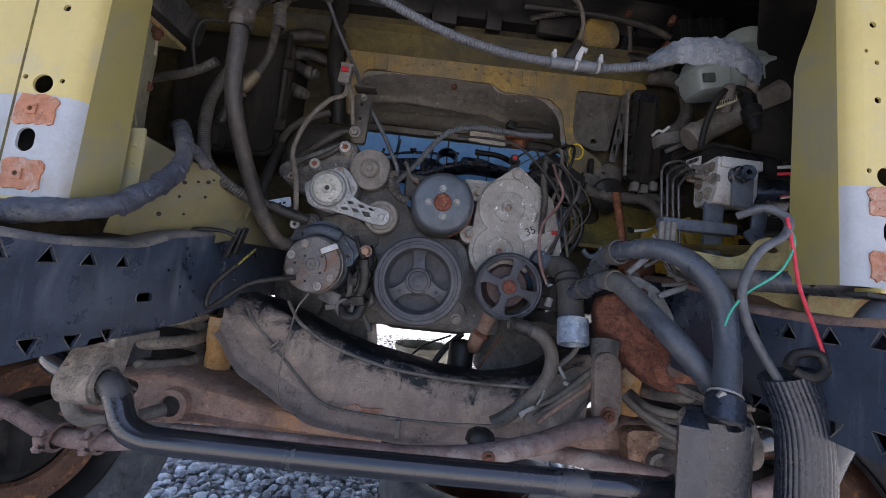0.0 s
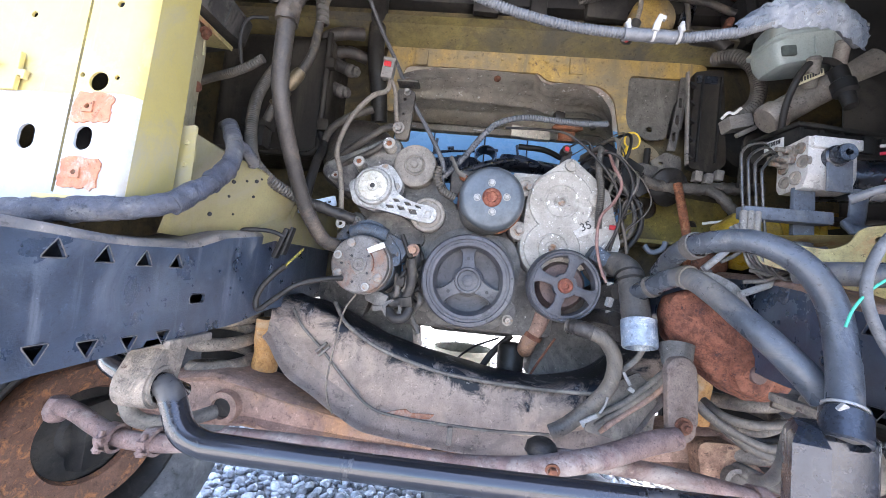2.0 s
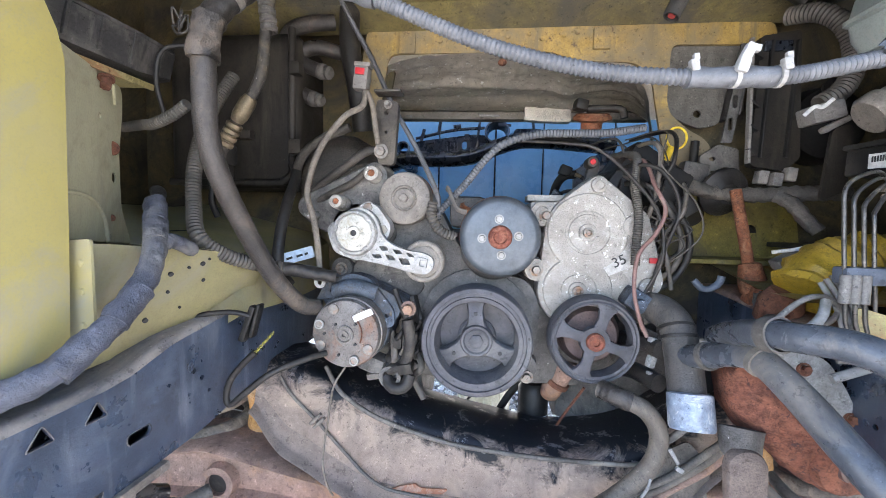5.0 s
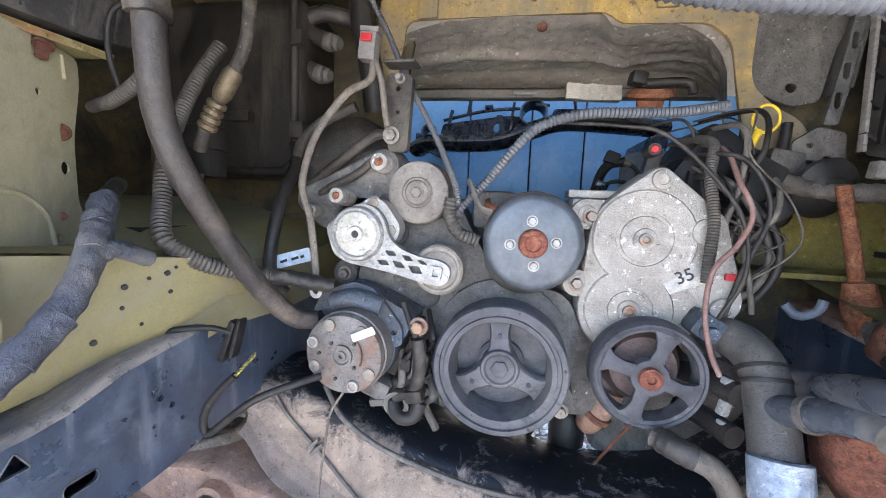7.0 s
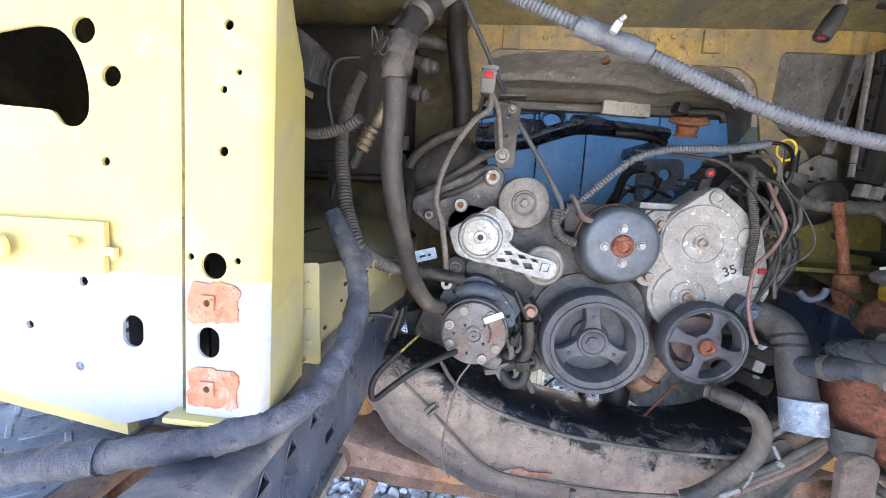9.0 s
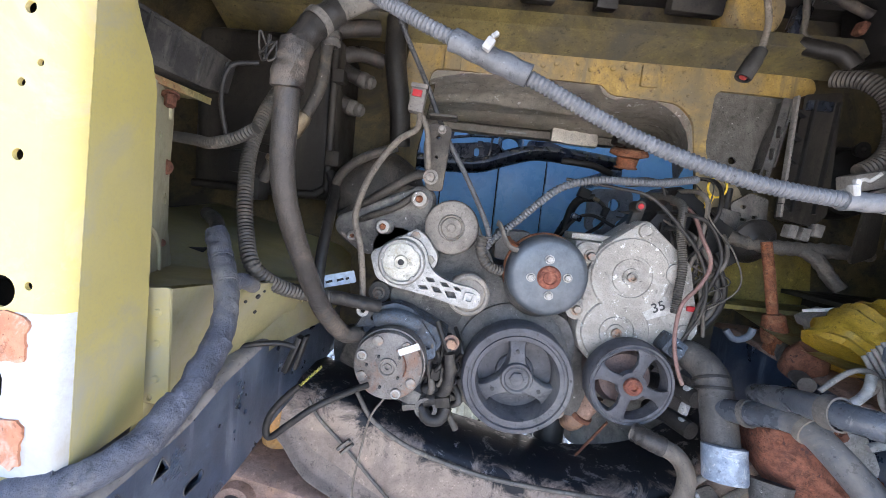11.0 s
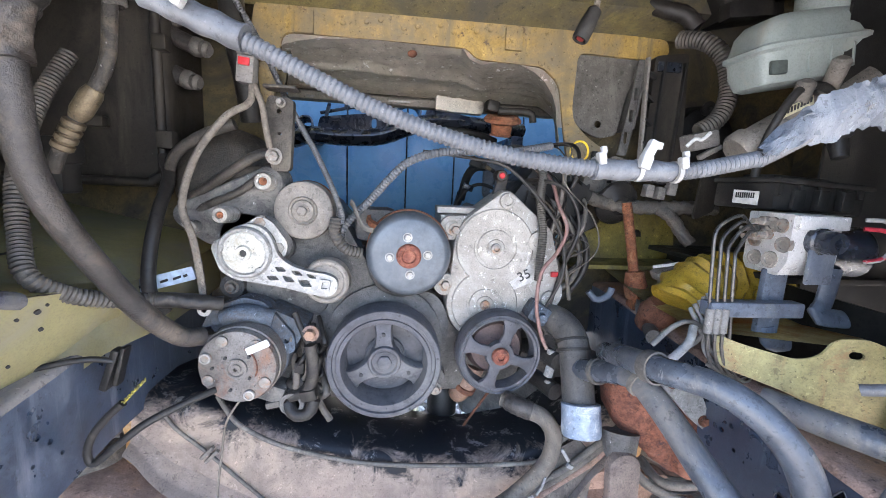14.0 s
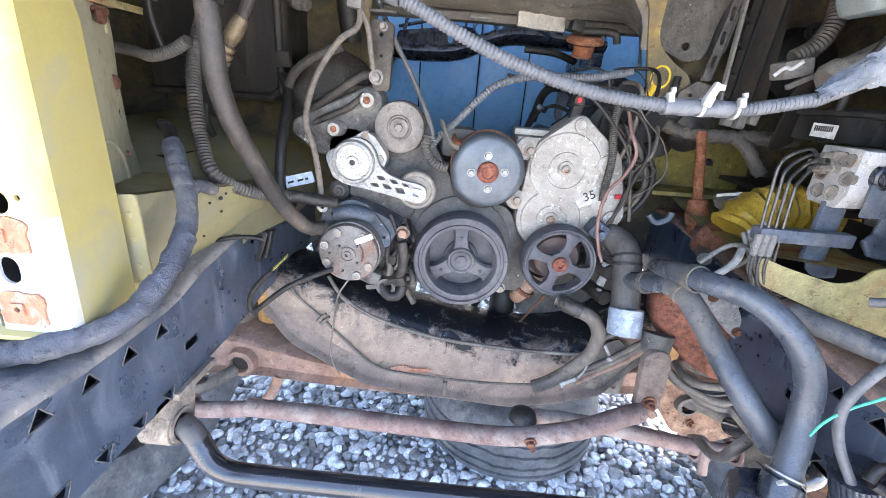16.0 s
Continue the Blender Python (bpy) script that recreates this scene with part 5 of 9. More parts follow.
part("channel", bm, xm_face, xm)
bm = B()
fl = []
for x in xs:
    lo = soft_tab(LOW, x)
    k = min(0.042, (soft_tab(TOPZ, x) - lo) * 0.35)
    fl.append([(x, 0.866, lo + k + 0.001), (x, 0.8635, lo + k * 0.6), (x, 0.861, lo + k * 0.3), (x, 0.856, lo + 0.006), (x, 0.843, lo + 0.002), (x, 0.841, lo - 0.001), (x, 0.853, lo - 0.004)])
loft(bm, fl)
bmesh.ops.solidify(bm, geom=bm.faces[:], thickness=0.003)
part("lower_flange", bm, xm_lip, xm, "grimy grey-brown folded lower flange")
bm = B()
plate(bm, rounded([(0.245, 0.575), (0.375, 0.555), (0.385, 0.66), (0.345, 0.70), (0.29, 0.668)], 0.008), [circle((0.36, 0.575), 0.005)], 0.004, at_y(0.852))
part("gusset", bm, dusty_steel, xm, "grey triangular gusset plate")
bm = B()
box(bm, (-0.016, 0.838, 0.540), (0.011, 0.010, 0.036), bevel=0.002)
box(bm, (-0.30, 0.862, 0.68), (0.03, 0.008, 0.006), (0, -45, 0), bevel=0.002)
box(bm, (-0.293, 0.862, 0.673), (0.03, 0.008, 0.006), (0, -45, 0), bevel=0.002)
part("clip", bm, dusty_steel, xm, "small brass-coloured clip")
bm = B()
tube(bm, [(-0.372, 0.868, 0.755), (-0.35, 0.868, 0.72), (-0.30, 0.866, 0.675), (-0.24, 0.864, 0.615), (-0.185, 0.858, 0.572), (-0.12, 0.852, 0.56), (0.05, 0.85, 0.555), (0.18, 0.852, 0.56)], 0.003)
part("brake_pipe", bm, dusty_steel, xm, "thin pipe clipped along the front")
bm = B()
plate(bm, rounded([(-0.16, 0.556), (-0.14, 0.566), (-0.11, 0.574), (-0.10, 0.567), (-0.05, 0.569), (-0.06, 0.559), (-0.11, 0.556)], 0.003), [], 0.003, at_y(0.861))
part("rust_flake", bm, rust_patch, xm, "flaking orange rust")
bm = B()
for x, y, z in ((0.10, 0.95, 0.632), (-0.23, 0.90, 0.668), (0.02, 0.93, 0.631)):
    lathe(bm, [(0.012, 0), (0.011, 0.003), (0.004, 0.004), (0, 0.004)], (x, y, z), (0, -0.2, 1), 16)
part("plug", bm, dusty_steel, xm)


shift(xm, 0.002, 0.014, 0)


def sway():
    S = thing("sway_bar", (0.02, 0.54, 0.6), "glossy black steel anti-roll bar with bent ends", "sway bar")
    bm = B()
    tube(bm, [(-0.50, 0.75, 0.60), (-0.52, 0.66, 0.655), (-0.505, 0.595, 0.688), (-0.47, 0.575, 0.683), (-0.425, 0.565, 0.674), (-0.392, 0.558, 0.672), (-0.372, 0.55, 0.655), (-0.352, 0.54, 0.63), (-0.325, 0.536, 0.617), (-0.28, 0.535, 0.614), (0.0, 0.535, 0.612), (0.33, 0.535, 0.614), (0.37, 0.536, 0.617), (0.40, 0.54, 0.63), (0.42, 0.55, 0.655), (0.45, 0.56, 0.672), (0.53, 0.575, 0.68), (0.55, 0.66, 0.655), (0.54, 0.75, 0.60)], 0.0165, 20, 0.01)
    part("bar", bm, gloss_black, S)
    for s in (-1, 1):
        X = lambda x: 0.02 + s * (x + 0.0)
        bm = B()
        plate(bm, hull([(0.562, 0.672, 0.030), (0.588, 0.728, 0.020)]), [], 0.044, at_x(X(0.423 if s > 0 else 0.467)))
        lathe(bm, [(0.022, -0.026), (0.026, -0.025), (0.026, 0.025), (0.022, 0.026)], (X(0.445), 0.562, 0.672), (1, 0, 0), 24)
        part("clamp", bm, clamp_tan, S, "grey-tan steel clamp with rubber bush")
        bm = B()
        box(bm, (X(0.442), 0.60, 0.727), (0.06, 0.09, 0.012), bevel=0.003)
        part("mount", bm, clamp_tan, S)
    return S


sway()


def steering_links():
    D = thing("steering_linkage", (0, 0.75, 0.5), "pinkish rusty steel steering linkage with tie rods", "steering linkage")
    bm = B()
    tube(bm, [(-0.42, 0.755, 0.520), (-0.25, 0.745, 0.527), (-0.02, 0.735, 0.530), (0.08, 0.72, 0.543), (0.145, 0.715, 0.556), (0.23, 0.715, 0.58), (0.30, 0.725, 0.605), (0.355, 0.745, 0.612)], 0.018, 16, 0.012)
    part("centre_link", bm, rod_rust, D)
    bm = B()
    lathe(bm, [(0.0, 0.014), (0.014, 0.013), (0.024, 0.006), (0.028, -0.008), (0.018, -0.02)], (0.137, 0.750, 0.572), (0, 0.1, 1), 22)
    part("ball_joint", bm, rubber, D, "black rubber ball joint boot")
    bm = B()
    hexbolt(bm, (0.146, 0.699, 0.556), 0.008, 0.008, (0, -1, -0.2))
    hexbolt(bm, (0.148, 0.697, 0.552), 0.0045, 0.012, (0.3, -1, -0.6))
    part("castle_nut", bm, rust_red, D)
    bm = B()
    tube(bm, [(-0.775, 0.795, 0.522), (-0.738, 0.79, 0.518), (-0.69, 0.785, 0.500), (-0.655, 0.78, 0.490), (-0.60, 0.772, 0.487), (-0.52, 0.762, 0.495), (-0.42, 0.755, 0.515)], 0.0165, 16, 0.01)
    part("tie_rod_left", bm, rod_rust, D)
    bm = B()
    for x, z in ((-0.640, 0.488), (-0.560, 0.491)):
        lathe(bm, [(0.02, -0.012), (0.026, -0.011), (0.026, 0.011), (0.02, 0.012)], (x, 0.772, z), (1, -0.1, -0.05), 20)
        box(bm, (x, 0.748, z + 0.006), (0.018, 0.022, 0.016), (12, 0, 0), bevel=0.004)
        lathe(bm, [(0.0, -0.018), (0.0045, -0.018), (0.0045, 0.016), (0.0, 0.016)], (x, 0.742, z + 0.006), (0, 0.4, 1), 12)
        hexbolt(bm, (x, 0.742, z - 0.010), 0.0065, 0.006, (0, -0.4, -1))
    part("sleeve_clamp", bm, rod_rust, D)
    bm = B()
    lathe(bm, [(0, 0.024), (0.014, 0.023), (0.020, 0.010), (0.023, -0.004), (0.019, -0.018), (0.012, -0.024), (0, -0.025)], (-0.785, 0.80, 0.515), (0, 0, 1), 24)
    part("tie_rod_end", bm, rod_rust, D)
    bm = B()
    tube(bm, [(0.16, 0.78, 0.545), (0.30, 0.77, 0.545), (0.42, 0.76, 0.535), (0.52, 0.76, 0.52), (0.66, 0.78, 0.505), (0.76, 0.80, 0.53)], 0.016, 14, 0.012)
    part("tie_rod_right", bm, rod_rust, D)
    bm = B()
    for x in (0.50, 0.58):
        lathe(bm, [(0.02, -0.012), (0.026, -0.011), (0.026, 0.011), (0.02, 0.012)], (x, 0.763, 0.518), (1, 0.1, -0.1), 20)
        lathe(bm, [(0.0, -0.03), (0.009, -0.03), (0.009, 0.02), (0.0, 0.02)], (x, 0.74, 0.515), (0, 0.3, 1), 12)
    part("sleeve_clamp", bm, rod_rust, D)
    shift(D, 0.006, -0.004, 0.010)


steering_links()


def control_arm(s):
    X = lambda x: 0.03 + s * x
    A = thing("lower_control_arm", (X(0.5), 0.93, 0.5), "rusty stamped steel lower control arm", "control arm", "lower control arms")
    bm = B()
    rows = []
    for x, y, z, h in ((0.80, 0.95, 0.50, 0.07), (0.68, 0.91, 0.53, 0.10), (0.56, 0.905, 0.545, 0.11), (0.48, 0.905, 0.54, 0.09), (0.36, 0.91, 0.52, 0.075), (0.22, 0.92, 0.50, 0.06), (0.08, 0.925, 0.485, 0.045), (-0.06, 0.93, 0.475, 0.02)):
        rows.append([(X(x), y - 0.012, z + h / 2), (X(x), y - 0.022, z + h / 2 - 0.008), (X(x), y - 0.006, z + h / 2 - 0.02), (X(x), y - 0.006, z - h / 2 + 0.018), (X(x), y - 0.024, z - h / 2 + 0.008), (X(x), y - 0.016, z - h / 2), (X(x), y + 0.10, z - h / 2), (X(x), y + 0.10, z + h / 2)])
    loft(bm, rows, close=True)
    part("arm", bm, arm_rust, A)
    bm = B()
    lathe(bm, [(0.021, -0.01), (0.036, -0.008), (0.034, 0.012), (0.022, 0.014), (0.020, -0.01)], (X(0.53), 0.89, 0.53), (0, -1, 0), 26)
    part("bush_eye", bm, arm_rust, A)
    bm = B()
    lathe(bm, [(0.0, 0.004), (0.021, 0.004), (0.021, -0.02)], (X(0.53), 0.89, 0.53), (0, -1, 0), 22)
    part("bush", bm, rubber, A, "black rubber bush")
    bm = B()
    tube(bm, [(X(0.53), 0.86, 0.53), (X(0.57), 0.80, 0.525), (X(0.62), 0.76, 0.54), (X(0.64), 0.75, 0.59)], 0.014, 14)
    part("link", bm, dusty_steel, A, "grey bent link rod")
    bm = B()
    tube(bm, [(X(0.44), 0.885, 0.50), (X(0.45), 0.87, 0.47), (X(0.465), 0.86, 0.45)], 0.012)
    part("stud", bm, arm_rust, A)
    return A


control_arm(-1)
shift(control_arm(1), 0.03, 0.09, -0.02)


def coil(s):
    X = lambda x: 0.03 + s * x
    C = thing("coil_spring", (X(0.6), 1.0, 0.5), "dusty grey steel coil spring", "spring", "front coil springs")
    pts = [(X(0.61) + 0.065 * math.cos(a * 0.5), 1.0 + 0.065 * math.sin(a * 0.5), 0.50 + 0.0042 * a) for a in range(0, 72)]
    bm = B()
    tube(bm, pts, 0.0145, 14, 0.01)
    part("coil", bm, clamp_tan, C)
    bm = B()
    lathe(bm, [(0.0, 0), (0.085, 0), (0.085, -0.02), (0, -0.02)], (X(0.61), 1.0, 0.50), (0, 0, 1), 30)
    part("lower_seat", bm, dusty_steel, C)
    bm = B()
    lathe(bm, [(0.0, 0.0), (0.09, 0), (0.085, 0.05), (0.05, 0.09), (0, 0.09)], (X(0.61), 1.0, 0.805), (0, 0, 1), 30)
    part("upper_seat", bm, dusty_steel, C)
    bm = B()
    lathe(bm, [(0, -0.075), (0.028, -0.073), (0.031, -0.05), (0.027, -0.02), (0.031, 0.01), (0.031, 0.06), (0, 0.062)], (X(0.505), 1.0, 0.65), (0, 0, 1), 22)
    part("bump_stop", bm, tan_stop, C, "orange-tan foam bump stop")
    return C


coil(-1)
coil(1)
# black backdrop added behind each coil to shut out the bright gap
for s_ in (-1, 1):
    bm = B()
    box(bm, (0.03 + s_ * 0.62, 1.13, 0.70), (0.30, 0.02, 0.30), (0, 0, s_ * 12), bevel=0.01)
    box(bm, (0.03 + s_ * 0.50, 1.10, 0.72), (0.02, 0.09, 0.24), (0, 0, 0), bevel=0.006)
    solo("spring_tower", bm, plastic_black, "dark sheet added behind the coil to close a bright gap", "bracket", "spring towers")


def wheel(c, axis, name, label, standing=True, r=0.40, hide_disc=False):
    Wt = thing(name, (c[0], c[1], 0.0), label, "wheel" if standing else "tyre", "front wheels" if standing else "")
    bm = B()
    k = r / 0.375
    prof = [(0.208, -0.085), (0.225, -0.10), (0.27, -0.122), (0.32, -0.122), (0.345, -0.112), (0.362, -0.104), (0.371, -0.094), (0.373, -0.080), (0.364, -0.078), (0.364, -0.070), (0.374, -0.068), (0.375, -0.05), (0.366, -0.048), (0.366, -0.036), (0.375, -0.034), (0.375, -0.006), (0.366, -0.004), (0.366, 0.008),
            (0.375, 0.010), (0.375, 0.036), (0.366, 0.038), (0.366, 0.05), (0.374, 0.052), (0.372, 0.08), (0.362, 0.098), (0.345, 0.112), (0.32, 0.122), (0.27, 0.122), (0.225, 0.10), (0.208, 0.085), (0.20, 0.06), (0.20, -0.06), (0.208, -0.085)]
    lathe(bm, [(a * k, h) for a, h in prof], c, axis, 144)
    ax_ = Vector(axis).normalized()
    for v in bm.verts:
        q_ = v.co - Vector(c)
        h_ = q_.dot(ax_)
        rad_ = q_ - ax_ * h_
        if abs(h_) < 0.06 and rad_.length > 0.35 * k:
            v.co += ax_ * 0.004 * math.sin(36 * math.atan2(rad_.z, rad_.dot(ax_.cross(Vector((0, 0, 1))).normalized())))
    part("tyre", bm, tyre_mat, Wt)
    bm = B()
    prof = [(0.212, -0.095), (0.216, -0.088), (0.205, -0.08), (0.196, -0.06), (0.178, -0.03), (0.178, 0.03), (0.196, 0.06), (0.212, 0.095), (0.205, 0.096), (0.188, 0.066), (0.172, 0.034), (0.168, 0.0), (0.165, -0.035), (0.12, -0.05), (0.07, -0.055), (0.07, -0.065), (0.12, -0.06), (0.168, -0.05), (0.172, -0.04), (0.19, -0.066), (0.206, -0.096), (0.212, -0.095)]
    lathe(bm, [(a * k, h) for a, h in prof], c, axis, 56)
    # standing wheels: black rim colour stands for the shade inside the barrel
    part("rim", bm, wheel_rust if not standing else plastic_black, Wt, "rusty brown steel rim" if not standing else "steel rim blackened for the shade inside it")
    if standing:
        bm = B()
        lathe(bm, [(0, 0.05), (0.04, 0.05), (0.05, 0.03), (0.085, 0.025), (0.09, 0.0), (0.05, -0.01), (0.05, -0.05), (0, -0.05)], c, axis, 40)
        box(bm, (c[0] + (0.05 if c[0] < 0 else -0.05), c[1], c[2]), (0.07, 0.10, 0.16), bevel=0.02)
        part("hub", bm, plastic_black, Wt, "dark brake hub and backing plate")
        bm = B()
        lathe(bm, [(0.104, 0.06), (0.110, 0.075), (0.164, 0.085), (0.172, 0.07), (0.172, -0.02)], c, axis, 56)
        part("drum", bm, drum_rust, Wt, "rusty orange brake drum ring")
        bm = B()
        lathe(bm, [(0.0, 0.062), (0.05, 0.062), (0.06, 0.052), (0.105, 0.052), (0.105, 0.0)], c, axis, 40)
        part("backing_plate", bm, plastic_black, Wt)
    return Wt


wheel((-0.93, 0.99, 0.40), (1, -0.32, 0.05), "road_wheel", "worn black tyre on a rusty steel wheel beside the rail")
wheel((0.99, 0.99, 0.40), (-1, -0.28, 0.0), "road_wheel", "worn black tyre on a rusty steel wheel beside the rail")
wheel((0.235, 1.36, 0.125), (0, 0.05, 1), "spare_tyre", "loose worn tyre with rusty rim lying on the gravel", False, 0.315)


# ---- engine ----
eng = thing("engine", (0.02, 1.1, 0.6), "grimy grey V8 engine with pulleys and corroded aluminium covers", "engine")
bm = B()
box(bm, (0.02, 1.22, 0.88), (0.36, 0.48, 0.30), bevel=0.02)
for s in (-1, 1):
    box(bm, (0.02 + s * 0.20, 1.22, 1.0), (0.15, 0.46, 0.14), (0, s * 40, 0), bevel=0.02)
part("block", bm, alu_dark, eng)
bm = B()
box(bm, (0.02, 1.36, 0.735), (0.24, 0.40, 0.07), bevel=0.02)
part("oil_pan", bm, alu_dark, eng)
for sx in (-0.255, 0.30):
    bm = B()
    box(bm, (sx, 1.14, 0.72), (0.25, 0.16, 0.24), (0, -10 if sx < 0 else 10, 0), bevel=0.03)
    box(bm, (sx * 1.15, 1.06, 0.80), (0.12, 0.08, 0.10), (10, 20, 0), bevel=0.015)
    part("engine_mount", bm, alu_dark, eng, "dark grimy engine mount")
bm = B()
front = rounded([(-0.285, 1.005), (-0.29, 1.06), (-0.25, 1.085), (-0.20, 1.07), (-0.175, 1.135), (-0.11, 1.13), (-0.075, 1.06), (-0.035, 0.99), (0.03, 0.955), (0.085, 0.95), (0.11, 0.90), (0.10, 0.80), (0.07, 0.745), (-0.08, 0.745), (-0.11, 0.80), (-0.125, 0.875), (-0.16, 0.93), (-0.235, 0.955)], 0.03, 6)
plate(bm, front, [], 0.06, at_y(0.935))
lathe(bm, [(0.105, -0.02), (0.105, 0.014), (0.095, 0.018), (0.05, 0.022), (0, 0.022)], (-0.008, 0.94, 0.86), seg=48)
for x, z in ((-0.184, 1.027), (-0.267, 0.958), (0.0, 0.985), (0.085, 0.79), (-0.095, 0.79)):
    lathe(bm, [(0.022, -0.01), (0.020, 0.012), (0.012, 0.013), (0, 0.013)], (x, 0.935, z), seg=20)
part("front_cover", bm, alu_dark, eng, "dark grimy front cover with white corrosion")
bm = B()
casting(bm, hull([(0.184, 1.038, 0.074), (0.171, 0.934, 0.070), (0.285, 0.955, 0.034), (0.262, 1.055, 0.030), (0.200, 1.122, 0.018)]), 0.924, 0.998)
part("accessory_bracket", bm, alu, eng, "pale corroded cast aluminium bracket with round bosses")
for x, z, q in ((0.184, 1.038, 0.070), (0.171, 0.934, 0.061)):
    bm = B()
    lathe(bm, [(q, -0.006), (q, 0.001), (q - 0.002, 0.003), (q * 0.55, 0.0035), (q * 0.54, 0.0015), (q * 0.47, 0.0015), (q * 0.46, 0.004), (0.016, 0.0045), (0.015, 0.007), (0.011, 0.0072), (0, 0.006)], (x, 0.923, z), seg=56)
    part("cover_disc", bm, alu, eng, "round flush disc on the bracket")
for x, y, z, q in ((0.262, 0.922, 1.052, 0.018), (0.098, 0.930, 0.968, 0.020), (0.200, 0.922, 1.122, 0.013), (0.106, 0.935, 1.07, 0.022), (0.292, 0.922, 0.945, 0.016)):
    bm = B()
    lathe(bm, [(q + 0.003, -0.03), (q, 0.004), (q * 0.6, 0.006), (q * 0.55, 0.004), (0, 0.004)], (x, y, z), seg=24)
    part("bolt_boss", bm, alu, eng)
bm = B()
casting(bm, hull([(-0.185, 0.968, 0.02), (-0.225, 0.955, 0.024), (-0.13, 0.93, 0.022)]), 0.928, 0.96, 0.008)
part("chalky_web", bm, alu_chalk, eng, "white corroded web below the tensioner")
bm = B()
box(bm, (0.135, 1.0, 1.075), (0.10, 0.12, 0.035), bevel=0.005)
box(bm, (0.15, 0.985, 1.10), (0.14, 0.06, 0.012), bevel=0.003)
part("cylinder_head", bm, alu, eng)
bm = B()
for x, z in ((0.184, 1.038), (0.171, 0.934)):
    lathe(bm, [(0.009, 0), (0.009, 0.006), (0.005, 0.007), (0.0035, 0.003), (0, 0.003)], (x, 0.916, z), seg=18)
for x, y, z in ((0.112, 0.93, 1.067), (-0.267, 0.922, 0.957), (0.088, 0.92, 0.77), (0.098, 0.925, 0.968)):
    hexbolt(bm, (x, y, z), 0.008, 0.008)
part("bolt", bm, bolt_metal, eng, "dull bolts with rusty tips")

# crank pulley
bm = B()
R = 0.095
lathe(bm, [(0.066, -0.03), (0.070, 0.0), (0.0715, 0.004), (0.078, 0.005), (0.079, 0.002), (0.084, 0.002), (0.085, 0.006), (0.092, 0.005), (0.095, 0.001), (0.095, -0.045), (0.088, -0.048), (0.066, -0.048), (0.066, -0.03)], (-0.009, 0.852, 0.842), seg=80)
crank = part("crank_pulley", bm, pulley_black, eng, "worn black harmonic balancer with three spokes")
bm = B()
lathe(bm, [(0.0, 0.0), (0.067, 0.0), (0.067, -0.01), (0, -0.01)], (-0.009, 0.895, 0.842), seg=48)
lathe(bm, [(0.0, 0.004), (0.03, 0.004), (0.034, 0.0), (0.034, -0.01)], (-0.009, 0.885, 0.842), seg=40)
part("back_plate", bm, pulley_black, crank)
bm = B()
for k in range(3):
    a = radians(90 + 120 * k + 3)
    ux, uz = math.cos(a), math.sin(a)
    rows = []
    for rr, hw, yy in ((0.018, 0.020, 0.862), (0.032, 0.015, 0.862), (0.048, 0.013, 0.866), (0.060, 0.015, 0.869), (0.068, 0.022, 0.871)):
        p, q = Vector((-0.009 + ux * rr, yy, 0.842 + uz * rr)), Vector((-uz, 0, ux)) * hw
        rows.append([p - q + Vector((0, 0.022, 0)), p - q + Vector((0, 0.003, 0)), p - q * 0.85, p + q * 0.85, p + q + Vector((0, 0.003, 0)), p + q + Vector((0, 0.022, 0))])
    loft(bm, rows, close=True)
lathe(bm, [(0.0, 0.0), (0.020, 0.0), (0.0225, 0.003), (0.026, 0.003), (0.028, 0.0), (0.028, -0.03)], (-0.009, 0.860, 0.842), seg=36)
part("spider", bm, pulley_black, crank)
bm = B()
hexbolt(bm, (-0.009, 0.861, 0.842), 0.0125, 0.005, washer=1.5)
part("crank_bolt", bm, pulley_black, crank)
# drillings drawn as black discs, without real depth
bm = B()
for k in range(3):
    a = radians(90 + 120 * k + 3)
    lathe(bm, [(0.0, 0.001), (0.0035, 0.001), (0.0035, -0.004)], (-0.009 + math.cos(a) * 0.046, 0.8645, 0.842 + math.sin(a) * 0.046), seg=12)
for a in (170, 232, 8, 300, 75):
    lathe(bm, [(0.0, 0.001), (0.002, 0.001), (0.002, -0.004)], (-0.009 + math.cos(radians(a)) * 0.0885, 0.8465, 0.842 + math.sin(radians(a)) * 0.0885), seg=10)
part("hole", bm, ink, crank, "black disc standing for a drilled hole")

shift(crank, 0.004, 0.004, 0.006)

# water pump pulley
bm = B()
c = (0.024, 0.872, 1.018)
lathe(bm, [(0, 0), (0.034, 0.0), (0.040, -0.001), (0.058, -0.0015), (0.064, -0.004), (0.0685, -0.010), (0.071, -0.018), (0.071, -0.05), (0.067, -0.052), (0.06, -0.05)], c, seg=64)
wp = part("water_pump_pulley", bm, pulley_blue, eng, "steel-blue worn water pump pulley with rusty hub")
bm = B()
lathe(bm, [(0.069, -0.044), (0.0735, -0.047), (0.074, -0.057), (0.069, -0.060), (0.05, -0.060)], c, seg=56)
part("rear_lip", bm, rust_orange, wp)
bm = B()
lathe(bm, [(0, 0.004), (0.010, 0.004), (0.012, 0.007), (0.017, 0.006), (0.0195, 0.003), (0.021, -0.001)], c, seg=30)
part("hub", bm, hub_red, wp, "red-brown rusty hub")
bm = B()
for k in range(4):
    a = radians(90 * k + 5)
    hexbolt(bm, (c[0] + 0.031 * math.cos(a), c[1] - 0.0005, c[2] + 0.031 * math.sin(a)), 0.0058, 0.004, washer=1.35)
part("bolt", bm, alu_bright, wp)
bm = B()
lathe(bm, [(0.05, -0.05), (0.06, -0.03), (0.06, 0.02)], (0.02, 0.935, 1.01), (0, 1, 0), 36)
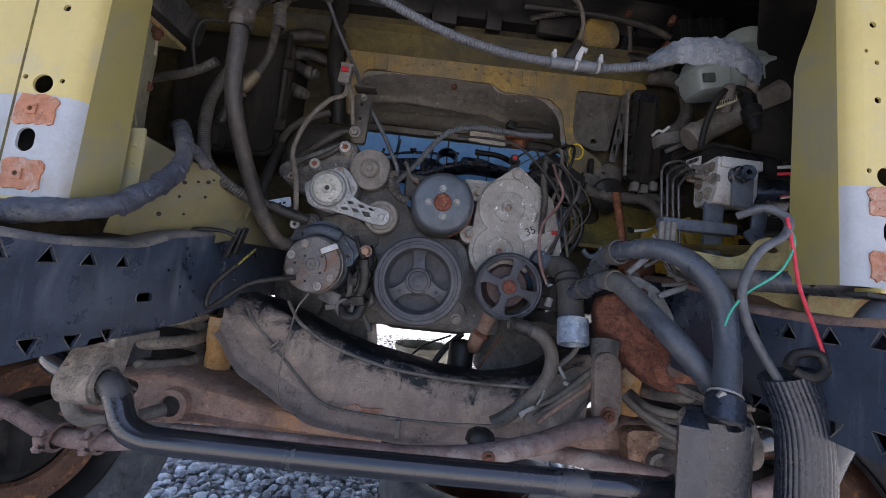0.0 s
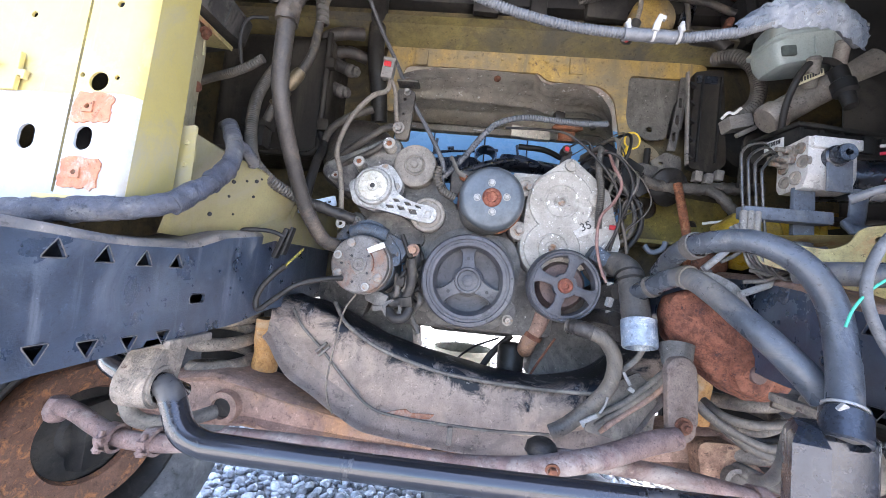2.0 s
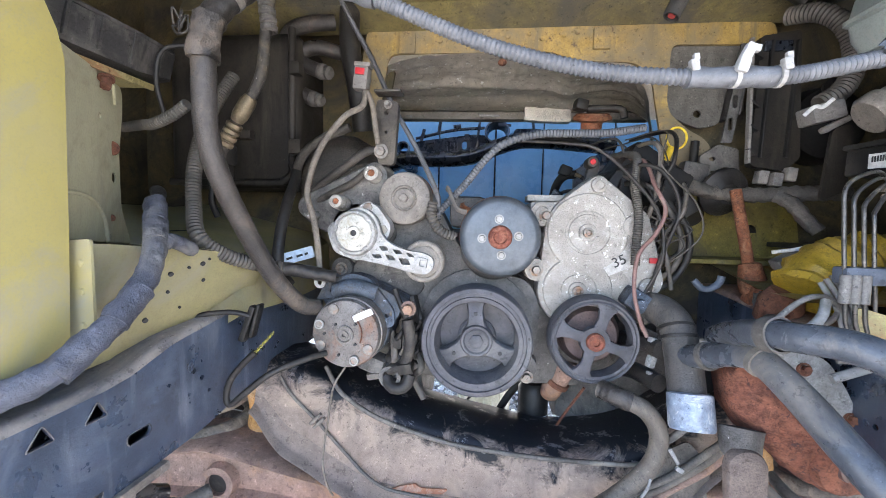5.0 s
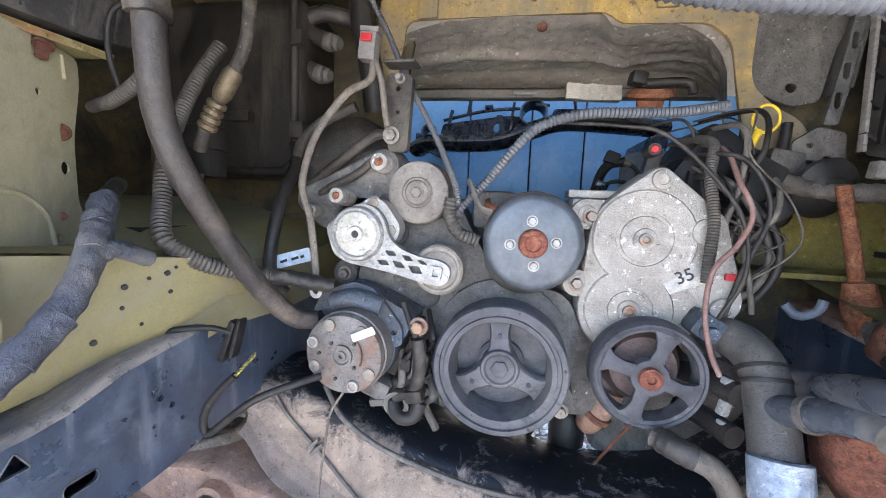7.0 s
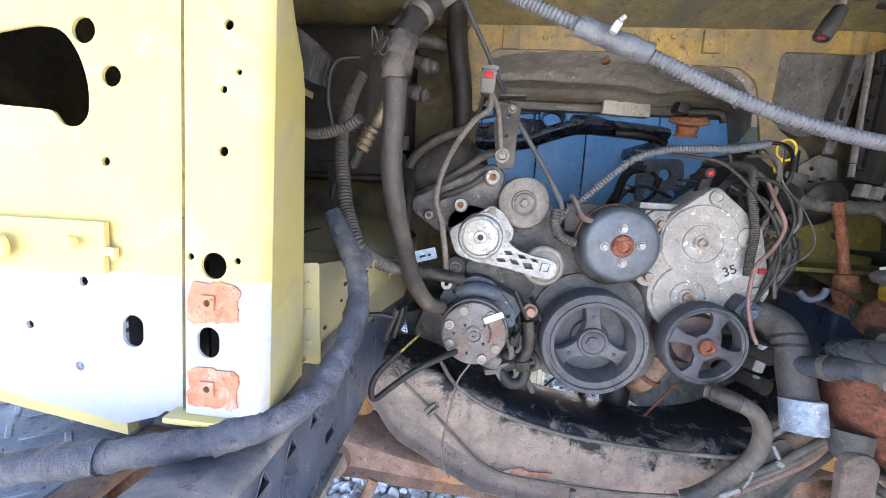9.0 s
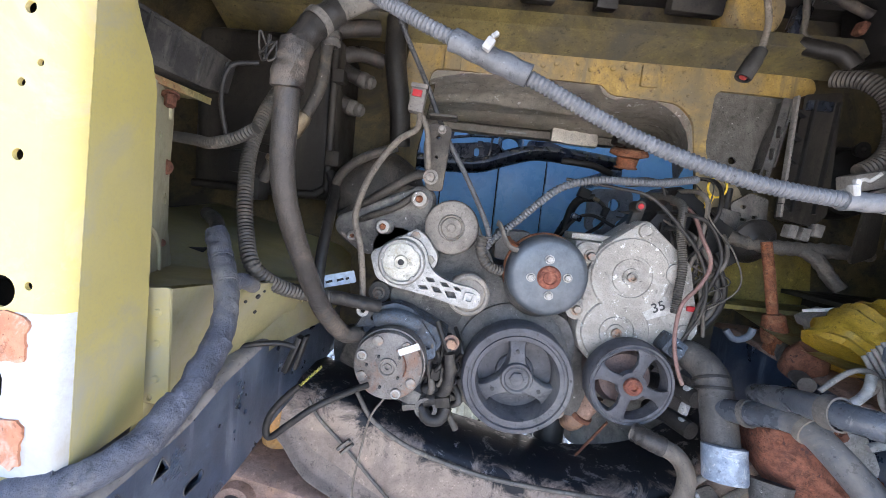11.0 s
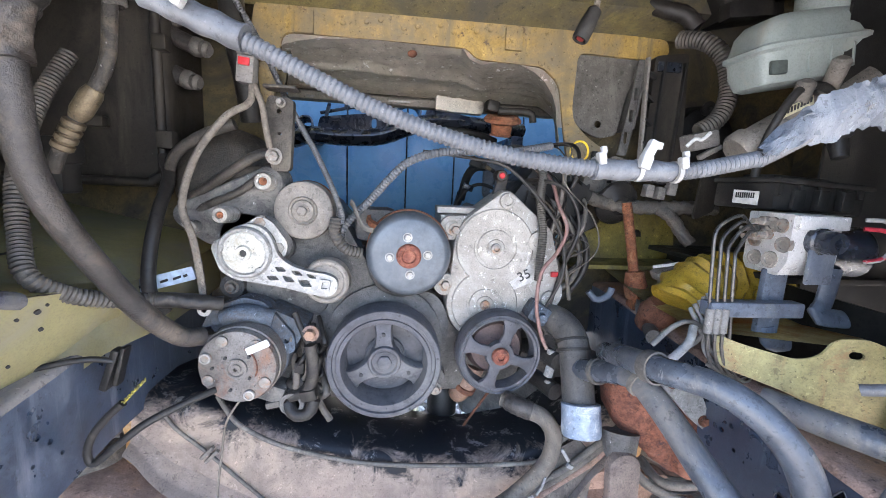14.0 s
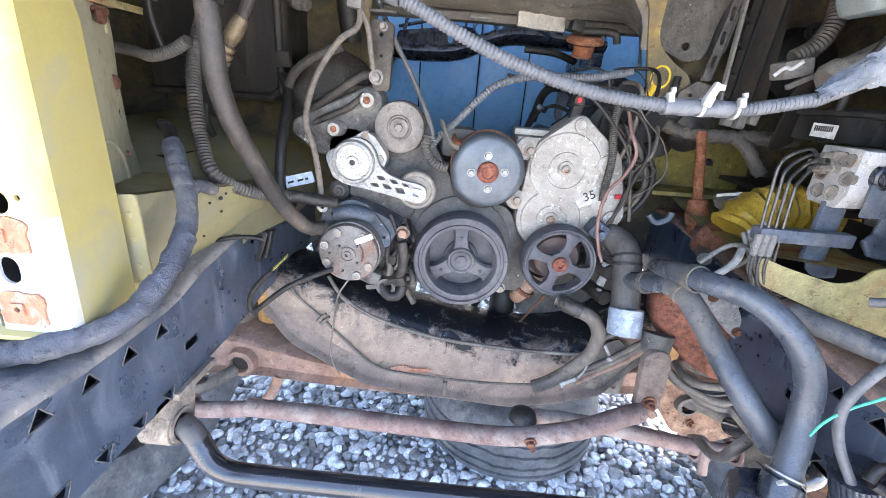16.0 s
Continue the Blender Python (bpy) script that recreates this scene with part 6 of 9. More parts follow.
box(bm, (-0.03, 0.96, 1.07), (0.07, 0.05, 0.06), bevel=0.015)
part("water_pump", bm, alu_dark, eng)
bm = B()
lathe(bm, [(0.030, 0.0), (0.034, 0.004), (0.034, 0.012), (0.028, 0.014)], (-0.012, 0.935, 1.068), (0.2, -0.3, 1), 24)
part("pump_gasket", bm, rust_orange, eng, "orange rusted water pump neck")

shift(wp, 0.006, 0.004, 0.009)

# idler
bm = B()
c = (-0.151, 0.918, 1.09)
lathe(bm, [(0, 0.002), (0.017, 0.002), (0.019, -0.001), (0.022, 0.001), (0.024, -0.002), (0.042, -0.002), (0.047, -0.005), (0.049, -0.012), (0.049, -0.03)], c, seg=52)
idl = part("idler_pulley", bm, pulley_tan, eng, "tan dusty plastic idler pulley")
bm = B()
lathe(bm, [(0.049, -0.030), (0.050, -0.040), (0.046, -0.045), (0.03, -0.046)], c, seg=44)
part("rusty_edge", bm, rust_orange, idl)
bm = B()
hexbolt(bm, (c[0], c[1] - 0.002, c[2]), 0.0085, 0.006, washer=1.3)
part("bolt", bm, pulley_tan, idl)
bm = B()
lathe(bm, [(0.03, 0.0), (0.03, 0.05)], (-0.151, 0.95, 1.09), (0, 1, 0), 24)
part("boss", bm, alu_dark, eng)

shift(idl, 0.006, -0.012, 0.002)

# belt tensioner
ten = thing("belt_tensioner", (-0.18, 0.87, 0.93), "bright cast aluminium belt tensioner arm with pulley", "tensioner")
bm = B()
arm = [(-0.262, 1.045), (-0.272, 1.02), (-0.266, 0.992), (-0.243, 0.978), (-0.21, 0.974), (-0.165, 0.966), (-0.122, 0.955), (-0.097, 0.953), (-0.086, 0.965), (-0.087, 0.982), (-0.102, 0.99), (-0.13, 0.993), (-0.16, 1.003), (-0.178, 1.018), (-0.186, 1.045), (-0.20, 1.062), (-0.225, 1.068)]
hl = [rounded(q, 0.002, 2) for q in (
    [(-0.183, 1.000), (-0.170, 1.000), (-0.165, 0.993), (-0.178, 0.992)], [(-0.196, 0.985), (-0.181, 0.986), (-0.176, 0.979), (-0.190, 0.978)],
    [(-0.172, 0.986), (-0.158, 0.984), (-0.152, 0.976), (-0.166, 0.976)], [(-0.158, 0.995), (-0.146, 0.994), (-0.140, 0.987), (-0.153, 0.987)],
    [(-0.148, 0.980), (-0.132, 0.980), (-0.126, 0.969), (-0.142, 0.969)], [(-0.135, 0.990), (-0.124, 0.988), (-0.119, 0.982), (-0.130, 0.983)])]
plate(bm, rounded(arm, 0.012, 4), hl, 0.016, at_y(0.862))
part("arm", bm, alu_bright, ten, "cast arm with cut-out slots")
bm = B()
plate(bm, rounded(arm, 0.012, 4), [], 0.004, at_y(0.872))
part("arm_back", bm, alu_dark, ten)
bm = B()
lathe(bm, [(0.0, 0.003), (0.030, 0.003), (0.0325, 0.003), (0.034, 0.007), (0.0375, 0.0065), (0.040, 0.003), (0.042, -0.01), (0.042, -0.05)], (-0.226, 0.860, 1.022), seg=48)
part("spring_case", bm, alu_bright, ten, "round spring housing cap")
bm = B()
lathe(bm, [(0.0055, 0.004), (0.0055, 0.0085), (0.0105, 0.009), (0.0115, 0.006), (0.0125, 0.0045), (0.029, 0.005), (0.0315, 0.0035), (0.0325, 0.002)], (-0.226, 0.860, 1.022), seg=40)
part("cap_face", bm, surf("creamy_corroded_cap", (0.50, 0.49, 0.43), (0.42, 0.41, 0.36), 22, 0.55, 0.1, dirt=(0.34, 0.31, 0.24), dirt_at=0.60, dirt_scale=30, spots=(0.66, 0.65, 0.60), spots_at=0.64, bump=0.2), ten, "creamy corroded cap face")
for a in (48, -52, 168):
    bm = B()
    box(bm, (-0.226 + 0.033 * math.cos(radians(a)), 0.8555, 1.022 + 0.033 * math.sin(radians(a))), (0.010, 0.005, 0.006), (0, 90 - a, 0), bevel=0.002)
    part("crimp_tab", bm, alu_bright, ten)
bm = B()
# black disc for the dark inside of the pivot bore
lathe(bm, [(0, 0.0005), (0.0055, 0.0005), (0.0055, -0.004)], (-0.226, 0.8545, 1.022), seg=16)
part("pivot_hole", bm, ink, ten)
bm = B()
plate(bm, rounded([(-0.285, 1.03), (-0.21, 1.078), (-0.19, 1.07), (-0.165, 1.035), (-0.17, 1.015), (-0.22, 0.97), (-0.27, 0.985)], 0.012), [circle((-0.252, 0.996), 0.004)], 0.03, at_y(0.876))
part("base", bm, alu_bright, ten, "pale cast mounting flange")
bm = B()
lathe(bm, [(0.0, 0.0), (0.024, 0.0), (0.028, -0.003), (0.030, -0.001), (0.034, -0.001), (0.037, -0.004), (0.038, -0.024), (0.030, -0.027)], (-0.107, 0.874, 0.974), seg=46)
part("pulley", bm, pulley_tan, ten, "grey dusty tensioner pulley")
bm = B()
plate(bm, rounded([(-0.116, 0.965), (-0.099, 0.963), (-0.096, 0.981), (-0.113, 0.983)], 0.003), [[(-0.111, 0.968), (-0.102, 0.967), (-0.100, 0.977), (-0.109, 0.978)]], 0.012, at_y(0.856))
part("square_socket", bm, alu_bright, ten)
bm = B()
for x, z in ((-0.208, 1.067), (-0.180, 1.028)):
    hexbolt(bm, (x, 0.883, z), 0.009, 0.008, washer=1.25)
part("bolt", bm, bolt_metal, ten)

shift(ten, 0.004, 0.003, 0.006)

# air-conditioning compressor
comp = thing("ac_compressor", (-0.2, 0.9, 0.8), "air-conditioning compressor with rusty clutch plate", "compressor")
c = (-0.222, 0.818, 0.860)
bm = B()
lathe(bm, [(0.0, 0.0), (0.012, 0.001), (0.018, -0.001), (0.050, -0.001), (0.056, -0.003), (0.058, -0.007), (0.058, -0.014)], c, seg=52)
cl = part("clutch_plate", bm, comp_face, comp, "rust-speckled round clutch plate")
bm = B()
lathe(bm, [(0.054, -0.014), (0.060, -0.016), (0.061, -0.040), (0.056, -0.043)], c, seg=48)
part("clutch_pulley", bm, comp_face, comp, "rusty clutch pulley rim")
bm = B()
lathe(bm, [(0.055, -0.042), (0.062, -0.048), (0.064, -0.10), (0.058, -0.17), (0.03, -0.19), (0, -0.19)], c, seg=40)
box(bm, (-0.17, 0.90, 0.905), (0.07, 0.06, 0.045), (0, 25, 0), bevel=0.01)
box(bm, (-0.255, 0.90, 0.915), (0.06, 0.06, 0.03), (0, -20, 0), bevel=0.01)
tube(bm, [(-0.255, 0.86, 0.925), (-0.22, 0.855, 0.935), (-0.18, 0.86, 0.925)], 0.014)
plate(bm, rounded([(-0.292, 0.905), (-0.275, 0.938), (-0.225, 0.957), (-0.195, 0.950), (-0.150, 0.895), (-0.148, 0.868), (-0.162, 0.862), (-0.205, 0.905), (-0.255, 0.915)], 0.008), [circle((-0.162, 0.885), 0.004), circle((-0.262, 0.925), 0.004)], 0.03, at_y(0.862))
part("case", bm, comp_body, comp, "blue-grey cast housing")
bm = B()
for a in (52, 160, 205, 292, 330, 115):
    lathe(bm, [(0.0, 0.003), (0.006, 0.003), (0.0085, 0.002), (0.0085, -0.001)], (c[0] + 0.046 * math.cos(radians(a)), c[1], c[2] + 0.046 * math.sin(radians(a))), seg=18)
part("rivet", bm, bolt_metal, cl)
bm = B()
plate(bm, rounded([(-0.208, 0.893), (-0.176, 0.908), (-0.171, 0.898), (-0.203, 0.883)], 0.002), [], 0.002, at_y(0.812))
part("tag", bm, plastic_white, cl, "small white tab")
bm = B()
lathe(bm, [(0.0155, 0.0), (0.0155, 0.004), (0.0125, 0.0045), (0.011, 0.002), (0.0075, 0.002), (0.007, 0.005), (0.003, 0.0055), (0.0025, 0.001), (0, 0.001)], c, seg=28)
part("hub", bm, comp_face, cl)
for a in (160, 292):
    bm = B()
    lathe(bm, [(0.0055, 0.003), (0.0058, 0.0045), (0.0080, 0.0045), (0.0085, 0.002)], (c[0] + 0.046 * math.cos(radians(a)), c[1], c[2] + 0.046 * math.sin(radians(a))), seg=22)
    part("bright_ring", bm, alu_bright, cl, "bright rivet ring")
bm = B()
tube(bm, [(-0.222 + 0.030 * math.cos(radians(a)), 0.816, 0.862 + 0.032 * math.sin(radians(a))) for a in range(-25, 80, 15)], 0.0012, 8)
part("spring_slot", bm, rust_red, cl)
# small bores of the clutch plate, their dark painted as black discs
bm = B()
for x, z in ((0.018, 0.018), (-0.016, 0.016), (0.018, -0.016), (-0.035, 0.0), (-0.01, -0.035)):
    lathe(bm, [(0, 0.0025), (0.0024, 0.0025), (0.0024, -0.002)], (c[0] + x, c[1], c[2] + z), seg=10)
part("hole", bm, ink, cl)
bm = B()
tube(bm, [(-0.15, 0.87, 0.93), (-0.135, 0.86, 0.90), (-0.125, 0.855, 0.885)], 0.005)
tube(bm, [(-0.125, 0.86, 0.88), (-0.12, 0.86, 0.84), (-0.13, 0.865, 0.80), (-0.16, 0.87, 0.785)], 0.010)
box(bm, (-0.120, 0.872, 0.842), (0.022, 0.03, 0.034), (0, 15, 0), bevel=0.010, seg=3)
box(bm, (-0.15, 0.89, 0.80), (0.036, 0.04, 0.03), (0, -20, 0), bevel=0.012, seg=3)
part("plug", bm, rubber, comp, "black wire plug")
bm = B()
hexbolt(bm, (-0.123, 0.858, 0.90), 0.009, 0.012)
part("rusty_bolt", bm, arm_rust, comp)
bm = B()
box(bm, (-0.19, 0.88, 0.795), (0.045, 0.04, 0.03), (0, 20, 0), bevel=0.006)
lathe(bm, [(0.02, -0.01), (0.02, 0.02), (0.013, 0.02), (0.013, -0.01)], (-0.155, 0.88, 0.775), seg=20)
part("lower_bracket", bm, alu_dark, comp)

# power steering pulley and pump
ps = thing("power_steering_pump", (0.19, 0.95, 0.76), "power steering pump with black four-spoke pulley", "pump")
c = Vector((0.190, 0.878, 0.846))
bm = B()
lathe(bm, [(0.060, -0.02), (0.062, -0.004), (0.066, -0.002), (0.069, -0.004), (0.072, -0.002), (0.074, -0.006), (0.076, -0.010), (0.0765, -0.032), (0.070, -0.034), (0.060, -0.03), (0.060, -0.02)], c, seg=64)
rim = part("pulley_rim", bm, pulley_black, ps)
bm = B()
for k in range(4):
    a = radians(72 + 90 * k)
    ux, uz = math.cos(a), math.sin(a)
    rows = []
    for rr, hw, dy in ((0.012, 0.017, 0.004), (0.024, 0.0095, 0.002), (0.040, 0.0085, 0.0), (0.054, 0.012, 0.002), (0.063, 0.020, 0.004)):
        p, q = c + Vector((ux * rr, dy, uz * rr)), Vector((-uz, 0, ux)) * hw
        rows.append([p - q + Vector((0, 0.008, 0)), p - q, p - q * 0.7 + Vector((0, -0.002, 0)), p + q * 0.7 + Vector((0, -0.002, 0)), p + q, p + q + Vector((0, 0.008, 0))])
    loft(bm, rows, close=True)
lathe(bm, [(0, -0.002), (0.014, -0.002), (0.024, 0.0), (0.026, -0.01)], c, seg=32)
part("spider", bm, pulley_black, ps)
bm = B()
lathe(bm, [(0.006, 0.0), (0.006, 0.008), (0.011, 0.009), (0.0145, 0.007), (0.0155, 0.0)], c, seg=26)
lathe(bm, [(0, 0.003), (0.0065, 0.003)], c, seg=18)
part("hub", bm, hub_red, ps, "red-brown rusty hub")
bm = B()
lathe(bm, [(0.0, 0.0), (0.045, 0.0), (0.055, -0.02), (0.055, -0.09), (0, -0.1)], c + Vector((0, 0.035, 0)), seg=32)
part("pump_body", bm, surf("purple_brown_cast_iron", (0.13, 0.088, 0.078), (0.085, 0.06, 0.055), 14, 0.6, dirt=(0.17, 0.105, 0.08), dirt_at=0.58, bump=0.3), ps)
bm = B()
box(bm, (0.262, 0.92, 0.915), (0.04, 0.05, 0.035), (0, 30, 0), bevel=0.008)
hexbolt(bm, (0.262, 0.893, 0.912), 0.009, 0.01)
part("bracket", bm, comp_body, ps)

shift(ps, 0.004, -0.006, 0.010)

# alternator and its bracket
alt = thing("alternator", (-0.3, 1.0, 1.08), "brown-grey dusty alternator high beside the engine", "alternator")
bm = B()
lathe(bm, [(0.0, 0.012), (0.025, 0.012), (0.05, 0.006), (0.08, -0.008), (0.092, -0.024), (0.096, -0.05), (0.094, -0.13), (0, -0.14)], (-0.30, 0.985, 1.140), (0.10, -1, 0.12), 48, wob=0.04)
plate(bm, rounded([(-0.365, 1.10), (-0.37, 1.06), (-0.33, 1.03), (-0.27, 1.045), (-0.215, 1.10), (-0.20, 1.15), (-0.235, 1.165), (-0.30, 1.13)], 0.02, 5), [], 0.05, at_y(0.957))
part("case", bm, alt_metal, alt)
for pts_, r_ in (([(-0.362, 0.965, 1.092), (-0.315, 0.940, 1.118), (-0.262, 0.928, 1.152), (-0.222, 0.925, 1.178), (-0.196, 0.93, 1.182)], 0.008), ([(-0.352, 0.955, 1.070), (-0.30, 0.932, 1.096), (-0.25, 0.922, 1.118), (-0.215, 0.92, 1.145)], 0.0065), ([(-0.392, 0.98, 1.11), (-0.366, 0.955, 1.168), (-0.318, 0.945, 1.205), (-0.262, 0.945, 1.228)], 0.009)):
    bm = B()
    tube(bm, pts_, r_, 12, 0.006, wob=0.05)
    part("casting_ridge", bm, alt_metal, alt)
bm = B()
casting(bm, hull([(-0.208, 1.137, 0.026), (-0.235, 1.10, 0.045), (-0.30, 1.06, 0.036), (-0.345, 1.075, 0.022)]), 0.935, 0.99, 0.012)
part("lower_case", bm, alu_chalk, alt, "speckled lower casting")
for x_, y_, z_, q_ in ((-0.207, 0.905, 1.137, 0.013), (-0.262, 0.875, 1.083, 0.011), (-0.325, 0.915, 1.058, 0.008)):
    bm = B()
    lathe(bm, [(q_ + 0.003, -0.05), (q_ + 0.002, -0.005), (q_, 0.0), (q_ * 0.55, 0.001), (q_ * 0.5, -0.003), (0, -0.003)], (x_, y_, z_), (0.05, -1, 0.05), 22)
    ear = part("bolt_ear", bm, alu, alt)
    bm = B()
    lathe(bm, [(0.0, -0.001), (q_ * 0.34, -0.001), (q_ * 0.5, -0.0025)], (x_, y_, z_), (0.05, -1, 0.05), 14)
    part("rusty_bolt", bm, rust_orange, alt, "rust-stained bolt tip")
bm = B()
plate(bm, rounded([(-0.20, 1.155), (-0.170, 1.155), (-0.163, 1.27), (-0.203, 1.275), (-0.212, 1.235)], 0.008), [circle((-0.186, 1.25), 0.004), circle((-0.186, 1.215), 0.003)], 0.016, at_y(0.928))
box(bm, (-0.18, 0.925, 1.285), (0.05, 0.035, 0.005), bevel=0.002)
part("strap", bm, alt_metal, alt, "grey steel strap plate")
bm = B()
hexbolt(bm, (-0.192, 0.918, 1.178), 0.009, 0.008)
hexbolt(bm, (-0.18, 0.918, 1.262), 0.005, 0.012)
part("bolt", bm, bolt_metal, alt)

# ---- hoses and looms at the alternator side ----
bigh = thing("heater_hose", (-0.34, 0.68, 0.88), "thick brown dusty rubber hose with a sleeve and clamp", "hose")
bm = B()
tube(bm, [(-0.333, 0.645, 1.29), (-0.335, 0.643, 1.25), (-0.338, 0.647, 1.195), (-0.342, 0.657, 1.15), (-0.342, 0.68, 1.10), (-0.337, 0.73, 1.028), (-0.326, 0.785, 0.955), (-0.305, 0.83, 0.905), (-0.285, 0.855, 0.895)], 0.0142, 20, 0.006, wob=0.02)
part("hose_tube", bm, rubber_brown, bigh)
bm = B()
tube(bm, [(-0.3355, 0.643, 1.238), (-0.334, 0.644, 1.262), (-0.330, 0.649, 1.288)], 0.0178, 26, 0.003, wob=0.02)
wrinkle(bm, 0.0034, 48)
wrinkle(bm, 0.0012, 150)
part("hose_collar", bm, rubber_brown, bigh, "wider rubber collar")
bm = B()
tube(bm, [(-0.331, 0.648, 1.284), (-0.318, 0.663, 1.315), (-0.30, 0.68, 1.34)], 0.0158, 22, 0.004, wob=0.04)
wrinkle(bm, 0.0014, 70)
part("hose_neck", bm, rubber, bigh)
bm = B()
tube(bm, [(-0.302, 0.678, 1.337), (-0.275, 0.72, 1.375), (-0.25, 0.80, 1.42)], 0.012, 16)
part("pipe", bm, dusty_steel, bigh)
bm = B()
lathe(bm, [(0.0165, -0.005), (0.0178, -0.005), (0.0178, 0.005), (0.0165, 0.005)], (-0.315, 0.665, 1.32), (0.4, 0.4, 0.75), 28)
part("clamp", bm, dusty_steel, bigh)
bm = B()
rw = random.Random(8)
tube(bm, [(-0.352 + rw.uniform(-0.012, 0.008), 0.63 + rw.uniform(-0.006, 0.006), 1.276 + rw.uniform(-0.016, 0.016)) for _ in range(14)], 0.0012, 8, 0.002)
part("wire_tie", bm, rubber, bigh)

sc = thing("split_conduit", (-0.40, 0.72, 0.95), "dusty dark corrugated conduit curving behind the hose", "conduit")
bm = B()
tube(bm, [(-0.450, 0.87, 1.30), (-0.462, 0.84, 1.245), (-0.460, 0.80, 1.18), (-0.442, 0.76, 1.12), (-0.424, 0.735, 1.065), (-0.398, 0.71, 1.022), (-0.375, 0.735, 0.994), (-0.348, 0.77, 0.978), (-0.318, 0.805, 0.968)], 0.0112, 16, rib=0.0016, pitch=0.0055)
part("conduit", bm, conduit_dark, sc)
bm = B()
tube(bm, [(-0.322, 0.80, 0.969), (-0.30, 0.818, 0.964), (-0.275, 0.83, 0.958), (-0.25, 0.845, 0.952)], 0.0112, 16, 0.003, wob=0.06)
wrinkle(bm, 0.0012, 90)
part("tape_tail", bm, rubber, sc, "black taped end")
wl = thing("wrapped_harness", (-0.43, 0.5, 0.87), "thick wiring harness wrapped in grey tape", "harness")
bm = B()
tube(bm, [(-0.90, 0.33, 0.82), (-0.72, 0.375, 0.85), (-0.60, 0.40, 0.864), (-0.48, 0.425, 0.880), (-0.40, 0.455, 0.893), (-0.368, 0.49, 0.91), (-0.354, 0.53, 0.94), (-0.354, 0.57, 0.977), (-0.37, 0.605, 1.013), (-0.40, 0.64, 1.047), (-0.42, 0.662, 1.067)], 0.0138, 26, 0.0025, wob=0.05, r2=0.0118)
wrinkle(bm, 0.0012, 95)
part("sleeve", bm, tape, wl)
rg_ = random.Random(5)
for i, p in enumerate(((-0.66, 0.388, 0.858), (-0.54, 0.412, 0.872), (-0.42, 0.447, 0.890), (-0.362, 0.505, 0.920), (-0.353, 0.55, 0.958), (-0.385, 0.623, 1.03), (-0.405, 0.645, 1.052))):
    bm = B()
    q = Vector(p)
    dr = (Vector((-0.42, 0.662, 1.067)) - q if i > 4 else Vector(((1, 0.2, 0.12), (1, 0.2, 0.14), (0.8, 0.5, 0.2), (0.2, 0.75, 0.6), (0, 0.75, 0.68))[i])).normalized() * 0.016
    tube(bm, [q - dr * 1.3, q, q + dr * 1.3], 0.0147 - 0.0003 * i, 22, 0.0025, wob=0.05)
    wrinkle(bm, 0.0012, 110, i)
    part("tape_wrap", bm, tape, wl)
bm = B()
tube(bm, [(-0.372, 0.60, 1.01), (-0.37, 0.625, 1.02), (-0.371, 0.650, 1.013), (-0.374, 0.668, 1.006)], 0.009, 16, 0.003, wob=0.05)
wrinkle(bm, 0.0016, 90)
part("branch", bm, tape, wl)
bm = B()
tube(bm, [(-0.42, 0.665, 1.07), (-0.44, 0.69, 1.08), (-0.47, 0.72, 1.085)], 0.009, 12, wob=0.05)
part("tail", bm, rubber, wl)
hose("ac_line", [(-0.345, 0.88, 1.47), (-0.350, 0.825, 1.415), (-0.358, 0.82, 1.365), (-0.366, 0.82, 1.294), (-0.378, 0.82, 1.262), (-0.396, 0.82, 1.232), (-0.415, 0.82, 1.204), (-0.438, 0.82, 1.162), (-0.450, 0.825, 1.14)], 0.0090, line_black, "dark speckled air-conditioning line with crimped ends", "pipe")
for p, d, h_, mt, lab in (((-0.356, 0.82, 1.375), (-0.12, 0, 1), 0.026, dusty_steel, "ribbed grey metal crimp on the dark line"), ((-0.399, 0.82, 1.228), (-0.55, 0, -0.84), 0.024, brass, "plain tan barrel on the dark line"), ((-0.424, 0.82, 1.187), (-0.48, 0, -0.88), 0.022, brass, "ribbed tan crimp on the dark line")):
    bm = B()
    ribs = [(0.009, -h_)]
    for k in range(4 if "ribbed" in lab else 1):
        w_ = 2 * h_ / (4 if "ribbed" in lab else 1)
        ribs += [(0.0105, -h_ + w_ * k + 0.0008), (0.0132, -h_ + w_ * (k + 0.2)), (0.0132, -h_ + w_ * (k + 0.75)), (0.0105, -h_ + w_ * (k + 0.95))]
    lathe(bm, ribs + [(0.009, h_)], p, d, 22)
    solo("line_crimp", bm, mt, lab, "fitting")
# looped heater hoses with ribbed ends on the firewall
hose("heater_pipe_loop", [(-0.345, 1.07, 1.485), (-0.383, 1.05, 1.474), (-0.425, 1.045, 1.462), (-0.447, 1.045, 1.435), (-0.454, 1.045, 1.405), (-0.444, 1.045, 1.36), (-0.418, 1.05, 1.330), (-0.389, 1.05, 1.316)], 0.0165, rubber_brown, "dusty dark looped heater hose")
hose("heater_pipe_loop", [(-0.33, 1.075, 1.42), (-0.372, 1.055, 1.425), (-0.402, 1.05, 1.418), (-0.412, 1.05, 1.403), (-0.402, 1.05, 1.388), (-0.371, 1.05, 1.374)], 0.0155, rubber_brown, "dusty dark looped heater hose")
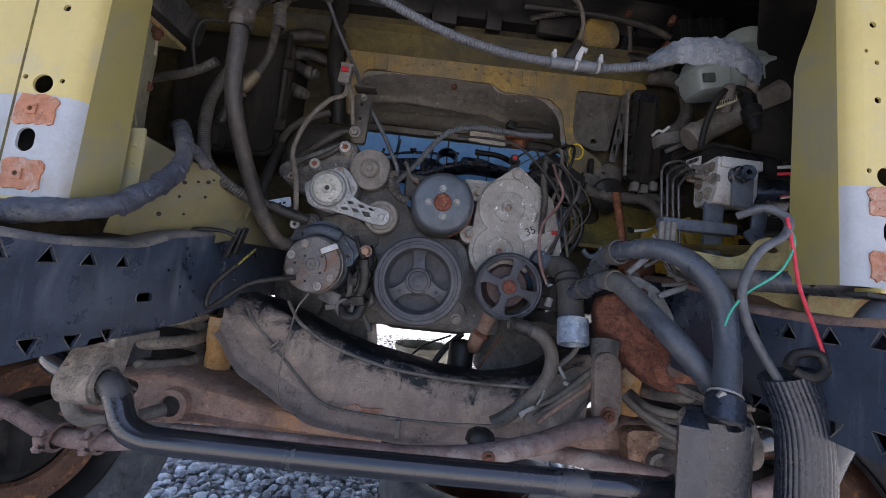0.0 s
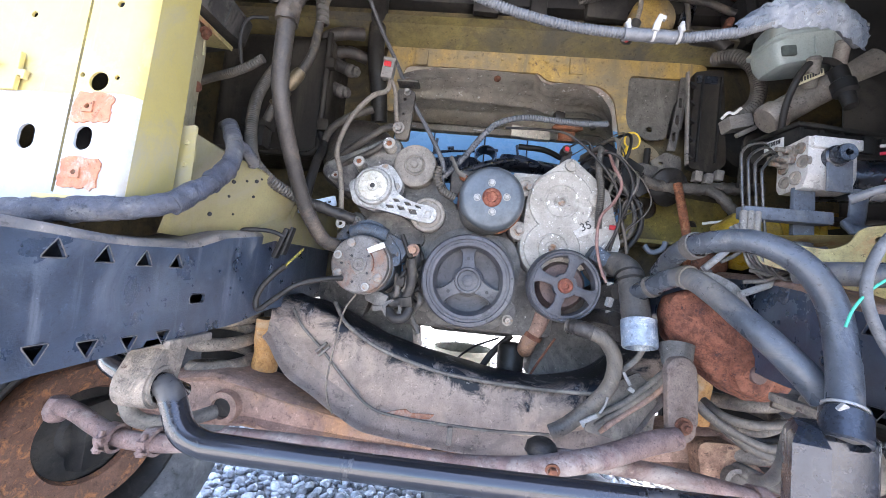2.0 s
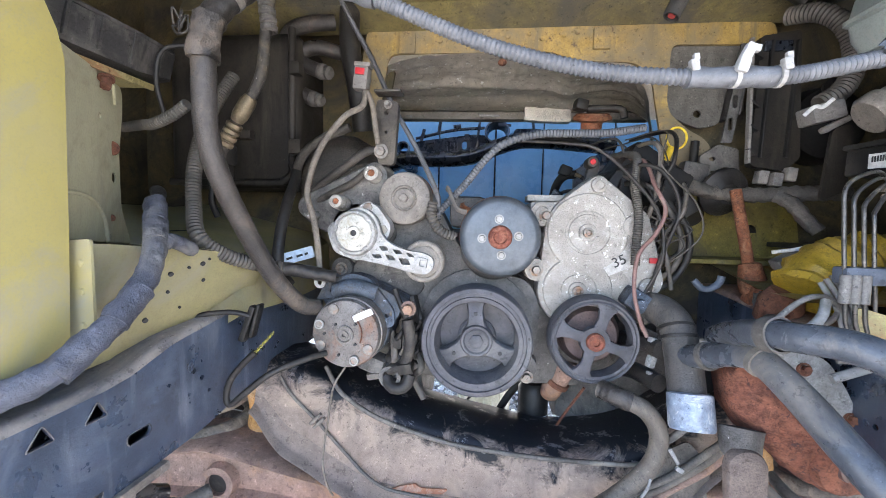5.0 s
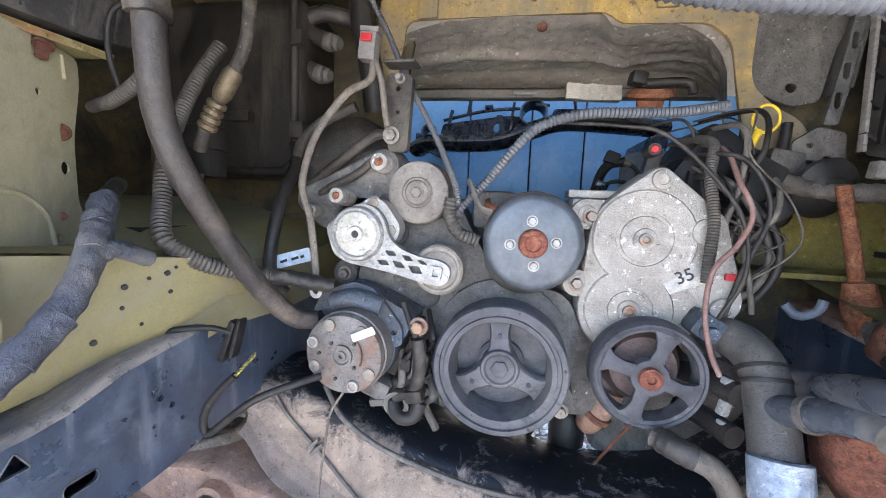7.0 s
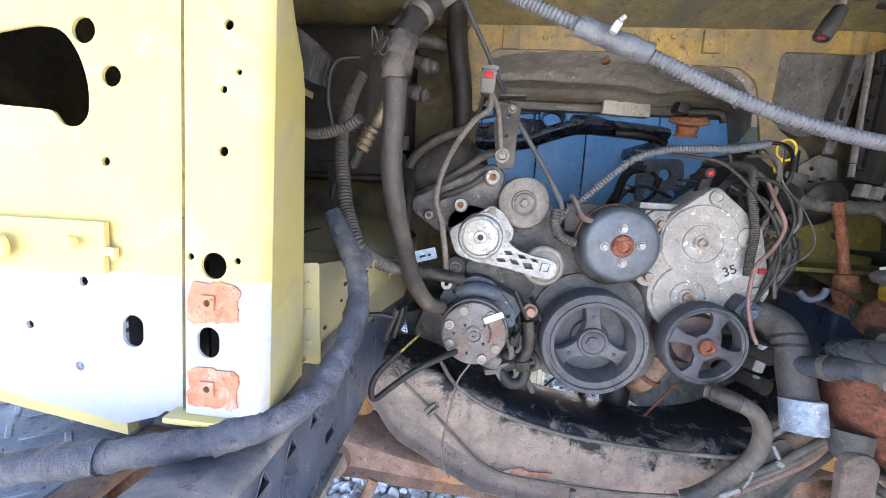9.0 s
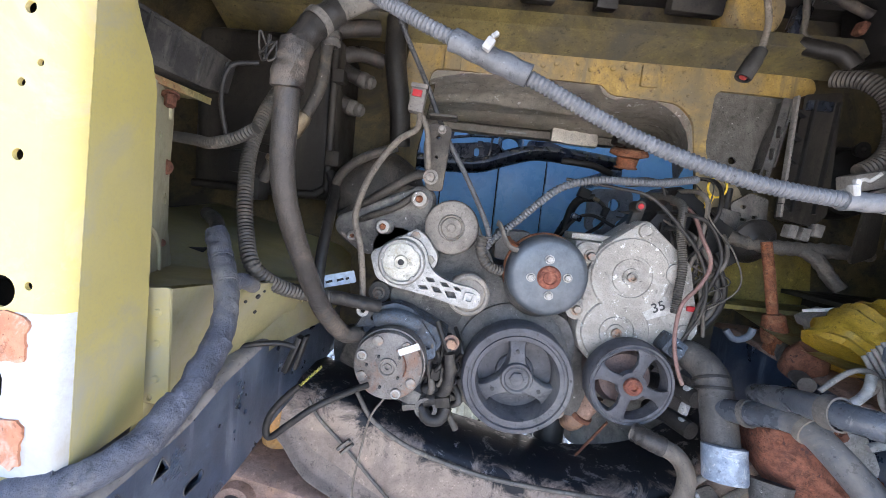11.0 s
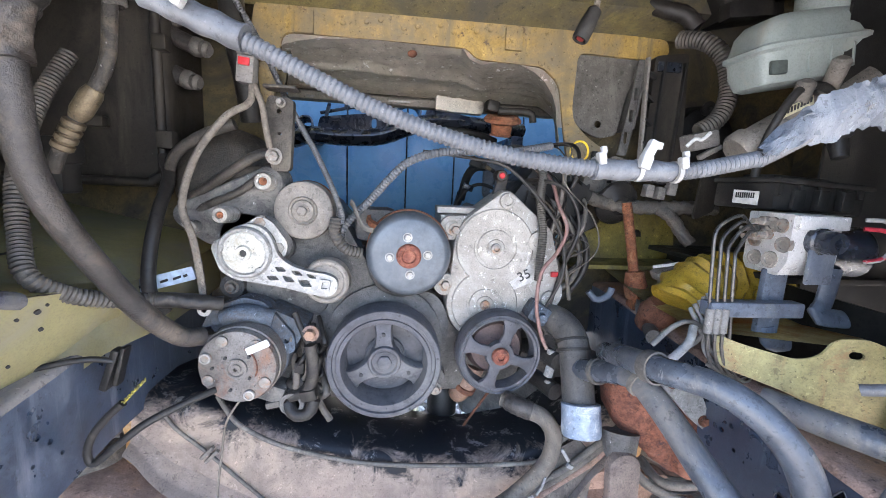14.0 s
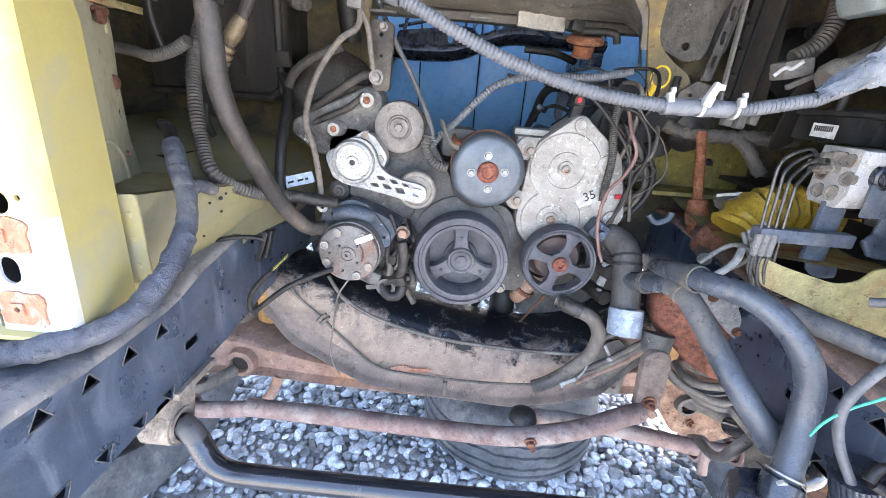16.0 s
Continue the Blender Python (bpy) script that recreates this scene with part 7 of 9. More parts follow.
for p in ((-0.379, 1.05, 1.313), (-0.360, 1.05, 1.371)):
    bm = B()
    lathe(bm, [(0.0, 0.022), (0.009, 0.022), (0.011, 0.018), (0.014, 0.016), (0.014, 0.009), (0.011, 0.007), (0.014, 0.005), (0.0165, 0.002), (0.0175, -0.006), (0.016, -0.012)], p, (0.95, -0.25, -0.25), 22)
    solo("pipe_stub", bm, dusty_steel, "dull grey ribbed heater pipe stub", "fitting")
hose("black_hose", [(-0.31, 1.08, 1.62), (-0.305, 1.06, 1.52), (-0.30, 1.05, 1.42), (-0.285, 1.06, 1.33), (-0.28, 1.08, 1.25)], 0.022, rubber, "black hose running down the firewall")
hose("black_hose", [(-0.395, 0.98, 1.17), (-0.375, 0.955, 1.135), (-0.365, 0.90, 1.08), (-0.362, 0.868, 1.02), (-0.358, 0.855, 0.965), (-0.345, 0.87, 0.93)], 0.010, rubber, "thin black hose beside the alternator")

hv = thing("heater_case", (-0.55, 1.0, 1.12), "large grimy brown-black plastic heater case", "heater case")
bm = B()
box(bm, (-0.55, 1.10, 1.28), (0.30, 0.18, 0.33), bevel=0.03, seg=4)
part("case", bm, plastic_grime, hv)
bm = B()
tube(bm, [(-0.41, 1.006, 1.445), (-0.41, 1.006, 1.165), (-0.414, 1.006, 1.142), (-0.43, 1.006, 1.129), (-0.455, 1.006, 1.125), (-0.69, 1.006, 1.125)], 0.008, 10, 0.006)
part("rim", bm, plastic_grime, hv)
for p_, s_ in (((-0.398, 1.0, 1.20), (0.028, 0.022, 0.03)), ((-0.52, 1.0, 1.225), (0.05, 0.02, 0.018)), ((-0.398, 1.0, 1.36), (0.024, 0.022, 0.026))):
    bm = B()
    box(bm, p_, s_, bevel=0.004)
    part("lug", bm, plastic_grime, hv)
bm = B()
tube(bm, [(-0.58, 0.78, 1.19), (-0.50, 0.73, 1.182), (-0.46, 0.705, 1.177), (-0.42, 0.692, 1.185), (-0.392, 0.686, 1.198)], 0.0078, 14, rib=0.0012, pitch=0.005)
solo("branch_conduit", bm, conduit_dark, "grey corrugated conduit crossing behind the apron", "conduit")
bm = B()
box(bm, (-0.45, 0.86, 1.17), (0.06, 0.05, 0.04), bevel=0.006)
box(bm, (-0.44, 0.86, 1.13), (0.03, 0.04, 0.05), bevel=0.006)
tube(bm, [(-0.44, 0.84, 1.11), (-0.445, 0.84, 1.08), (-0.44, 0.85, 1.05)], 0.006)
shift(solo("relay_block", bm, plastic_black, "black plastic relay block on the apron", "relay block"), -0.065, 0.05, 0)
bb = thing("battery_bracket", (-0.50, 0.7, 1.23), "ribbed black plastic support with a yellow tab", "bracket")
bm = B()
flat_z = lambda z: (lambda u, v, w: Vector((u, v, z + w)))
plate(bm, rounded([(-0.456, 0.556), (-0.452, 0.675), (-0.455, 0.735), (-0.47, 0.752), (-0.60, 0.80), (-0.64, 0.80), (-0.64, 0.556)], 0.008), [], 0.046, flat_z(1.240))
for v in bm.verts:
    v.co.z += (0.010 if v.co.z < 1.26 else 0.0) * max(0.0, (v.co.y - 0.69) / 0.06)
    v.co.x += 0.005 * (v.co.z - 1.26) / 0.02 * (1 if v.co.x > -0.5 else 0)
dusty_box = surf("dusty_grey_brown_plastic", (0.040, 0.038, 0.035), (0.025, 0.024, 0.023), 9, 0.6, dirt=(0.10, 0.092, 0.08), dirt_at=0.57, dirt_scale=5, spots=(0.03, 0.028, 0.026), spots_at=0.68, bump=0.15, streak=((0.10, 0.092, 0.08), (30, 30, 5), 0.58))
part("support", bm, dusty_box, bb)
for y_ in (0.585, 0.625, 0.668, 0.712):
    bm = B()
    box(bm, (-0.4515, y_, 1.264), (0.004, 0.004, 0.040), (0, 14, 0), bevel=0.001)
    part("rib", bm, dusty_box, bb)
bm = B()
box(bm, (-0.4495, 0.645, 1.283), (0.006, 0.17, 0.005), bevel=0.0015)
part("rim_strip", bm, dusty_box, bb)
bm = B()
plate(bm, [(-0.477, 0.556), (-0.477, 0.728), (-0.487, 0.732), (-0.60, 0.715), (-0.60, 0.556)], [], 0.003, flat_z(1.2345))
box(bm, (-0.4785, 0.642, 1.2325), (0.003, 0.170, 0.007), bevel=0.0008)
part("tab", bm, yellow_rusty, bb, "rust-edged yellow steel rail under the box")
hose("thin_wire", [(-0.40, 0.70, 1.28), (-0.43, 0.69, 1.27), (-0.44, 0.69, 1.23), (-0.435, 0.70, 1.18)], 0.003, rubber, "thin grey wire beside the hose", "wire")

# main grey loom across the bay
lm = thing("main_loom", (0.1, 0.51, 1.15), "thick grey corrugated conduit loom spanning the bay", "conduit")
bm = B()
tube(bm, [(-0.34, 0.60, 1.345), (-0.25, 0.56, 1.312), (-0.17, 0.53, 1.268), (-0.088, 0.519, 1.232), (0.0, 0.514, 1.193), (0.08, 0.510, 1.170), (0.152, 0.508, 1.162), (0.22, 0.512, 1.163), (0.29, 0.517, 1.177)], 0.0064, 18, rib=0.0011, pitch=0.0040)
part("conduit", bm, conduit, lm)
bm = B()
tube(bm, [(-0.150, 0.524, 1.258), (-0.12, 0.521, 1.245), (-0.088, 0.519, 1.233)], 0.0088, 18, 0.003, wob=0.10)
part("tape_wrap", bm, conduit, lm, "silver-grey tape wrap")
bm = B()
box(bm, (-0.122, 0.508, 1.250), (0.007, 0.007, 0.010), (0, 30, 0), bevel=0.002)
box(bm, (-0.118, 0.506, 1.256), (0.004, 0.005, 0.006), (0, 50, 0), bevel=0.0015)
part("clip", bm, clip_grey, lm, "off-white plastic clip")
bm = B()
tube(bm, [(0.152, 0.508, 1.162), (0.185, 0.510, 1.162), (0.218, 0.512, 1.163)], 0.0074, 18, 0.003, wob=0.10)
part("tape_wrap", bm, conduit, lm)
for x in (0.154, 0.186, 0.216):
    bm = B()
    tube(bm, [(x - 0.0016, 0.510, 1.1625), (x + 0.0016, 0.510, 1.1625)], 0.0081, 16, 0.002)
    if x == 0.186:
        box(bm, (x + 0.001, 0.503, 1.168), (0.008, 0.007, 0.010), (0, 15, 0), bevel=0.0015)
        box(bm, (x + 0.004, 0.503, 1.177), (0.007, 0.006, 0.013), (0, 25, 0), bevel=0.0015)
        box(bm, (x + 0.008, 0.503, 1.180), (0.008, 0.005, 0.005), (0, 10, 0), bevel=0.001)
    else:
        box(bm, (x + 0.001, 0.504, 1.169), (0.006, 0.006, 0.009), (0, -12, 0), bevel=0.0015)
        box(bm, (x + 0.002, 0.504, 1.175), (0.004, 0.004, 0.005), (0, -12, 0), bevel=0.001)
    part("clip", bm, clip_grey, lm, "off-white plastic clip")
bm = B()
tube(bm, [(0.287, 0.517, 1.176), (0.33, 0.525, 1.196), (0.385, 0.54, 1.222), (0.43, 0.56, 1.232), (0.50, 0.60, 1.225)], 0.0068, 16, rib=0.0011, pitch=0.0040)
part("inner_conduit", bm, conduit, lm)
bm = B()
rows = []
C = curve_pts([(0.283, 0.515, 1.178), (0.30, 0.516, 1.190), (0.325, 0.520, 1.203), (0.36, 0.53, 1.215), (0.40, 0.545, 1.229), (0.44, 0.56, 1.236), (0.50, 0.59, 1.232)], 0.004)
for i, p in enumerate(C):
    f = i / (len(C) - 1)
    hw = 0.007 + 0.014 * min(1, f * 3) + 0.004 * noise.noise(Vector((i * 0.35, 0, 3)))
    row = []
    for k in range(13):
        v_ = k / 6 - 1
        q = Vector((i * 0.14, k * 0.5, 1.7))
        row.append(p + Vector((0.003 * noise.noise(q * 2), -0.007 * (1 - v_ * v_) + 0.004 * (0.4 - abs(noise.noise(q * 1.6))) + 0.003 * noise.noise(q * 4), hw * v_ + 0.003 * noise.noise(q + Vector((9, 0, 0))))))
    rows.append(row)
loft(bm, rows)
bmesh.ops.solidify(bm, geom=bm.faces[:], thickness=0.0008)
part("loose_wrap", bm, wrap_film, lm, "loose wrinkled grey plastic wrap")

# small looms round the engine
hose("sensor_loom", [(-0.223, 0.91, 1.31), (-0.222, 0.905, 1.26), (-0.25, 0.88, 1.23), (-0.285, 0.86, 1.17), (-0.305, 0.855, 1.10), (-0.293, 0.855, 1.05), (-0.284, 0.852, 1.0), (-0.279, 0.85, 0.955)], 0.0054, loom_braid, "tan braided wire loom ending in a ring lug", "wire", wob=0.03)
bm = B()
plate(bm, circle((-0.269, 0.944), 0.010, 18), [circle((-0.269, 0.944), 0.0045, 5)], 0.003, at_y(0.824))
tube(bm, [(-0.271, 0.828, 0.952), (-0.273, 0.83, 0.968)], 0.006)
shift(solo("ring_lug", bm, alu_bright, "silver ring lug on the loom end", "lug"), -0.008, 0.02, -0.003)
rc = thing("red_connector", (-0.227, 0.91, 1.285), "grey electrical connector with a red lock", "connector")
bm = B()
box(bm, (-0.227, 0.91, 1.305), (0.026, 0.024, 0.040), (0, 6, 0), bevel=0.003)
box(bm, (-0.225, 0.912, 1.33), (0.03, 0.02, 0.008), (0, 6, 0), bevel=0.002)
part("housing", bm, plastic_grey, rc)
bm = B()
box(bm, (-0.227, 0.897, 1.315), (0.016, 0.006, 0.011), (0, 6, 0), bevel=0.001)
part("lock", bm, red_plastic, rc, "red plastic lock")
hose("loom_stub", [(-0.218, 0.91, 1.285), (-0.205, 0.905, 1.255), (-0.20, 0.905, 1.22), (-0.196, 0.91, 1.19)], 0.0048, loom_braid, "short tan wire stub bolted to the bracket", "wire")
hose("thin_conduit", [(-0.31, 0.95, 1.52), (-0.27, 0.96, 1.44), (-0.225, 0.97, 1.36), (-0.18, 0.96, 1.27), (-0.125, 0.93, 1.18), (-0.085, 0.895, 1.105), (-0.078, 0.885, 1.075)], 0.0052, conduit, "thin grey corrugated conduit falling to the engine", "conduit", rib=0.0009, pitch=0.0038)
hose("curved_conduit", [(-0.085, 0.905, 1.04), (-0.08, 0.90, 1.065), (-0.06, 0.905, 1.09), (-0.035, 0.89, 1.115), (0.0, 0.865, 1.155), (0.03, 0.855, 1.18), (0.08, 0.855, 1.195), (0.14, 0.87, 1.20), (0.20, 0.89, 1.205), (0.27, 0.92, 1.22)], 0.0070, conduit, "grey corrugated conduit arching over the pulley", "conduit", rib=0.0015, pitch=0.0055)
hose("conduit_tail", [(-0.088, 0.885, 1.085), (-0.09, 0.885, 1.06), (-0.075, 0.89, 1.035), (-0.05, 0.90, 1.025)], 0.010, conduit_dark, "dark conduit elbow beside the pulley", "conduit", rib=0.0015, pitch=0.006)
bm = B()
tube(bm, [(-0.066, 0.893, 1.110), (-0.060, 0.884, 1.105), (-0.054, 0.878, 1.09), (-0.043, 0.872, 1.072), (-0.028, 0.872, 1.068)], 0.0055, flat=0.35)
solo("loom_strap", bm, dusty_steel, "grey metal strap holding the conduit", "strap")
hose("cover_wire", [(0.05, 0.93, 1.20), (0.134, 0.90, 1.19), (0.19, 0.895, 1.178), (0.25, 0.89, 1.125), (0.29, 0.89, 1.07), (0.30, 0.89, 1.0), (0.275, 0.90, 0.93)], 0.0028, rubber, "thin black wire over the bracket", "wire")
hose("red_cable", [(0.27, 1.08, 1.19), (0.28, 0.95, 1.17), (0.285, 0.90, 1.12), (0.30, 0.89, 1.08), (0.285, 0.885, 1.04), (0.258, 0.88, 1.005), (0.252, 0.875, 0.95), (0.262, 0.872, 0.90), (0.275, 0.87, 0.87)], 0.0034, pink_wire, "faded red battery cable", "cable")
bm = B()
box(bm, (0.283, 0.87, 0.855), (0.022, 0.016, 0.018), (0, 25, 0), bevel=0.003)
box(bm, (0.303, 0.868, 0.847), (0.035, 0.010, 0.008), (0, 12, 0), bevel=0.002)
solo("cable_plug", bm, plastic_white, "off-white plug on the red cable", "plug")
hose("bracket_conduit", [(0.27, 1.10, 1.20), (0.275, 0.97, 1.18), (0.262, 0.93, 1.13), (0.264, 0.908, 1.07), (0.262, 0.905, 1.02), (0.262, 0.905, 0.985)], 0.0080, conduit_dark, "dark conduit along the aluminium bracket", "conduit", rib=0.0012, pitch=0.004)
for k, (r_, pts) in enumerate(((0.0062, [(0.260, 1.150, 1.170), (0.29, 0.97, 1.17), (0.33, 0.96, 1.10), (0.365, 0.955, 1.05), (0.37, 0.955, 1.0), (0.345, 0.955, 0.955), (0.31, 0.95, 0.935)]),
                               (0.005, [(0.250, 1.140, 1.130), (0.28, 0.96, 1.13), (0.32, 0.94, 1.09), (0.35, 0.94, 1.03), (0.34, 0.94, 0.98), (0.30, 0.94, 0.95)]),
                               (0.0042, [(0.270, 1.130, 1.200), (0.30, 0.95, 1.20), (0.30, 0.93, 1.12), (0.285, 0.93, 1.05), (0.29, 0.93, 0.97), (0.28, 0.92, 0.92), (0.285, 0.90, 0.885)]),
                               (0.0035, [(0.240, 1.120, 1.160), (0.27, 0.94, 1.16), (0.31, 0.92, 1.14), (0.335, 0.92, 1.08), (0.31, 0.92, 1.0), (0.29, 0.91, 0.94)]))):
    hose("engine_wire", pts, r_, (rubber, conduit_dark, rubber_tan, rubber)[k], "tangled dusty wires beside the engine", "wire", wob=0.04)
rng = random.Random(11)
for k in range(16):
    z0, z1 = rng.uniform(1.12, 1.22), rng.uniform(0.90, 1.02)
    x0, x1 = rng.uniform(0.26, 0.36), rng.uniform(0.27, 0.36)
    y0 = rng.uniform(0.92, 1.0)
    mid = [(x0 + (x1 - x0) * f + rng.uniform(-0.03, 0.05), y0 + rng.uniform(-0.015, 0.02), z0 + (z1 - z0) * f) for f in (0.25, 0.5, 0.75)]
    hose("engine_wire", [(x0 - 0.03, y0 + 0.18, z0 + 0.02), (x0, y0 + 0.05, z0 + 0.01)] + mid + [(x1, y0 + 0.01, z1)], rng.choice((0.0014, 0.0018, 0.0025, 0.0038)), rng.choice((rubber, rubber, conduit_dark, rubber_tan, rubber_tan, plastic_black)), "loose dusty wire in the tangle beside the engine", "wire", wob=0.03, step=0.006)
bm = B()
box(bm, (0.335, 0.98, 1.12), (0.05, 0.05, 0.075), (0, 25, 10), bevel=0.006)
box(bm, (0.36, 0.97, 1.09), (0.03, 0.05, 0.035), (0, -35, 0), bevel=0.005)
solo("coil_pack", bm, plastic_black, "dusty black plastic ignition plug block", "connector")
bm = B()
box(bm, (0.30, 1.08, 1.12), (0.13, 0.16, 0.16), (0, 35, 0), bevel=0.02)
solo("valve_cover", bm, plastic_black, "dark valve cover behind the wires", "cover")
bm = B()
tube(bm, [(0.37, 0.93, 0.96), (0.385, 0.925, 0.945), (0.405, 0.92, 0.955), (0.41, 0.92, 0.97)], 0.006)
solo("vacuum_elbow", bm, bracket_blue, "small blue-grey elbow tube", "tube")
rp = thing("red_sensor", (0.195, 0.91, 1.135), "small sensor plug with a red centre", "sensor")
bm = B()
lathe(bm, [(0.0, 0.0), (0.009, 0.0), (0.0105, -0.004), (0.0105, -0.03), (0, -0.03)], (0.197, 0.90, 1.165), seg=20)
box(bm, (0.20, 0.93, 1.14), (0.02, 0.02, 0.06), (0, 12, 0), bevel=0.004)
part("body", bm, plastic_grime, rp)
bm = B()
lathe(bm, [(0.0, 0.002), (0.004, 0.002), (0.0055, 0.0005), (0.0055, -0.002)], (0.197, 0.90, 1.165), seg=16)
part("centre", bm, red_plastic, rp, "red plastic centre")
shift(rp, -0.004, 0.043, 0.001)
bm = B()
box(bm, (0.298, 0.925, 0.992), (0.014, 0.01, 0.010), bevel=0.002)
solo("red_clip", bm, red_plastic, "red plastic clip among the wires", "clip")

# dipstick ring
bm = B()
pts = [(0.40 + 0.018 * math.cos(a), 1.075, 1.235 + 0.020 * math.sin(a)) for a in [2 * math.pi * i / 16 for i in range(17)]]
tube(bm, pts, 0.0022, 10, 0.003)
tube(bm, [(0.392, 1.075, 1.217), (0.385, 1.072, 1.203), (0.380, 1.07, 1.19)], 0.006)
shift(solo("dipstick", bm, yellow_plastic, "engine dipstick with a yellow plastic ring", "dipstick"), -0.038, -0.063, -0.013)
hose("dipstick_tube", [(0.342, 1.007, 1.179), (0.335, 1.01, 1.14), (0.32, 1.02, 1.06)], 0.005, dusty_steel, "thin grey steel dipstick tube", "tube")

# sticker on the bracket with the readable figures
st = thing("marked_sticker", (0.245, 0.905, 0.985), "worn white sticker marked 35", "sticker")
bm = B()
g = lambda u, v, w: Vector((0.236 + u * 0.90 - v * 0.42, 0.9205 + w, 0.986 + u * 0.42 + v * 0.90))
plate(bm, rounded([(-0.028, -0.016), (0.024, -0.017), (0.027, 0.012), (0.022, 0.016), (-0.026, 0.014)], 0.002), [], 0.003, g)
part("card", bm, surf("scuffed_dirty_white_paper", (0.52, 0.50, 0.47), (0.40, 0.385, 0.36), 40, 0.7, dirt=(0.30, 0.285, 0.26), dirt_at=0.56, dirt_scale=60, spots=(0.20, 0.18, 0.16), spots_at=0.64, spots_scale=160, bump=0.2), st)
fc = bpy.data.curves.new("figures", "FONT")
fc.body, fc.size, fc.extrude, fc.align_x, fc.align_y = "35", 0.025, 0.0006, "CENTER", "CENTER"
tmp_ob = bpy.data.objects.new("tmp_text", fc)
fm = bpy.data.meshes.new_from_object(tmp_ob)
bpy.data.objects.remove(tmp_ob)
bm = B()
bm.from_mesh(fm)
bmesh.ops.transform(bm, matrix=pose(0.240, 0.9195, 0.989, 90, 0, 0) @ pose(0, 0, 0, 0, 0, 26), verts=bm.verts)
part("figures", bm, ink, st)
tg = thing("paper_tag", (-0.405, 0.98, 0.95), "pale blue paper tag with illegible marks", "tag")
bm = B()
g = lambda u, v, w: Vector((-0.352 + u * 0.96 - v * 0.28, 0.872 + w, 0.978 + u * 0.28 + v * 0.96))
plate(bm, rounded([(-0.054, -0.011), (0.052, -0.011), (0.052, 0.010), (-0.054, 0.010)], 0.003), [], 0.004, g)
part("card", bm, pale_blue_tag, tg)
bm = B()
g2 = lambda u, v, w: g(u, v, w) + Vector((0, -0.002, 0))
for u, w_ in ((-0.04, 0.014), (-0.02, 0.010), (0.0, 0.012), (0.02, 0.012), (0.036, 0.006)):
    plate(bm, [(u, -0.004), (u + w_, -0.003), (u + w_, 0.001), (u, 0.0)], [], 0.001, g2)
part("marks", bm, ink, tg)

# thermostat elbow with hoses
el = thing("thermostat_tee", (0.305, 0.84, 0.75), "grey rubber elbow and tee hose with chalky open end", "hose")
bm = B()
tube(bm, [(0.255, 0.955, 0.893), (0.277, 0.93, 0.908), (0.296, 0.898, 0.910), (0.306, 0.866, 0.895), (0.308, 0.848, 0.868), (0.308, 0.832, 0.838), (0.306, 0.812, 0.80)], 0.0265, 24, 0.006)
part("elbow", bm, surf("grey_brown_moulded_rubber", (0.085, 0.078, 0.070), (0.055, 0.053, 0.052), 8, 0.5, dirt=(0.155, 0.135, 0.112), dirt_at=0.55, dirt_scale=8, spots=(0.24, 0.22, 0.19), spots_at=0.69, bump=0.3), el)
bm = B()
for p, d in (((0.307, 0.853, 0.876), (0.02, -0.5, -1)), ((0.3065, 0.862, 0.888), (0.03, -0.7, -1))):
    lathe(bm, [(0.025, -0.003), (0.0285, -0.0025), (0.029, 0.0), (0.0285, 0.0025), (0.025, 0.003)], p, d, 26)
part("bead", bm, rubber, el)
bm = B()
lathe(bm, [(0.024, 0.03), (0.029, 0.03), (0.031, 0.026), (0.031, -0.02), (0.026, -0.022), (0.024, -0.02), (0.024, 0.03)], (0.306, 0.80, 0.785), (-0.02, -0.35, -1), 28)
part("open_end", bm, surf("chalky_blue_metal", (0.15, 0.20, 0.27), (0.30, 0.35, 0.41), 30, 0.5, 0.3, dirt=(0.66, 0.67, 0.66), dirt_at=0.60, dirt_scale=25, bump=0.2), el, "chalky blue-white open neck")
bm = B()
lathe(bm, [(0.0, -0.012), (0.025, -0.012)], (0.306, 0.795, 0.775), (-0.02, -0.35, -1), 24)
part("cap_face", bm, plastic_white, el)
bm = B()
tube(bm, [(0.308, 0.825, 0.855), (0.318, 0.79, 0.868), (0.330, 0.755, 0.884), (0.342, 0.72, 0.889), (0.352, 0.67, 0.868), (0.364, 0.61, 0.832), (0.382, 0.573, 0.800), (0.404, 0.555, 0.770), (0.418, 0.548, 0.750)], 0.0175, 20, 0.008)
part("branch_hose", bm, rubber_blue, el, "black ribbed rubber branch hose")
bm = B()
for p, d in (((0.318, 0.787, 0.869), (0.3, -1, 0.4)), ((0.342, 0.715, 0.888), (0.2, -1, -0.2))):
    lathe(bm, [(0.017, -0.004), (0.020, -0.004), (0.020, 0.004), (0.017, 0.004)], p, d, 24)
part("clamp", bm, dusty_steel, el)
shift(el, 0.009, 0, 0)
for dz in (0.855, 0.80):
    hose("small_hose", [(0.262, 0.945, dz - 0.01), (0.272, 0.905, dz), (0.29, 0.85, dz)], 0.015, rubber, "short dark hose stub beside the tee")
bm = B()
for dz in (0.862, 0.832, 0.805):
    box(bm, (0.280, 0.862, dz), (0.012, 0.012, 0.020), (0, 15, 20), bevel=0.003)
solo("spring_clip", bm, alu_bright, "bright spring clips on the hose stubs", "clip")
lh = thing("lower_hose", (0.25, 0.84, 0.60), "curved dusty grey-brown hose in front of the crossmember", "hose")
bm = B()
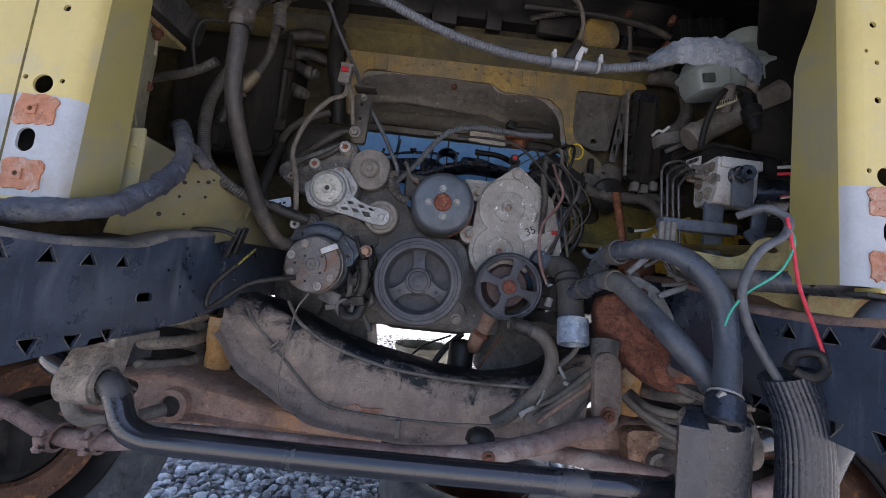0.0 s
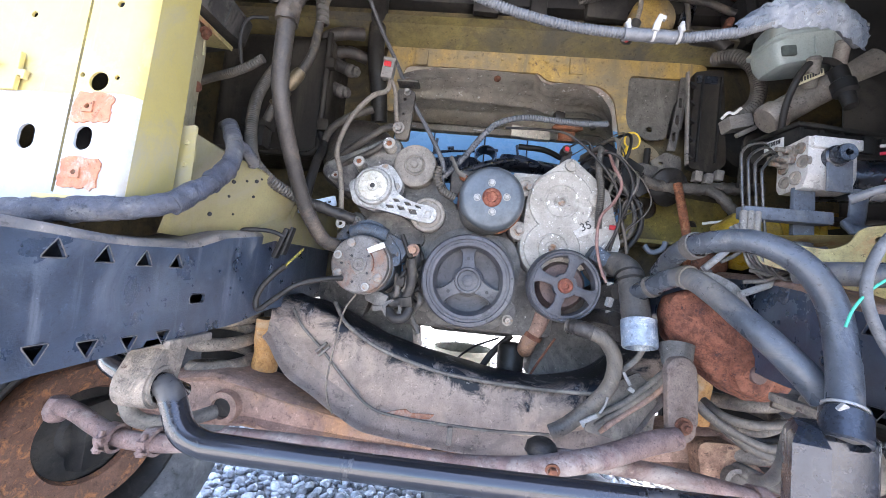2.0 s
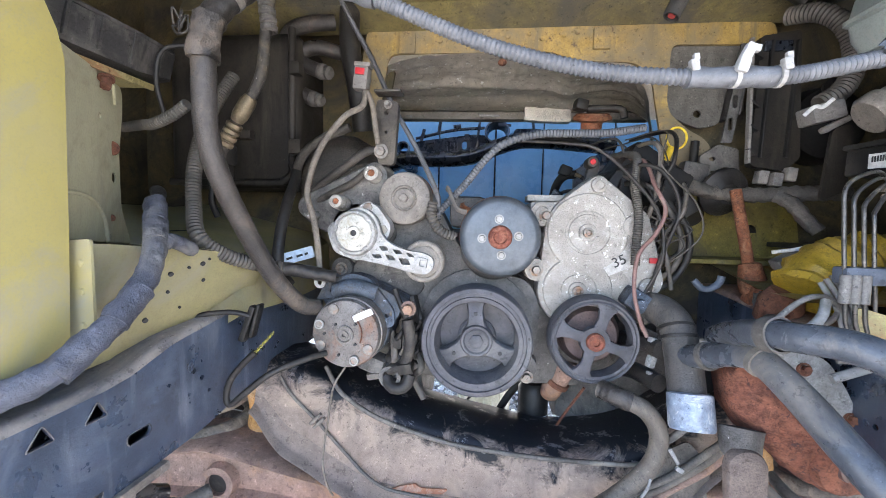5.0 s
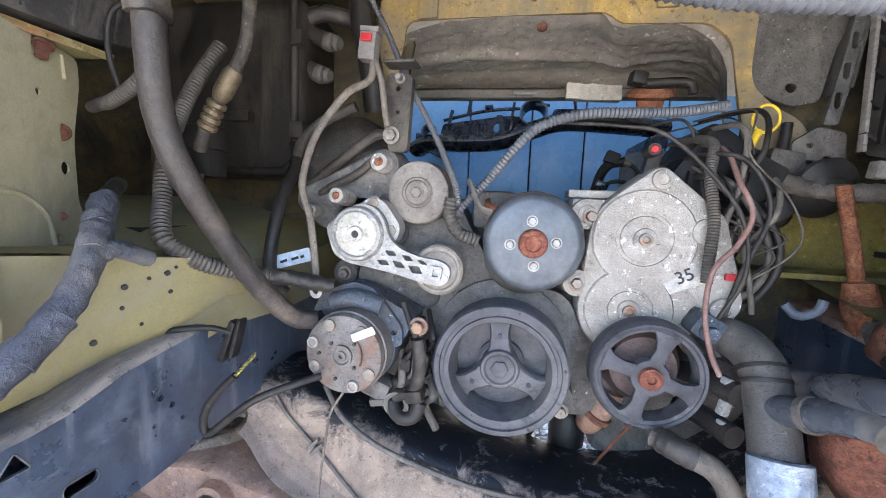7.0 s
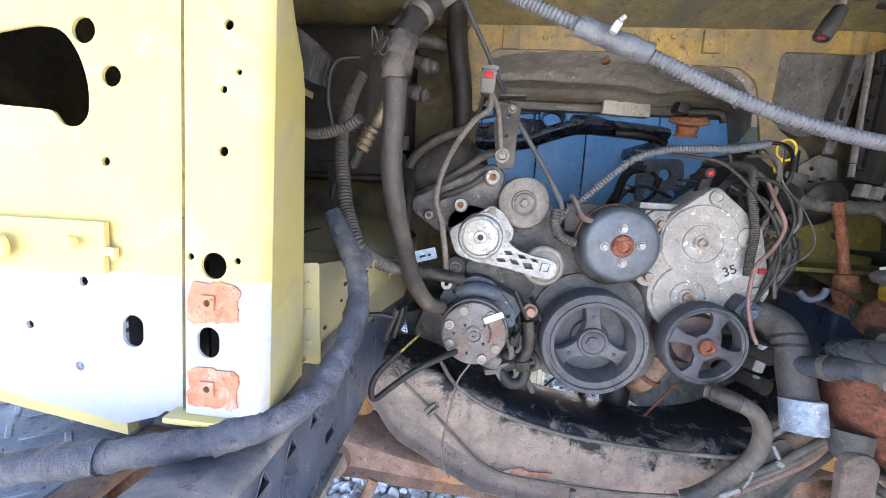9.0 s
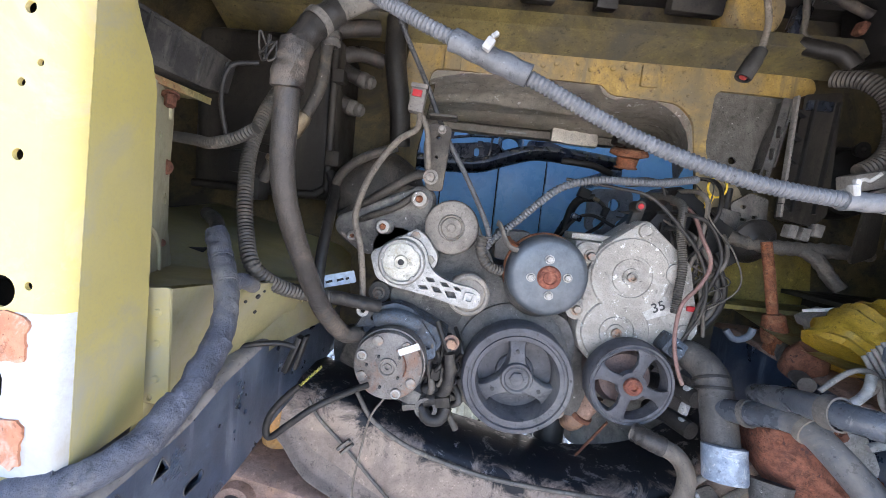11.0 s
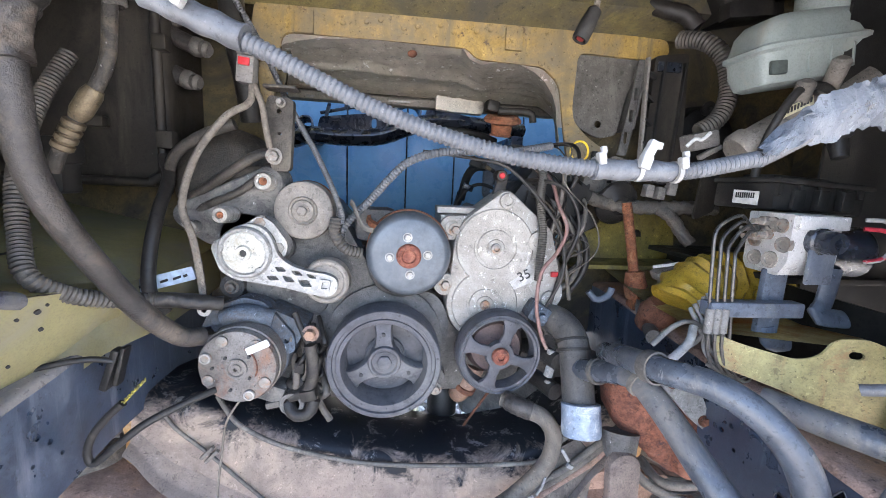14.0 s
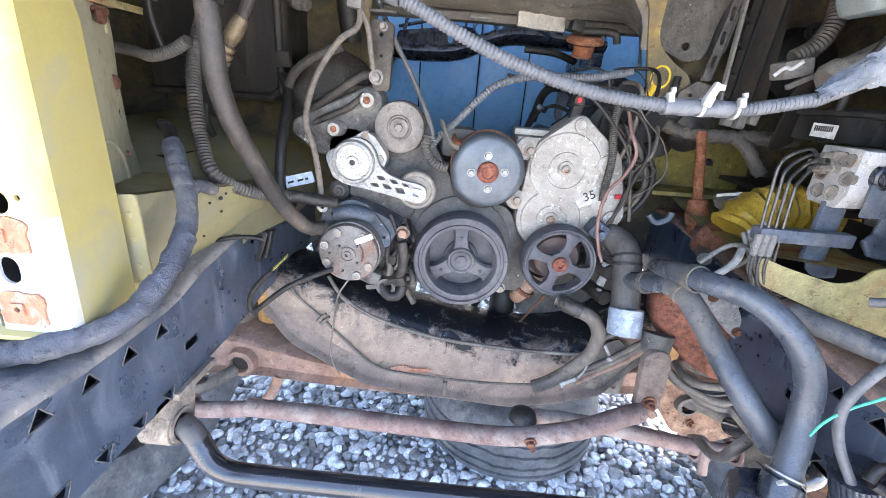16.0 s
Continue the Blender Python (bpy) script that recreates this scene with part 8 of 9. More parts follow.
tube(bm, [(0.205, 0.87, 0.777), (0.225, 0.85, 0.775), (0.243, 0.842, 0.771), (0.270, 0.84, 0.757), (0.288, 0.84, 0.730), (0.290, 0.84, 0.700), (0.280, 0.84, 0.668), (0.250, 0.84, 0.630), (0.207, 0.842, 0.590), (0.18, 0.846, 0.572)], 0.0145, 20, 0.006, wob=0.02)
part("rubber_tube", bm, rubber_tan, lh)
bm = B()
tube(bm, [(0.208, 0.868, 0.777), (0.226, 0.849, 0.775), (0.246, 0.842, 0.770)], 0.0168, 22, 0.004, rib=0.0012, pitch=0.010)
part("crimp", bm, rubber_brown, lh, "dark crimped collar")
hose("pale_pipe", [(0.335, 0.87, 0.80), (0.352, 0.862, 0.770), (0.345, 0.86, 0.735), (0.318, 0.86, 0.706), (0.296, 0.865, 0.69)], 0.0058, plastic_grey, "pale dusty bent pipe beside the open neck", "pipe")
bm = B()
box(bm, (0.311, 0.832, 0.692), (0.006, 0.005, 0.028), (0, -32, 0), bevel=0.0012)
box(bm, (0.320, 0.830, 0.672), (0.012, 0.006, 0.008), (0, 30, 0), bevel=0.0015)
solo("line_clip", bm, clip_grey, "white plastic clip holding the metal line", "clip")
hose("crossmember_pipe", [(-0.285, 0.892, 0.775), (-0.26, 0.882, 0.742), (-0.235, 0.877, 0.722), (-0.174, 0.875, 0.690), (-0.072, 0.875, 0.661), (0.006, 0.875, 0.650), (0.125, 0.875, 0.644), (0.25, 0.875, 0.645), (0.285, 0.875, 0.65)], 0.0042, dusty_steel, "thin dusty pipe along the crossmember", "pipe")
hose("hanging_wire", [(-0.225, 0.83, 0.80), (-0.245, 0.83, 0.765), (-0.256, 0.835, 0.71), (-0.267, 0.838, 0.63), (-0.262, 0.84, 0.585), (-0.25, 0.842, 0.56)], 0.0019, loom_braid, "thin brown wire hanging from the compressor", "wire")
bm = B()
box(bm, (0.243, 0.822, 0.612), (0.034, 0.004, 0.008), (0, -30, 0), bevel=0.001)
box(bm, (0.232, 0.822, 0.602), (0.006, 0.005, 0.012), (0, -30, 0), bevel=0.001)
tube(bm, [(0.262, 0.822, 0.625), (0.272, 0.824, 0.640), (0.276, 0.826, 0.655)], 0.0022, 8)
solo("plastic_hook", bm, clip_grey, "white plastic hook on the curved hose", "clip")
for k in range(3):
    hose("fluid_line", [(0.26 + 0.01 * k, 0.87, 0.60 - 0.012 * k), (0.32, 0.86, 0.64 - 0.012 * k), (0.38, 0.85, 0.70 - 0.014 * k), (0.42, 0.84, 0.75)], 0.006, (dusty_steel, rubber_tan, arm_rust)[k], "dusty metal fluid line beside the gusset", "pipe")
for k, (r_, mt, pts) in enumerate(((0.0085, rubber_tan, [(0.47, 0.86, 0.66), (0.486, 0.82, 0.644), (0.546, 0.82, 0.635), (0.608, 0.82, 0.648), (0.623, 0.82, 0.663), (0.581, 0.84, 0.674)]),
                                   (0.0085, rubber_tan, [(0.44, 0.83, 0.66), (0.46, 0.82, 0.641), (0.506, 0.82, 0.615), (0.548, 0.82, 0.599), (0.584, 0.82, 0.598), (0.63, 0.83, 0.62)]),
                                   (0.0075, rubber_tan, [(0.48, 0.84, 0.632), (0.501, 0.825, 0.612), (0.533, 0.82, 0.592), (0.575, 0.82, 0.581), (0.62, 0.83, 0.59)]),
                                   (0.0060, rubber, [(0.49, 0.86, 0.63), (0.53, 0.85, 0.605), (0.58, 0.85, 0.600), (0.64, 0.86, 0.62)]),
                                   (0.0085, dusty_steel, [(0.446, 0.60, 0.715), (0.429, 0.60, 0.69), (0.443, 0.63, 0.640), (0.464, 0.68, 0.597), (0.478, 0.73, 0.576)]))):
    hose("loop_line", pts, r_, mt, "grey steel line rising beside the tank" if k == 4 else "dusty tan line curving under the steering gearbox", "line")
bc2 = thing("brake_line_coil", (0.48, 0.74, 0.90), "bundle of pale brake lines bent in parallel arcs", "pipes")
for k in range(5):
    d_ = Vector((0.0095 * k, 0.004 * k, 0.0045 * k))
    bm = B()
    tube(bm, [Vector(p) + d_ for p in ((0.440, 0.755, 0.985), (0.452, 0.74, 0.951), (0.463, 0.74, 0.922), (0.488, 0.74, 0.900), (0.520, 0.745, 0.897))], 0.0034, 10, 0.006)
    part("line", bm, clip_grey, bc2)
for pts in (((0.440, 0.725, 0.868), (0.470, 0.722, 0.882), (0.502, 0.72, 0.897)), ((0.378, 0.72, 0.904), (0.416, 0.72, 0.942), (0.43, 0.73, 0.965))):
    bm = B()
    tube(bm, pts, 0.0058, 12, 0.006)
    part("fitting", bm, clip_grey, bc2)
ub = thing("plastic_tub", (0.01, 2.03, 0.0), "cream plastic tub with moulded ribs standing on the gravel", "tub")
bm = B()
lathe(bm, [(0.0, 0.008), (0.105, 0.008), (0.135, 0.49), (0.142, 0.495), (0.142, 0.515), (0.132, 0.515), (0.10, 0.03), (0.0, 0.03)], (0.01, 2.03, 0.0), (0, 0, 1), 48)
part("body", bm, cream_tub, ub)
for k in range(20):
    a_ = k * math.tau / 20
    bm = B()
    tube(bm, [(0.01 + r_ * math.cos(a_), 2.03 + r_ * math.sin(a_), z_) for r_, z_ in ((0.107, 0.03), (0.134, 0.47))], 0.004, 6)
    part("rib", bm, cream_tub, ub)
hose("gear_rod", [(-0.045, 1.15, 0.598), (0.017, 1.15, 0.661), (0.095, 1.15, 0.70)], 0.0028, rubber, "thin dark rod under the engine", "rod")
bm = B()
tube(bm, [(0.030, 1.10, 0.585), (0.045, 1.10, 0.615), (0.075, 1.10, 0.665), (0.122, 1.10, 0.716)], 0.0085, 14, 0.006, flat=0.55)
box(bm, (0.056, 1.095, 0.607), (0.016, 0.012, 0.010), (0, 25, 0), bevel=0.002)
solo("black_strap", bm, rubber, "flat black strap rising under the engine", "strap")
hose("thin_brown_rod", [(0.15, 1.00, 0.625), (0.175, 0.985, 0.680), (0.205, 0.975, 0.735)], 0.0028, rust_red, "thin brown rod behind the crossmember", "rod")
br = thing("drain_elbow", (0.16, 1.0, 0.74), "rusty brown pipe elbow under the pulley", "pipe")
bm = B()
tube(bm, [(0.175, 0.985, 0.785), (0.165, 0.99, 0.755), (0.152, 1.0, 0.725), (0.150, 1.03, 0.700), (0.152, 1.06, 0.69)], 0.0195, 18, 0.006, wob=0.03)
part("pipe", bm, arm_rust, br)
bm = B()
lathe(bm, [(0.0195, -0.006), (0.0235, -0.005), (0.0235, 0.005), (0.0195, 0.006)], (0.157, 0.995, 0.735), (0.4, -0.2, 0.9), 22)
part("collar", bm, rust_red, br)
bc = thing("black_canister", (0.12, 1.07, 0.60), "black canister with a pale label under the engine", "canister")
bm = B()
lathe(bm, [(0.0, -0.06), (0.031, -0.058), (0.033, -0.05), (0.033, 0.045), (0.024, 0.056), (0.0, 0.058)], (0.120, 1.075, 0.645), (0, 0, 1), 28)
part("shell", bm, plastic_black, bc)
bm = B()
lathe(bm, [(0.0336, -0.016), (0.0340, -0.015), (0.0340, 0.012), (0.0336, 0.013)], (0.120, 1.075, 0.622), (0, 0, 1), 28, close=False)
part("label_band", bm, paper, bc, "pale blue-white label")
bm = B()
tube(bm, [(-0.25, 0.81, 0.83), (-0.275, 0.785, 0.826), (-0.315, 0.755, 0.812), (-0.352, 0.748, 0.782), (-0.376, 0.745, 0.762), (-0.383, 0.745, 0.775), (-0.376, 0.745, 0.80), (-0.358, 0.748, 0.825), (-0.338, 0.75, 0.845)], 0.0052, 12, 0.004)
solo("black_lead", bm, rubber, "black lead looping over the rail", "wire")
yl = thing("yellow_lead", (-0.338, 0.75, 0.845), "short pair of twisted yellow wires", "wire")
for ph in (0.0, math.pi):
    bm = B()
    tube(bm, [Vector((-0.338, 0.75, 0.845)).lerp(Vector((-0.308, 0.75, 0.878)), k / 24) + Vector((0.0014 * math.cos(ph + k * 0.9) * 0.7, 0.0014 * math.sin(ph + k * 0.9), -0.0014 * math.cos(ph + k * 0.9) * 0.7)) for k in range(25)], 0.0011, 8, 0.001)
    part("strand", bm, yellow_wire, yl)
bm = B()
box(bm, (-0.358, 0.765, 0.885), (0.010, 0.016, 0.06), (0, 20, 0), bevel=0.003)
box(bm, (-0.345, 0.765, 0.89), (0.006, 0.016, 0.055), (0, 15, 0), bevel=0.003)
tube(bm, [(-0.44, 0.72, 0.893), (-0.41, 0.735, 0.903), (-0.375, 0.75, 0.905), (-0.352, 0.76, 0.898)], 0.004)
solo("rail_clip", bm, plastic_black, "black wiring clip at the rail end", "clip")

# clutter low beside the compressor
rng = random.Random(23)
for k in range(12):
    x0, z0 = rng.uniform(-0.16, -0.115), rng.uniform(0.80, 0.92)
    pts = [(x0, 0.90, z0)]
    for j in range(3):
        pts.append((pts[-1][0] + rng.uniform(-0.02, 0.02), rng.uniform(0.862, 0.90), pts[-1][2] - rng.uniform(0.012, 0.04)))
    hose("clutch_wire", pts, rng.choice((0.003, 0.004, 0.006)), rng.choice((rubber, plastic_black, rubber_tan, conduit_dark)), "short dusty wire under the compressor", "wire", wob=0.04, step=0.006)
for p, s_, mt, lab in (((-0.145, 0.880, 0.835), (0.016, 0.02, 0.022), rubber, "black plug in the compressor clutter"), ((-0.185, 0.865, 0.775), (0.024, 0.012, 0.012), dusty_steel, "pale chalky bracket end under the compressor"), ((-0.128, 0.868, 0.795), (0.026, 0.03, 0.02), plastic_grime, "grimy plug in the compressor clutter")):
    bm = B()
    box(bm, p, s_, (10, rng.uniform(-30, 30), 0), bevel=0.003)
    solo("small_plug", bm, mt, lab, "plug")
bm = B()
tube(bm, [(-0.165, 0.872, 0.772), (-0.150, 0.862, 0.757), (-0.128, 0.862, 0.760), (-0.120, 0.868, 0.780)], 0.011, 14)
solo("clutter_hose", bm, rubber, "short bent rubber hose under the compressor", "hose")

# ---- steering box side ----
sb = thing("steering_gearbox", (0.40, 0.73, 0.68), "heavily rusted red-brown steering gearbox", "steering box")
bm = B()
case_line = rounded([(0.308, 0.875), (0.305, 0.845), (0.314, 0.811), (0.336, 0.783), (0.362, 0.766), (0.382, 0.745), (0.405, 0.731), (0.434, 0.723), (0.463, 0.725), (0.489, 0.738), (0.503, 0.759), (0.498, 0.793), (0.476, 0.824), (0.445, 0.851), (0.394, 0.872), (0.342, 0.888)], 0.012, 4)
cx_, cz_ = sum(p[0] for p in case_line) / len(case_line), sum(p[1] for p in case_line) / len(case_line)
rows = []
for k_, y_ in ((0.06, 0.676), (0.35, 0.678), (0.62, 0.682), (0.80, 0.687), (0.92, 0.694), (0.98, 0.702), (1.0, 0.712), (0.97, 0.735), (0.85, 0.77)):
    rows.append([(cx_ + (x_ - cx_) * k_, y_ + 0.004 * noise.noise(Vector((x_ * 40, y_ * 90, z_ * 40))), cz_ + (z_ - cz_) * k_) for x_, z_ in case_line])
loft(bm, rows, close=True)
lathe(bm, [(0.0, 0.012), (0.026, 0.012), (0.033, 0.006), (0.036, -0.004), (0.036, -0.03), (0, -0.03)], (0.424, 0.684, 0.771), (0.15, -1, 0.0), 40)
for v in bm.verts:
    v.co += Vector((1, 1, 1)) * 0.0022 * noise.noise(v.co * 60)
part("housing", bm, rust_case, sb)
bm = B()
lathe(bm, [(0.0, 0.0015), (0.013, 0.0015), (0.015, -0.002)], (0.424, 0.671, 0.771), (0.15, -1, 0.0), 28)
part("oil_stain", bm, surf("dark_oily_rust", (0.085, 0.045, 0.038), (0.06, 0.032, 0.028), 20, 0.4, bump=0.2), sb, "dark oily round plug")
bm = B()
plate(bm, rounded([(0.322, 0.913), (0.351, 0.914), (0.388, 0.898), (0.41, 0.865), (0.428, 0.828), (0.423, 0.815), (0.4, 0.832), (0.354, 0.879)], 0.012), [], 0.010, lambda u, v, w: Vector((u, 0.668 + w, v)))
part("cover_plate", bm, alu_bright, sb, "pale grey cover plate")
bm = B()
for x, z in ((0.363, 0.887), (0.415, 0.833)):
    hexbolt(bm, (x, 0.667, z), 0.005, 0.006, (0, -1, 0.2))
part("cover_bolt", bm, rust_red, sb)
bm = B()
casting(bm, hull([(0.358, 0.728, 0.0255), (0.363, 0.632, 0.0230)]), 0.738, 0.753, 0.005)
part("pitman_arm", bm, pitman_grey, sb, "dusty rusty drop arm")
bm = B()
lathe(bm, [(0.0, -0.012), (0.018, -0.010), (0.024, -0.002), (0.026, 0.014), (0.028, 0.032), (0.0, 0.034)], (0.362, 0.765, 0.738), (0.12, 0.35, 1), 28, wob=0.03)
part("boss", bm, alu_dark, sb, "dark grey boss of the drop arm")
bm = B()
casting(bm, hull([(0.380, 0.706, 0.017), (0.382, 0.642, 0.017)]), 0.756, 0.772, 0.005)
part("support", bm, pitman_grey, sb)
bm = B()
hexbolt(bm, (0.364, 0.737, 0.640), 0.0095, 0.008)
hexbolt(bm, (0.364, 0.730, 0.640), 0.005, 0.009)
part("drop_arm_nut", bm, rust_red, sb)
bm = B()
lathe(bm, [(0.0, 0.03), (0.02, 0.03), (0.028, 0.01), (0.024, -0.02), (0, -0.025)], (0.42, 0.80, 0.93), (0.1, -0.4, 0.9), 22)
part("input_joint", bm, rust_red, sb)

for o in sb.children:
    if not o.name.startswith(("pitman_arm", "drop_arm_nut", "support", "boss")):
        regrow(o, 1.155, (0.03, 0.20, 1.0))
shift(sb, 0.008, 0.006, 0.002)
kb = thing("steering_bracket", (0.45, 0.80, 0.6), "rusty tan cast bracket under the steering gearbox", "bracket")
bm = B()
plate(bm, rounded([(0.4, 0.654), (0.463, 0.658), (0.517, 0.61), (0.584, 0.608), (0.596, 0.55), (0.54, 0.515), (0.458, 0.528), (0.413, 0.582)], 0.018), [circle((0.46, 0.604), 0.013)], 0.03, at_y(0.775))
wrinkle(bm, 0.003, 30)
part("casting", bm, surf("rusty_tan_casting", (0.27, 0.165, 0.108), (0.16, 0.092, 0.062), 16, 0.8, dirt=(0.34, 0.225, 0.15), dirt_at=0.57, dirt_scale=20, spots=(0.07, 0.04, 0.032), spots_at=0.60, spots_scale=50, bump=0.7, mottle=0.35, contrast=0.4), kb)
bm = B()
lathe(bm, [(0.0135, 0.012), (0.020, 0.010), (0.021, -0.012), (0.0135, -0.012)], (0.46, 0.772, 0.604), (0, -1, 0), 26)
part("collar", bm, dusty_steel, kb, "dark pressed collar round the hole")
bm = B()
for x_, z_ in ((0.510, 0.592), (0.550, 0.569), (0.480, 0.559)):
    hexbolt(bm, (x_, 0.771, z_), 0.0055, 0.008, (0.2, -1, 0.3))
part("bracket_bolt", bm, rust_red, kb)
regrow(kb, 1.29, (0.03, 0.20, 1.0))

gh = thing("radiator_hose", (0.40, 0.6, 0.72), "thick black rubber radiator hose with clamps", "hose")
bm = B()
tube(bm, [(0.345, 0.80, 0.895), (0.335, 0.745, 0.915), (0.329, 0.69, 0.93), (0.336, 0.65, 0.937), (0.365, 0.607, 0.940), (0.392, 0.575, 0.925), (0.412, 0.553, 0.898), (0.428, 0.543, 0.86), (0.428, 0.530, 0.81), (0.417, 0.513, 0.775), (0.405, 0.499, 0.748), (0.396, 0.489, 0.725)], 0.0162, 22, 0.008)
part("hose_tube", bm, rubber_blue, gh)
bm = B()
lathe(bm, [(0.018, -0.008), (0.0205, -0.008), (0.0205, 0.008), (0.018, 0.008)], (0.332, 0.667, 0.934), (0.15, -1, 0.2), 28)
part("clamp", bm, dusty_steel, gh, "worm-drive clamp with pale grit")
bm = B()
for dd in (-0.005, 0.005):
    q = Vector((0.405, 0.499, 0.748)) + Vector((0.34, 0.38, 0.86)) * dd
    lathe(bm, [(0.0172, -0.0016), (0.0194, -0.0014), (0.0198, 0), (0.0194, 0.0014), (0.0172, 0.0016)], q, (0.34, 0.38, 0.86), 30)
box(bm, (0.390, 0.484, 0.756), (0.008, 0.005, 0.010), (20, 30, 0), bevel=0.0015)
part("clamp", bm, alu_bright, gh, "bright double wire clamp")

tk = thing("radiator_tank", (0.40, 0.44, 0.55), "shiny black plastic tank with a ribbed duct", "tank")
bm = B()
loft(bm, [[(0.330, 0.435, z), (0.360, 0.425, z), (0.372, 0.452, z), (0.430, 0.452, z), (0.450, 0.470, z), (0.450, 0.49, z), (0.362, 0.49, z)] for z in (0.52, 0.715, 0.722)]
     + [[(0.345, 0.447, 0.735), (0.362, 0.440, 0.735), (0.374, 0.462, 0.733), (0.428, 0.462, 0.731), (0.440, 0.475, 0.731), (0.440, 0.485, 0.735), (0.368, 0.485, 0.735)]], close=True)
part("tank", bm, tank_black, tk)
bm = B()
tube(bm, [(0.440, 0.463, 0.790), (0.456, 0.46, 0.75), (0.463, 0.458, 0.71), (0.463, 0.455, 0.66), (0.458, 0.45, 0.58), (0.455, 0.45, 0.52)], 0.028, 96, 0.01, flute=0.014)
part("ribbed_duct", bm, tank_black, tk, "black ribbed duct")
bm = B()
lathe(bm, [(0.019, -0.02), (0.022, -0.018), (0.022, 0.012), (0.019, 0.014)], (0.398, 0.490, 0.732), (-0.34, -0.38, -0.86), 26)
part("neck", bm, tank_black, tk)
for o in tk.children:
    shift(o, *((0.020, 0.014, 0) if o.name.startswith("ribbed_duct") else (0.0, 0.0, 0) if o.name.startswith("neck") else (0.006, 0.042, -0.004)))
hose("side_hose", [(0.70, 0.45, 0.905), (0.60, 0.45, 0.896), (0.555, 0.455, 0.876), (0.537, 0.46, 0.84), (0.528, 0.46, 0.79), (0.512, 0.46, 0.735), (0.50, 0.47, 0.68)], 0.0175, rubber_blue, "thick dark hose hanging beside the tank")
hose("cross_hose", [(0.46, 0.64, 0.905), (0.50, 0.57, 0.905), (0.54, 0.52, 0.905), (0.60, 0.48, 0.905), (0.72, 0.45, 0.90)], 0.016, rubber_blue, "dark hose along the fender edge")
gc = thing("grey_cable", (0.38, 0.43, 0.77), "grey sheathed cable with loose coloured wires", "cable")
bm = B()
tube(bm, [(0.375, 0.46, 0.97), (0.392, 0.44, 0.978), (0.405, 0.425, 0.965), (0.398, 0.42, 0.945), (0.372, 0.42, 0.925), (0.356, 0.42, 0.89), (0.358, 0.42, 0.86), (0.375, 0.42, 0.825), (0.40, 0.415, 0.785), (0.412, 0.41, 0.765)], 0.0046, 14, 0.006)
part("sheath", bm, conduit, gc)
bm = B()
tube(bm, [(0.40, 0.42, 0.965), (0.404, 0.415, 0.93), (0.408, 0.41, 0.89), (0.425, 0.405, 0.84), (0.432, 0.40, 0.81)], 0.0018, 8, 0.006)
part("red_wire", bm, red_wire, gc, "red loose wire")
bm = B()
tube(bm, [(0.403, 0.42, 0.955), (0.405, 0.415, 0.935), (0.39, 0.415, 0.905), (0.36, 0.418, 0.88), (0.345, 0.42, 0.86), (0.338, 0.42, 0.842)], 0.0013, 8, 0.006)
part("green_wire", bm, green_wire, gc, "green loose wire")
bm = B()
tube(bm, [(0.40, 0.405, 0.805), (0.415, 0.40, 0.80), (0.43, 0.40, 0.81), (0.425, 0.405, 0.825), (0.405, 0.41, 0.82), (0.395, 0.405, 0.808)], 0.005)
part("tie_loop", bm, rubber, gc)
regrow(gc, 1.13, (0.01, 0.01, 0.86))

# ---- brake unit, fender and master cylinder ----
ab = thing("brake_modulator", (0.54, 0.70, 1.03), "aluminium brake modulator block with black module", "brake unit")
bm = B()
plate(bm, rounded([(0.660, 1.062), (0.660, 1.124), (0.736, 1.124), (0.736, 1.052), (0.728, 1.042), (0.672, 1.042)], 0.003), [], 0.080, lambda u, v, w: Vector((0.494 + w + 0.12 * (u - 0.66), u + 0.10 * w, v)))
box(bm, (0.538, 0.664, 1.114), (0.080, 0.012, 0.018), (0, 0, 5), bevel=0.002)
part("block", bm, surf("pale_machined_block", (0.56, 0.55, 0.53), (0.48, 0.47, 0.45), 12, 0.45, 0.25, dirt=(0.40, 0.37, 0.32), dirt_at=0.60, dirt_scale=16, spots=(0.30, 0.24, 0.18), spots_at=0.70, bump=0.12, mottle=0.08), ab)
for y, z, q in ((0.712, 1.060, 0.010), (0.685, 1.061, 0.011), (0.668, 1.084, 0.010), (0.716, 1.084, 0.009), (0.690, 1.108, 0.010), (0.675, 1.108, 0.009)):
    bm = B()
    lathe(bm, [(0, 0.0005), (q * 0.55, 0.0005), (q * 0.6, 0.0025), (q, 0.003), (q * 1.05, 0.0), (q * 1.05, -0.004)], (0.493 + 0.12 * (y - 0.66), y, z), (-1, -0.1, 0), 20)
    part("port", bm, bolt_metal if z > 1.07 else pulley_tan, ab, "" if z > 1.07 else "brass-coloured plugged port")
for y, z in ((0.716, 1.100), (0.700, 1.112), (0.694, 1.094), (0.712, 1.090)):
    bm = B()
    lathe(bm, [(0.007, 0.0), (0.007, 0.010), (0.0045, 0.011), (0.004, 0.026), (0.0, 0.026)], (0.497, y, z), (-1, -0.15, 0), 6)
    part("line_nut", bm, bolt_metal, ab)
bm = B()
box(bm, (0.606, 0.785, 1.144), (0.17, 0.10, 0.040), (0, 2, 6), bevel=0.005)
box(bm, (0.606, 0.780, 1.166), (0.18, 0.11, 0.008), (0, 2, 6), bevel=0.003)
for k in range(5):
    box(bm, (0.532 + 0.037 * k, 0.728 + 0.0035 * k, 1.158), (0.008, 0.010, 0.022), (0, 2, 6), bevel=0.002)
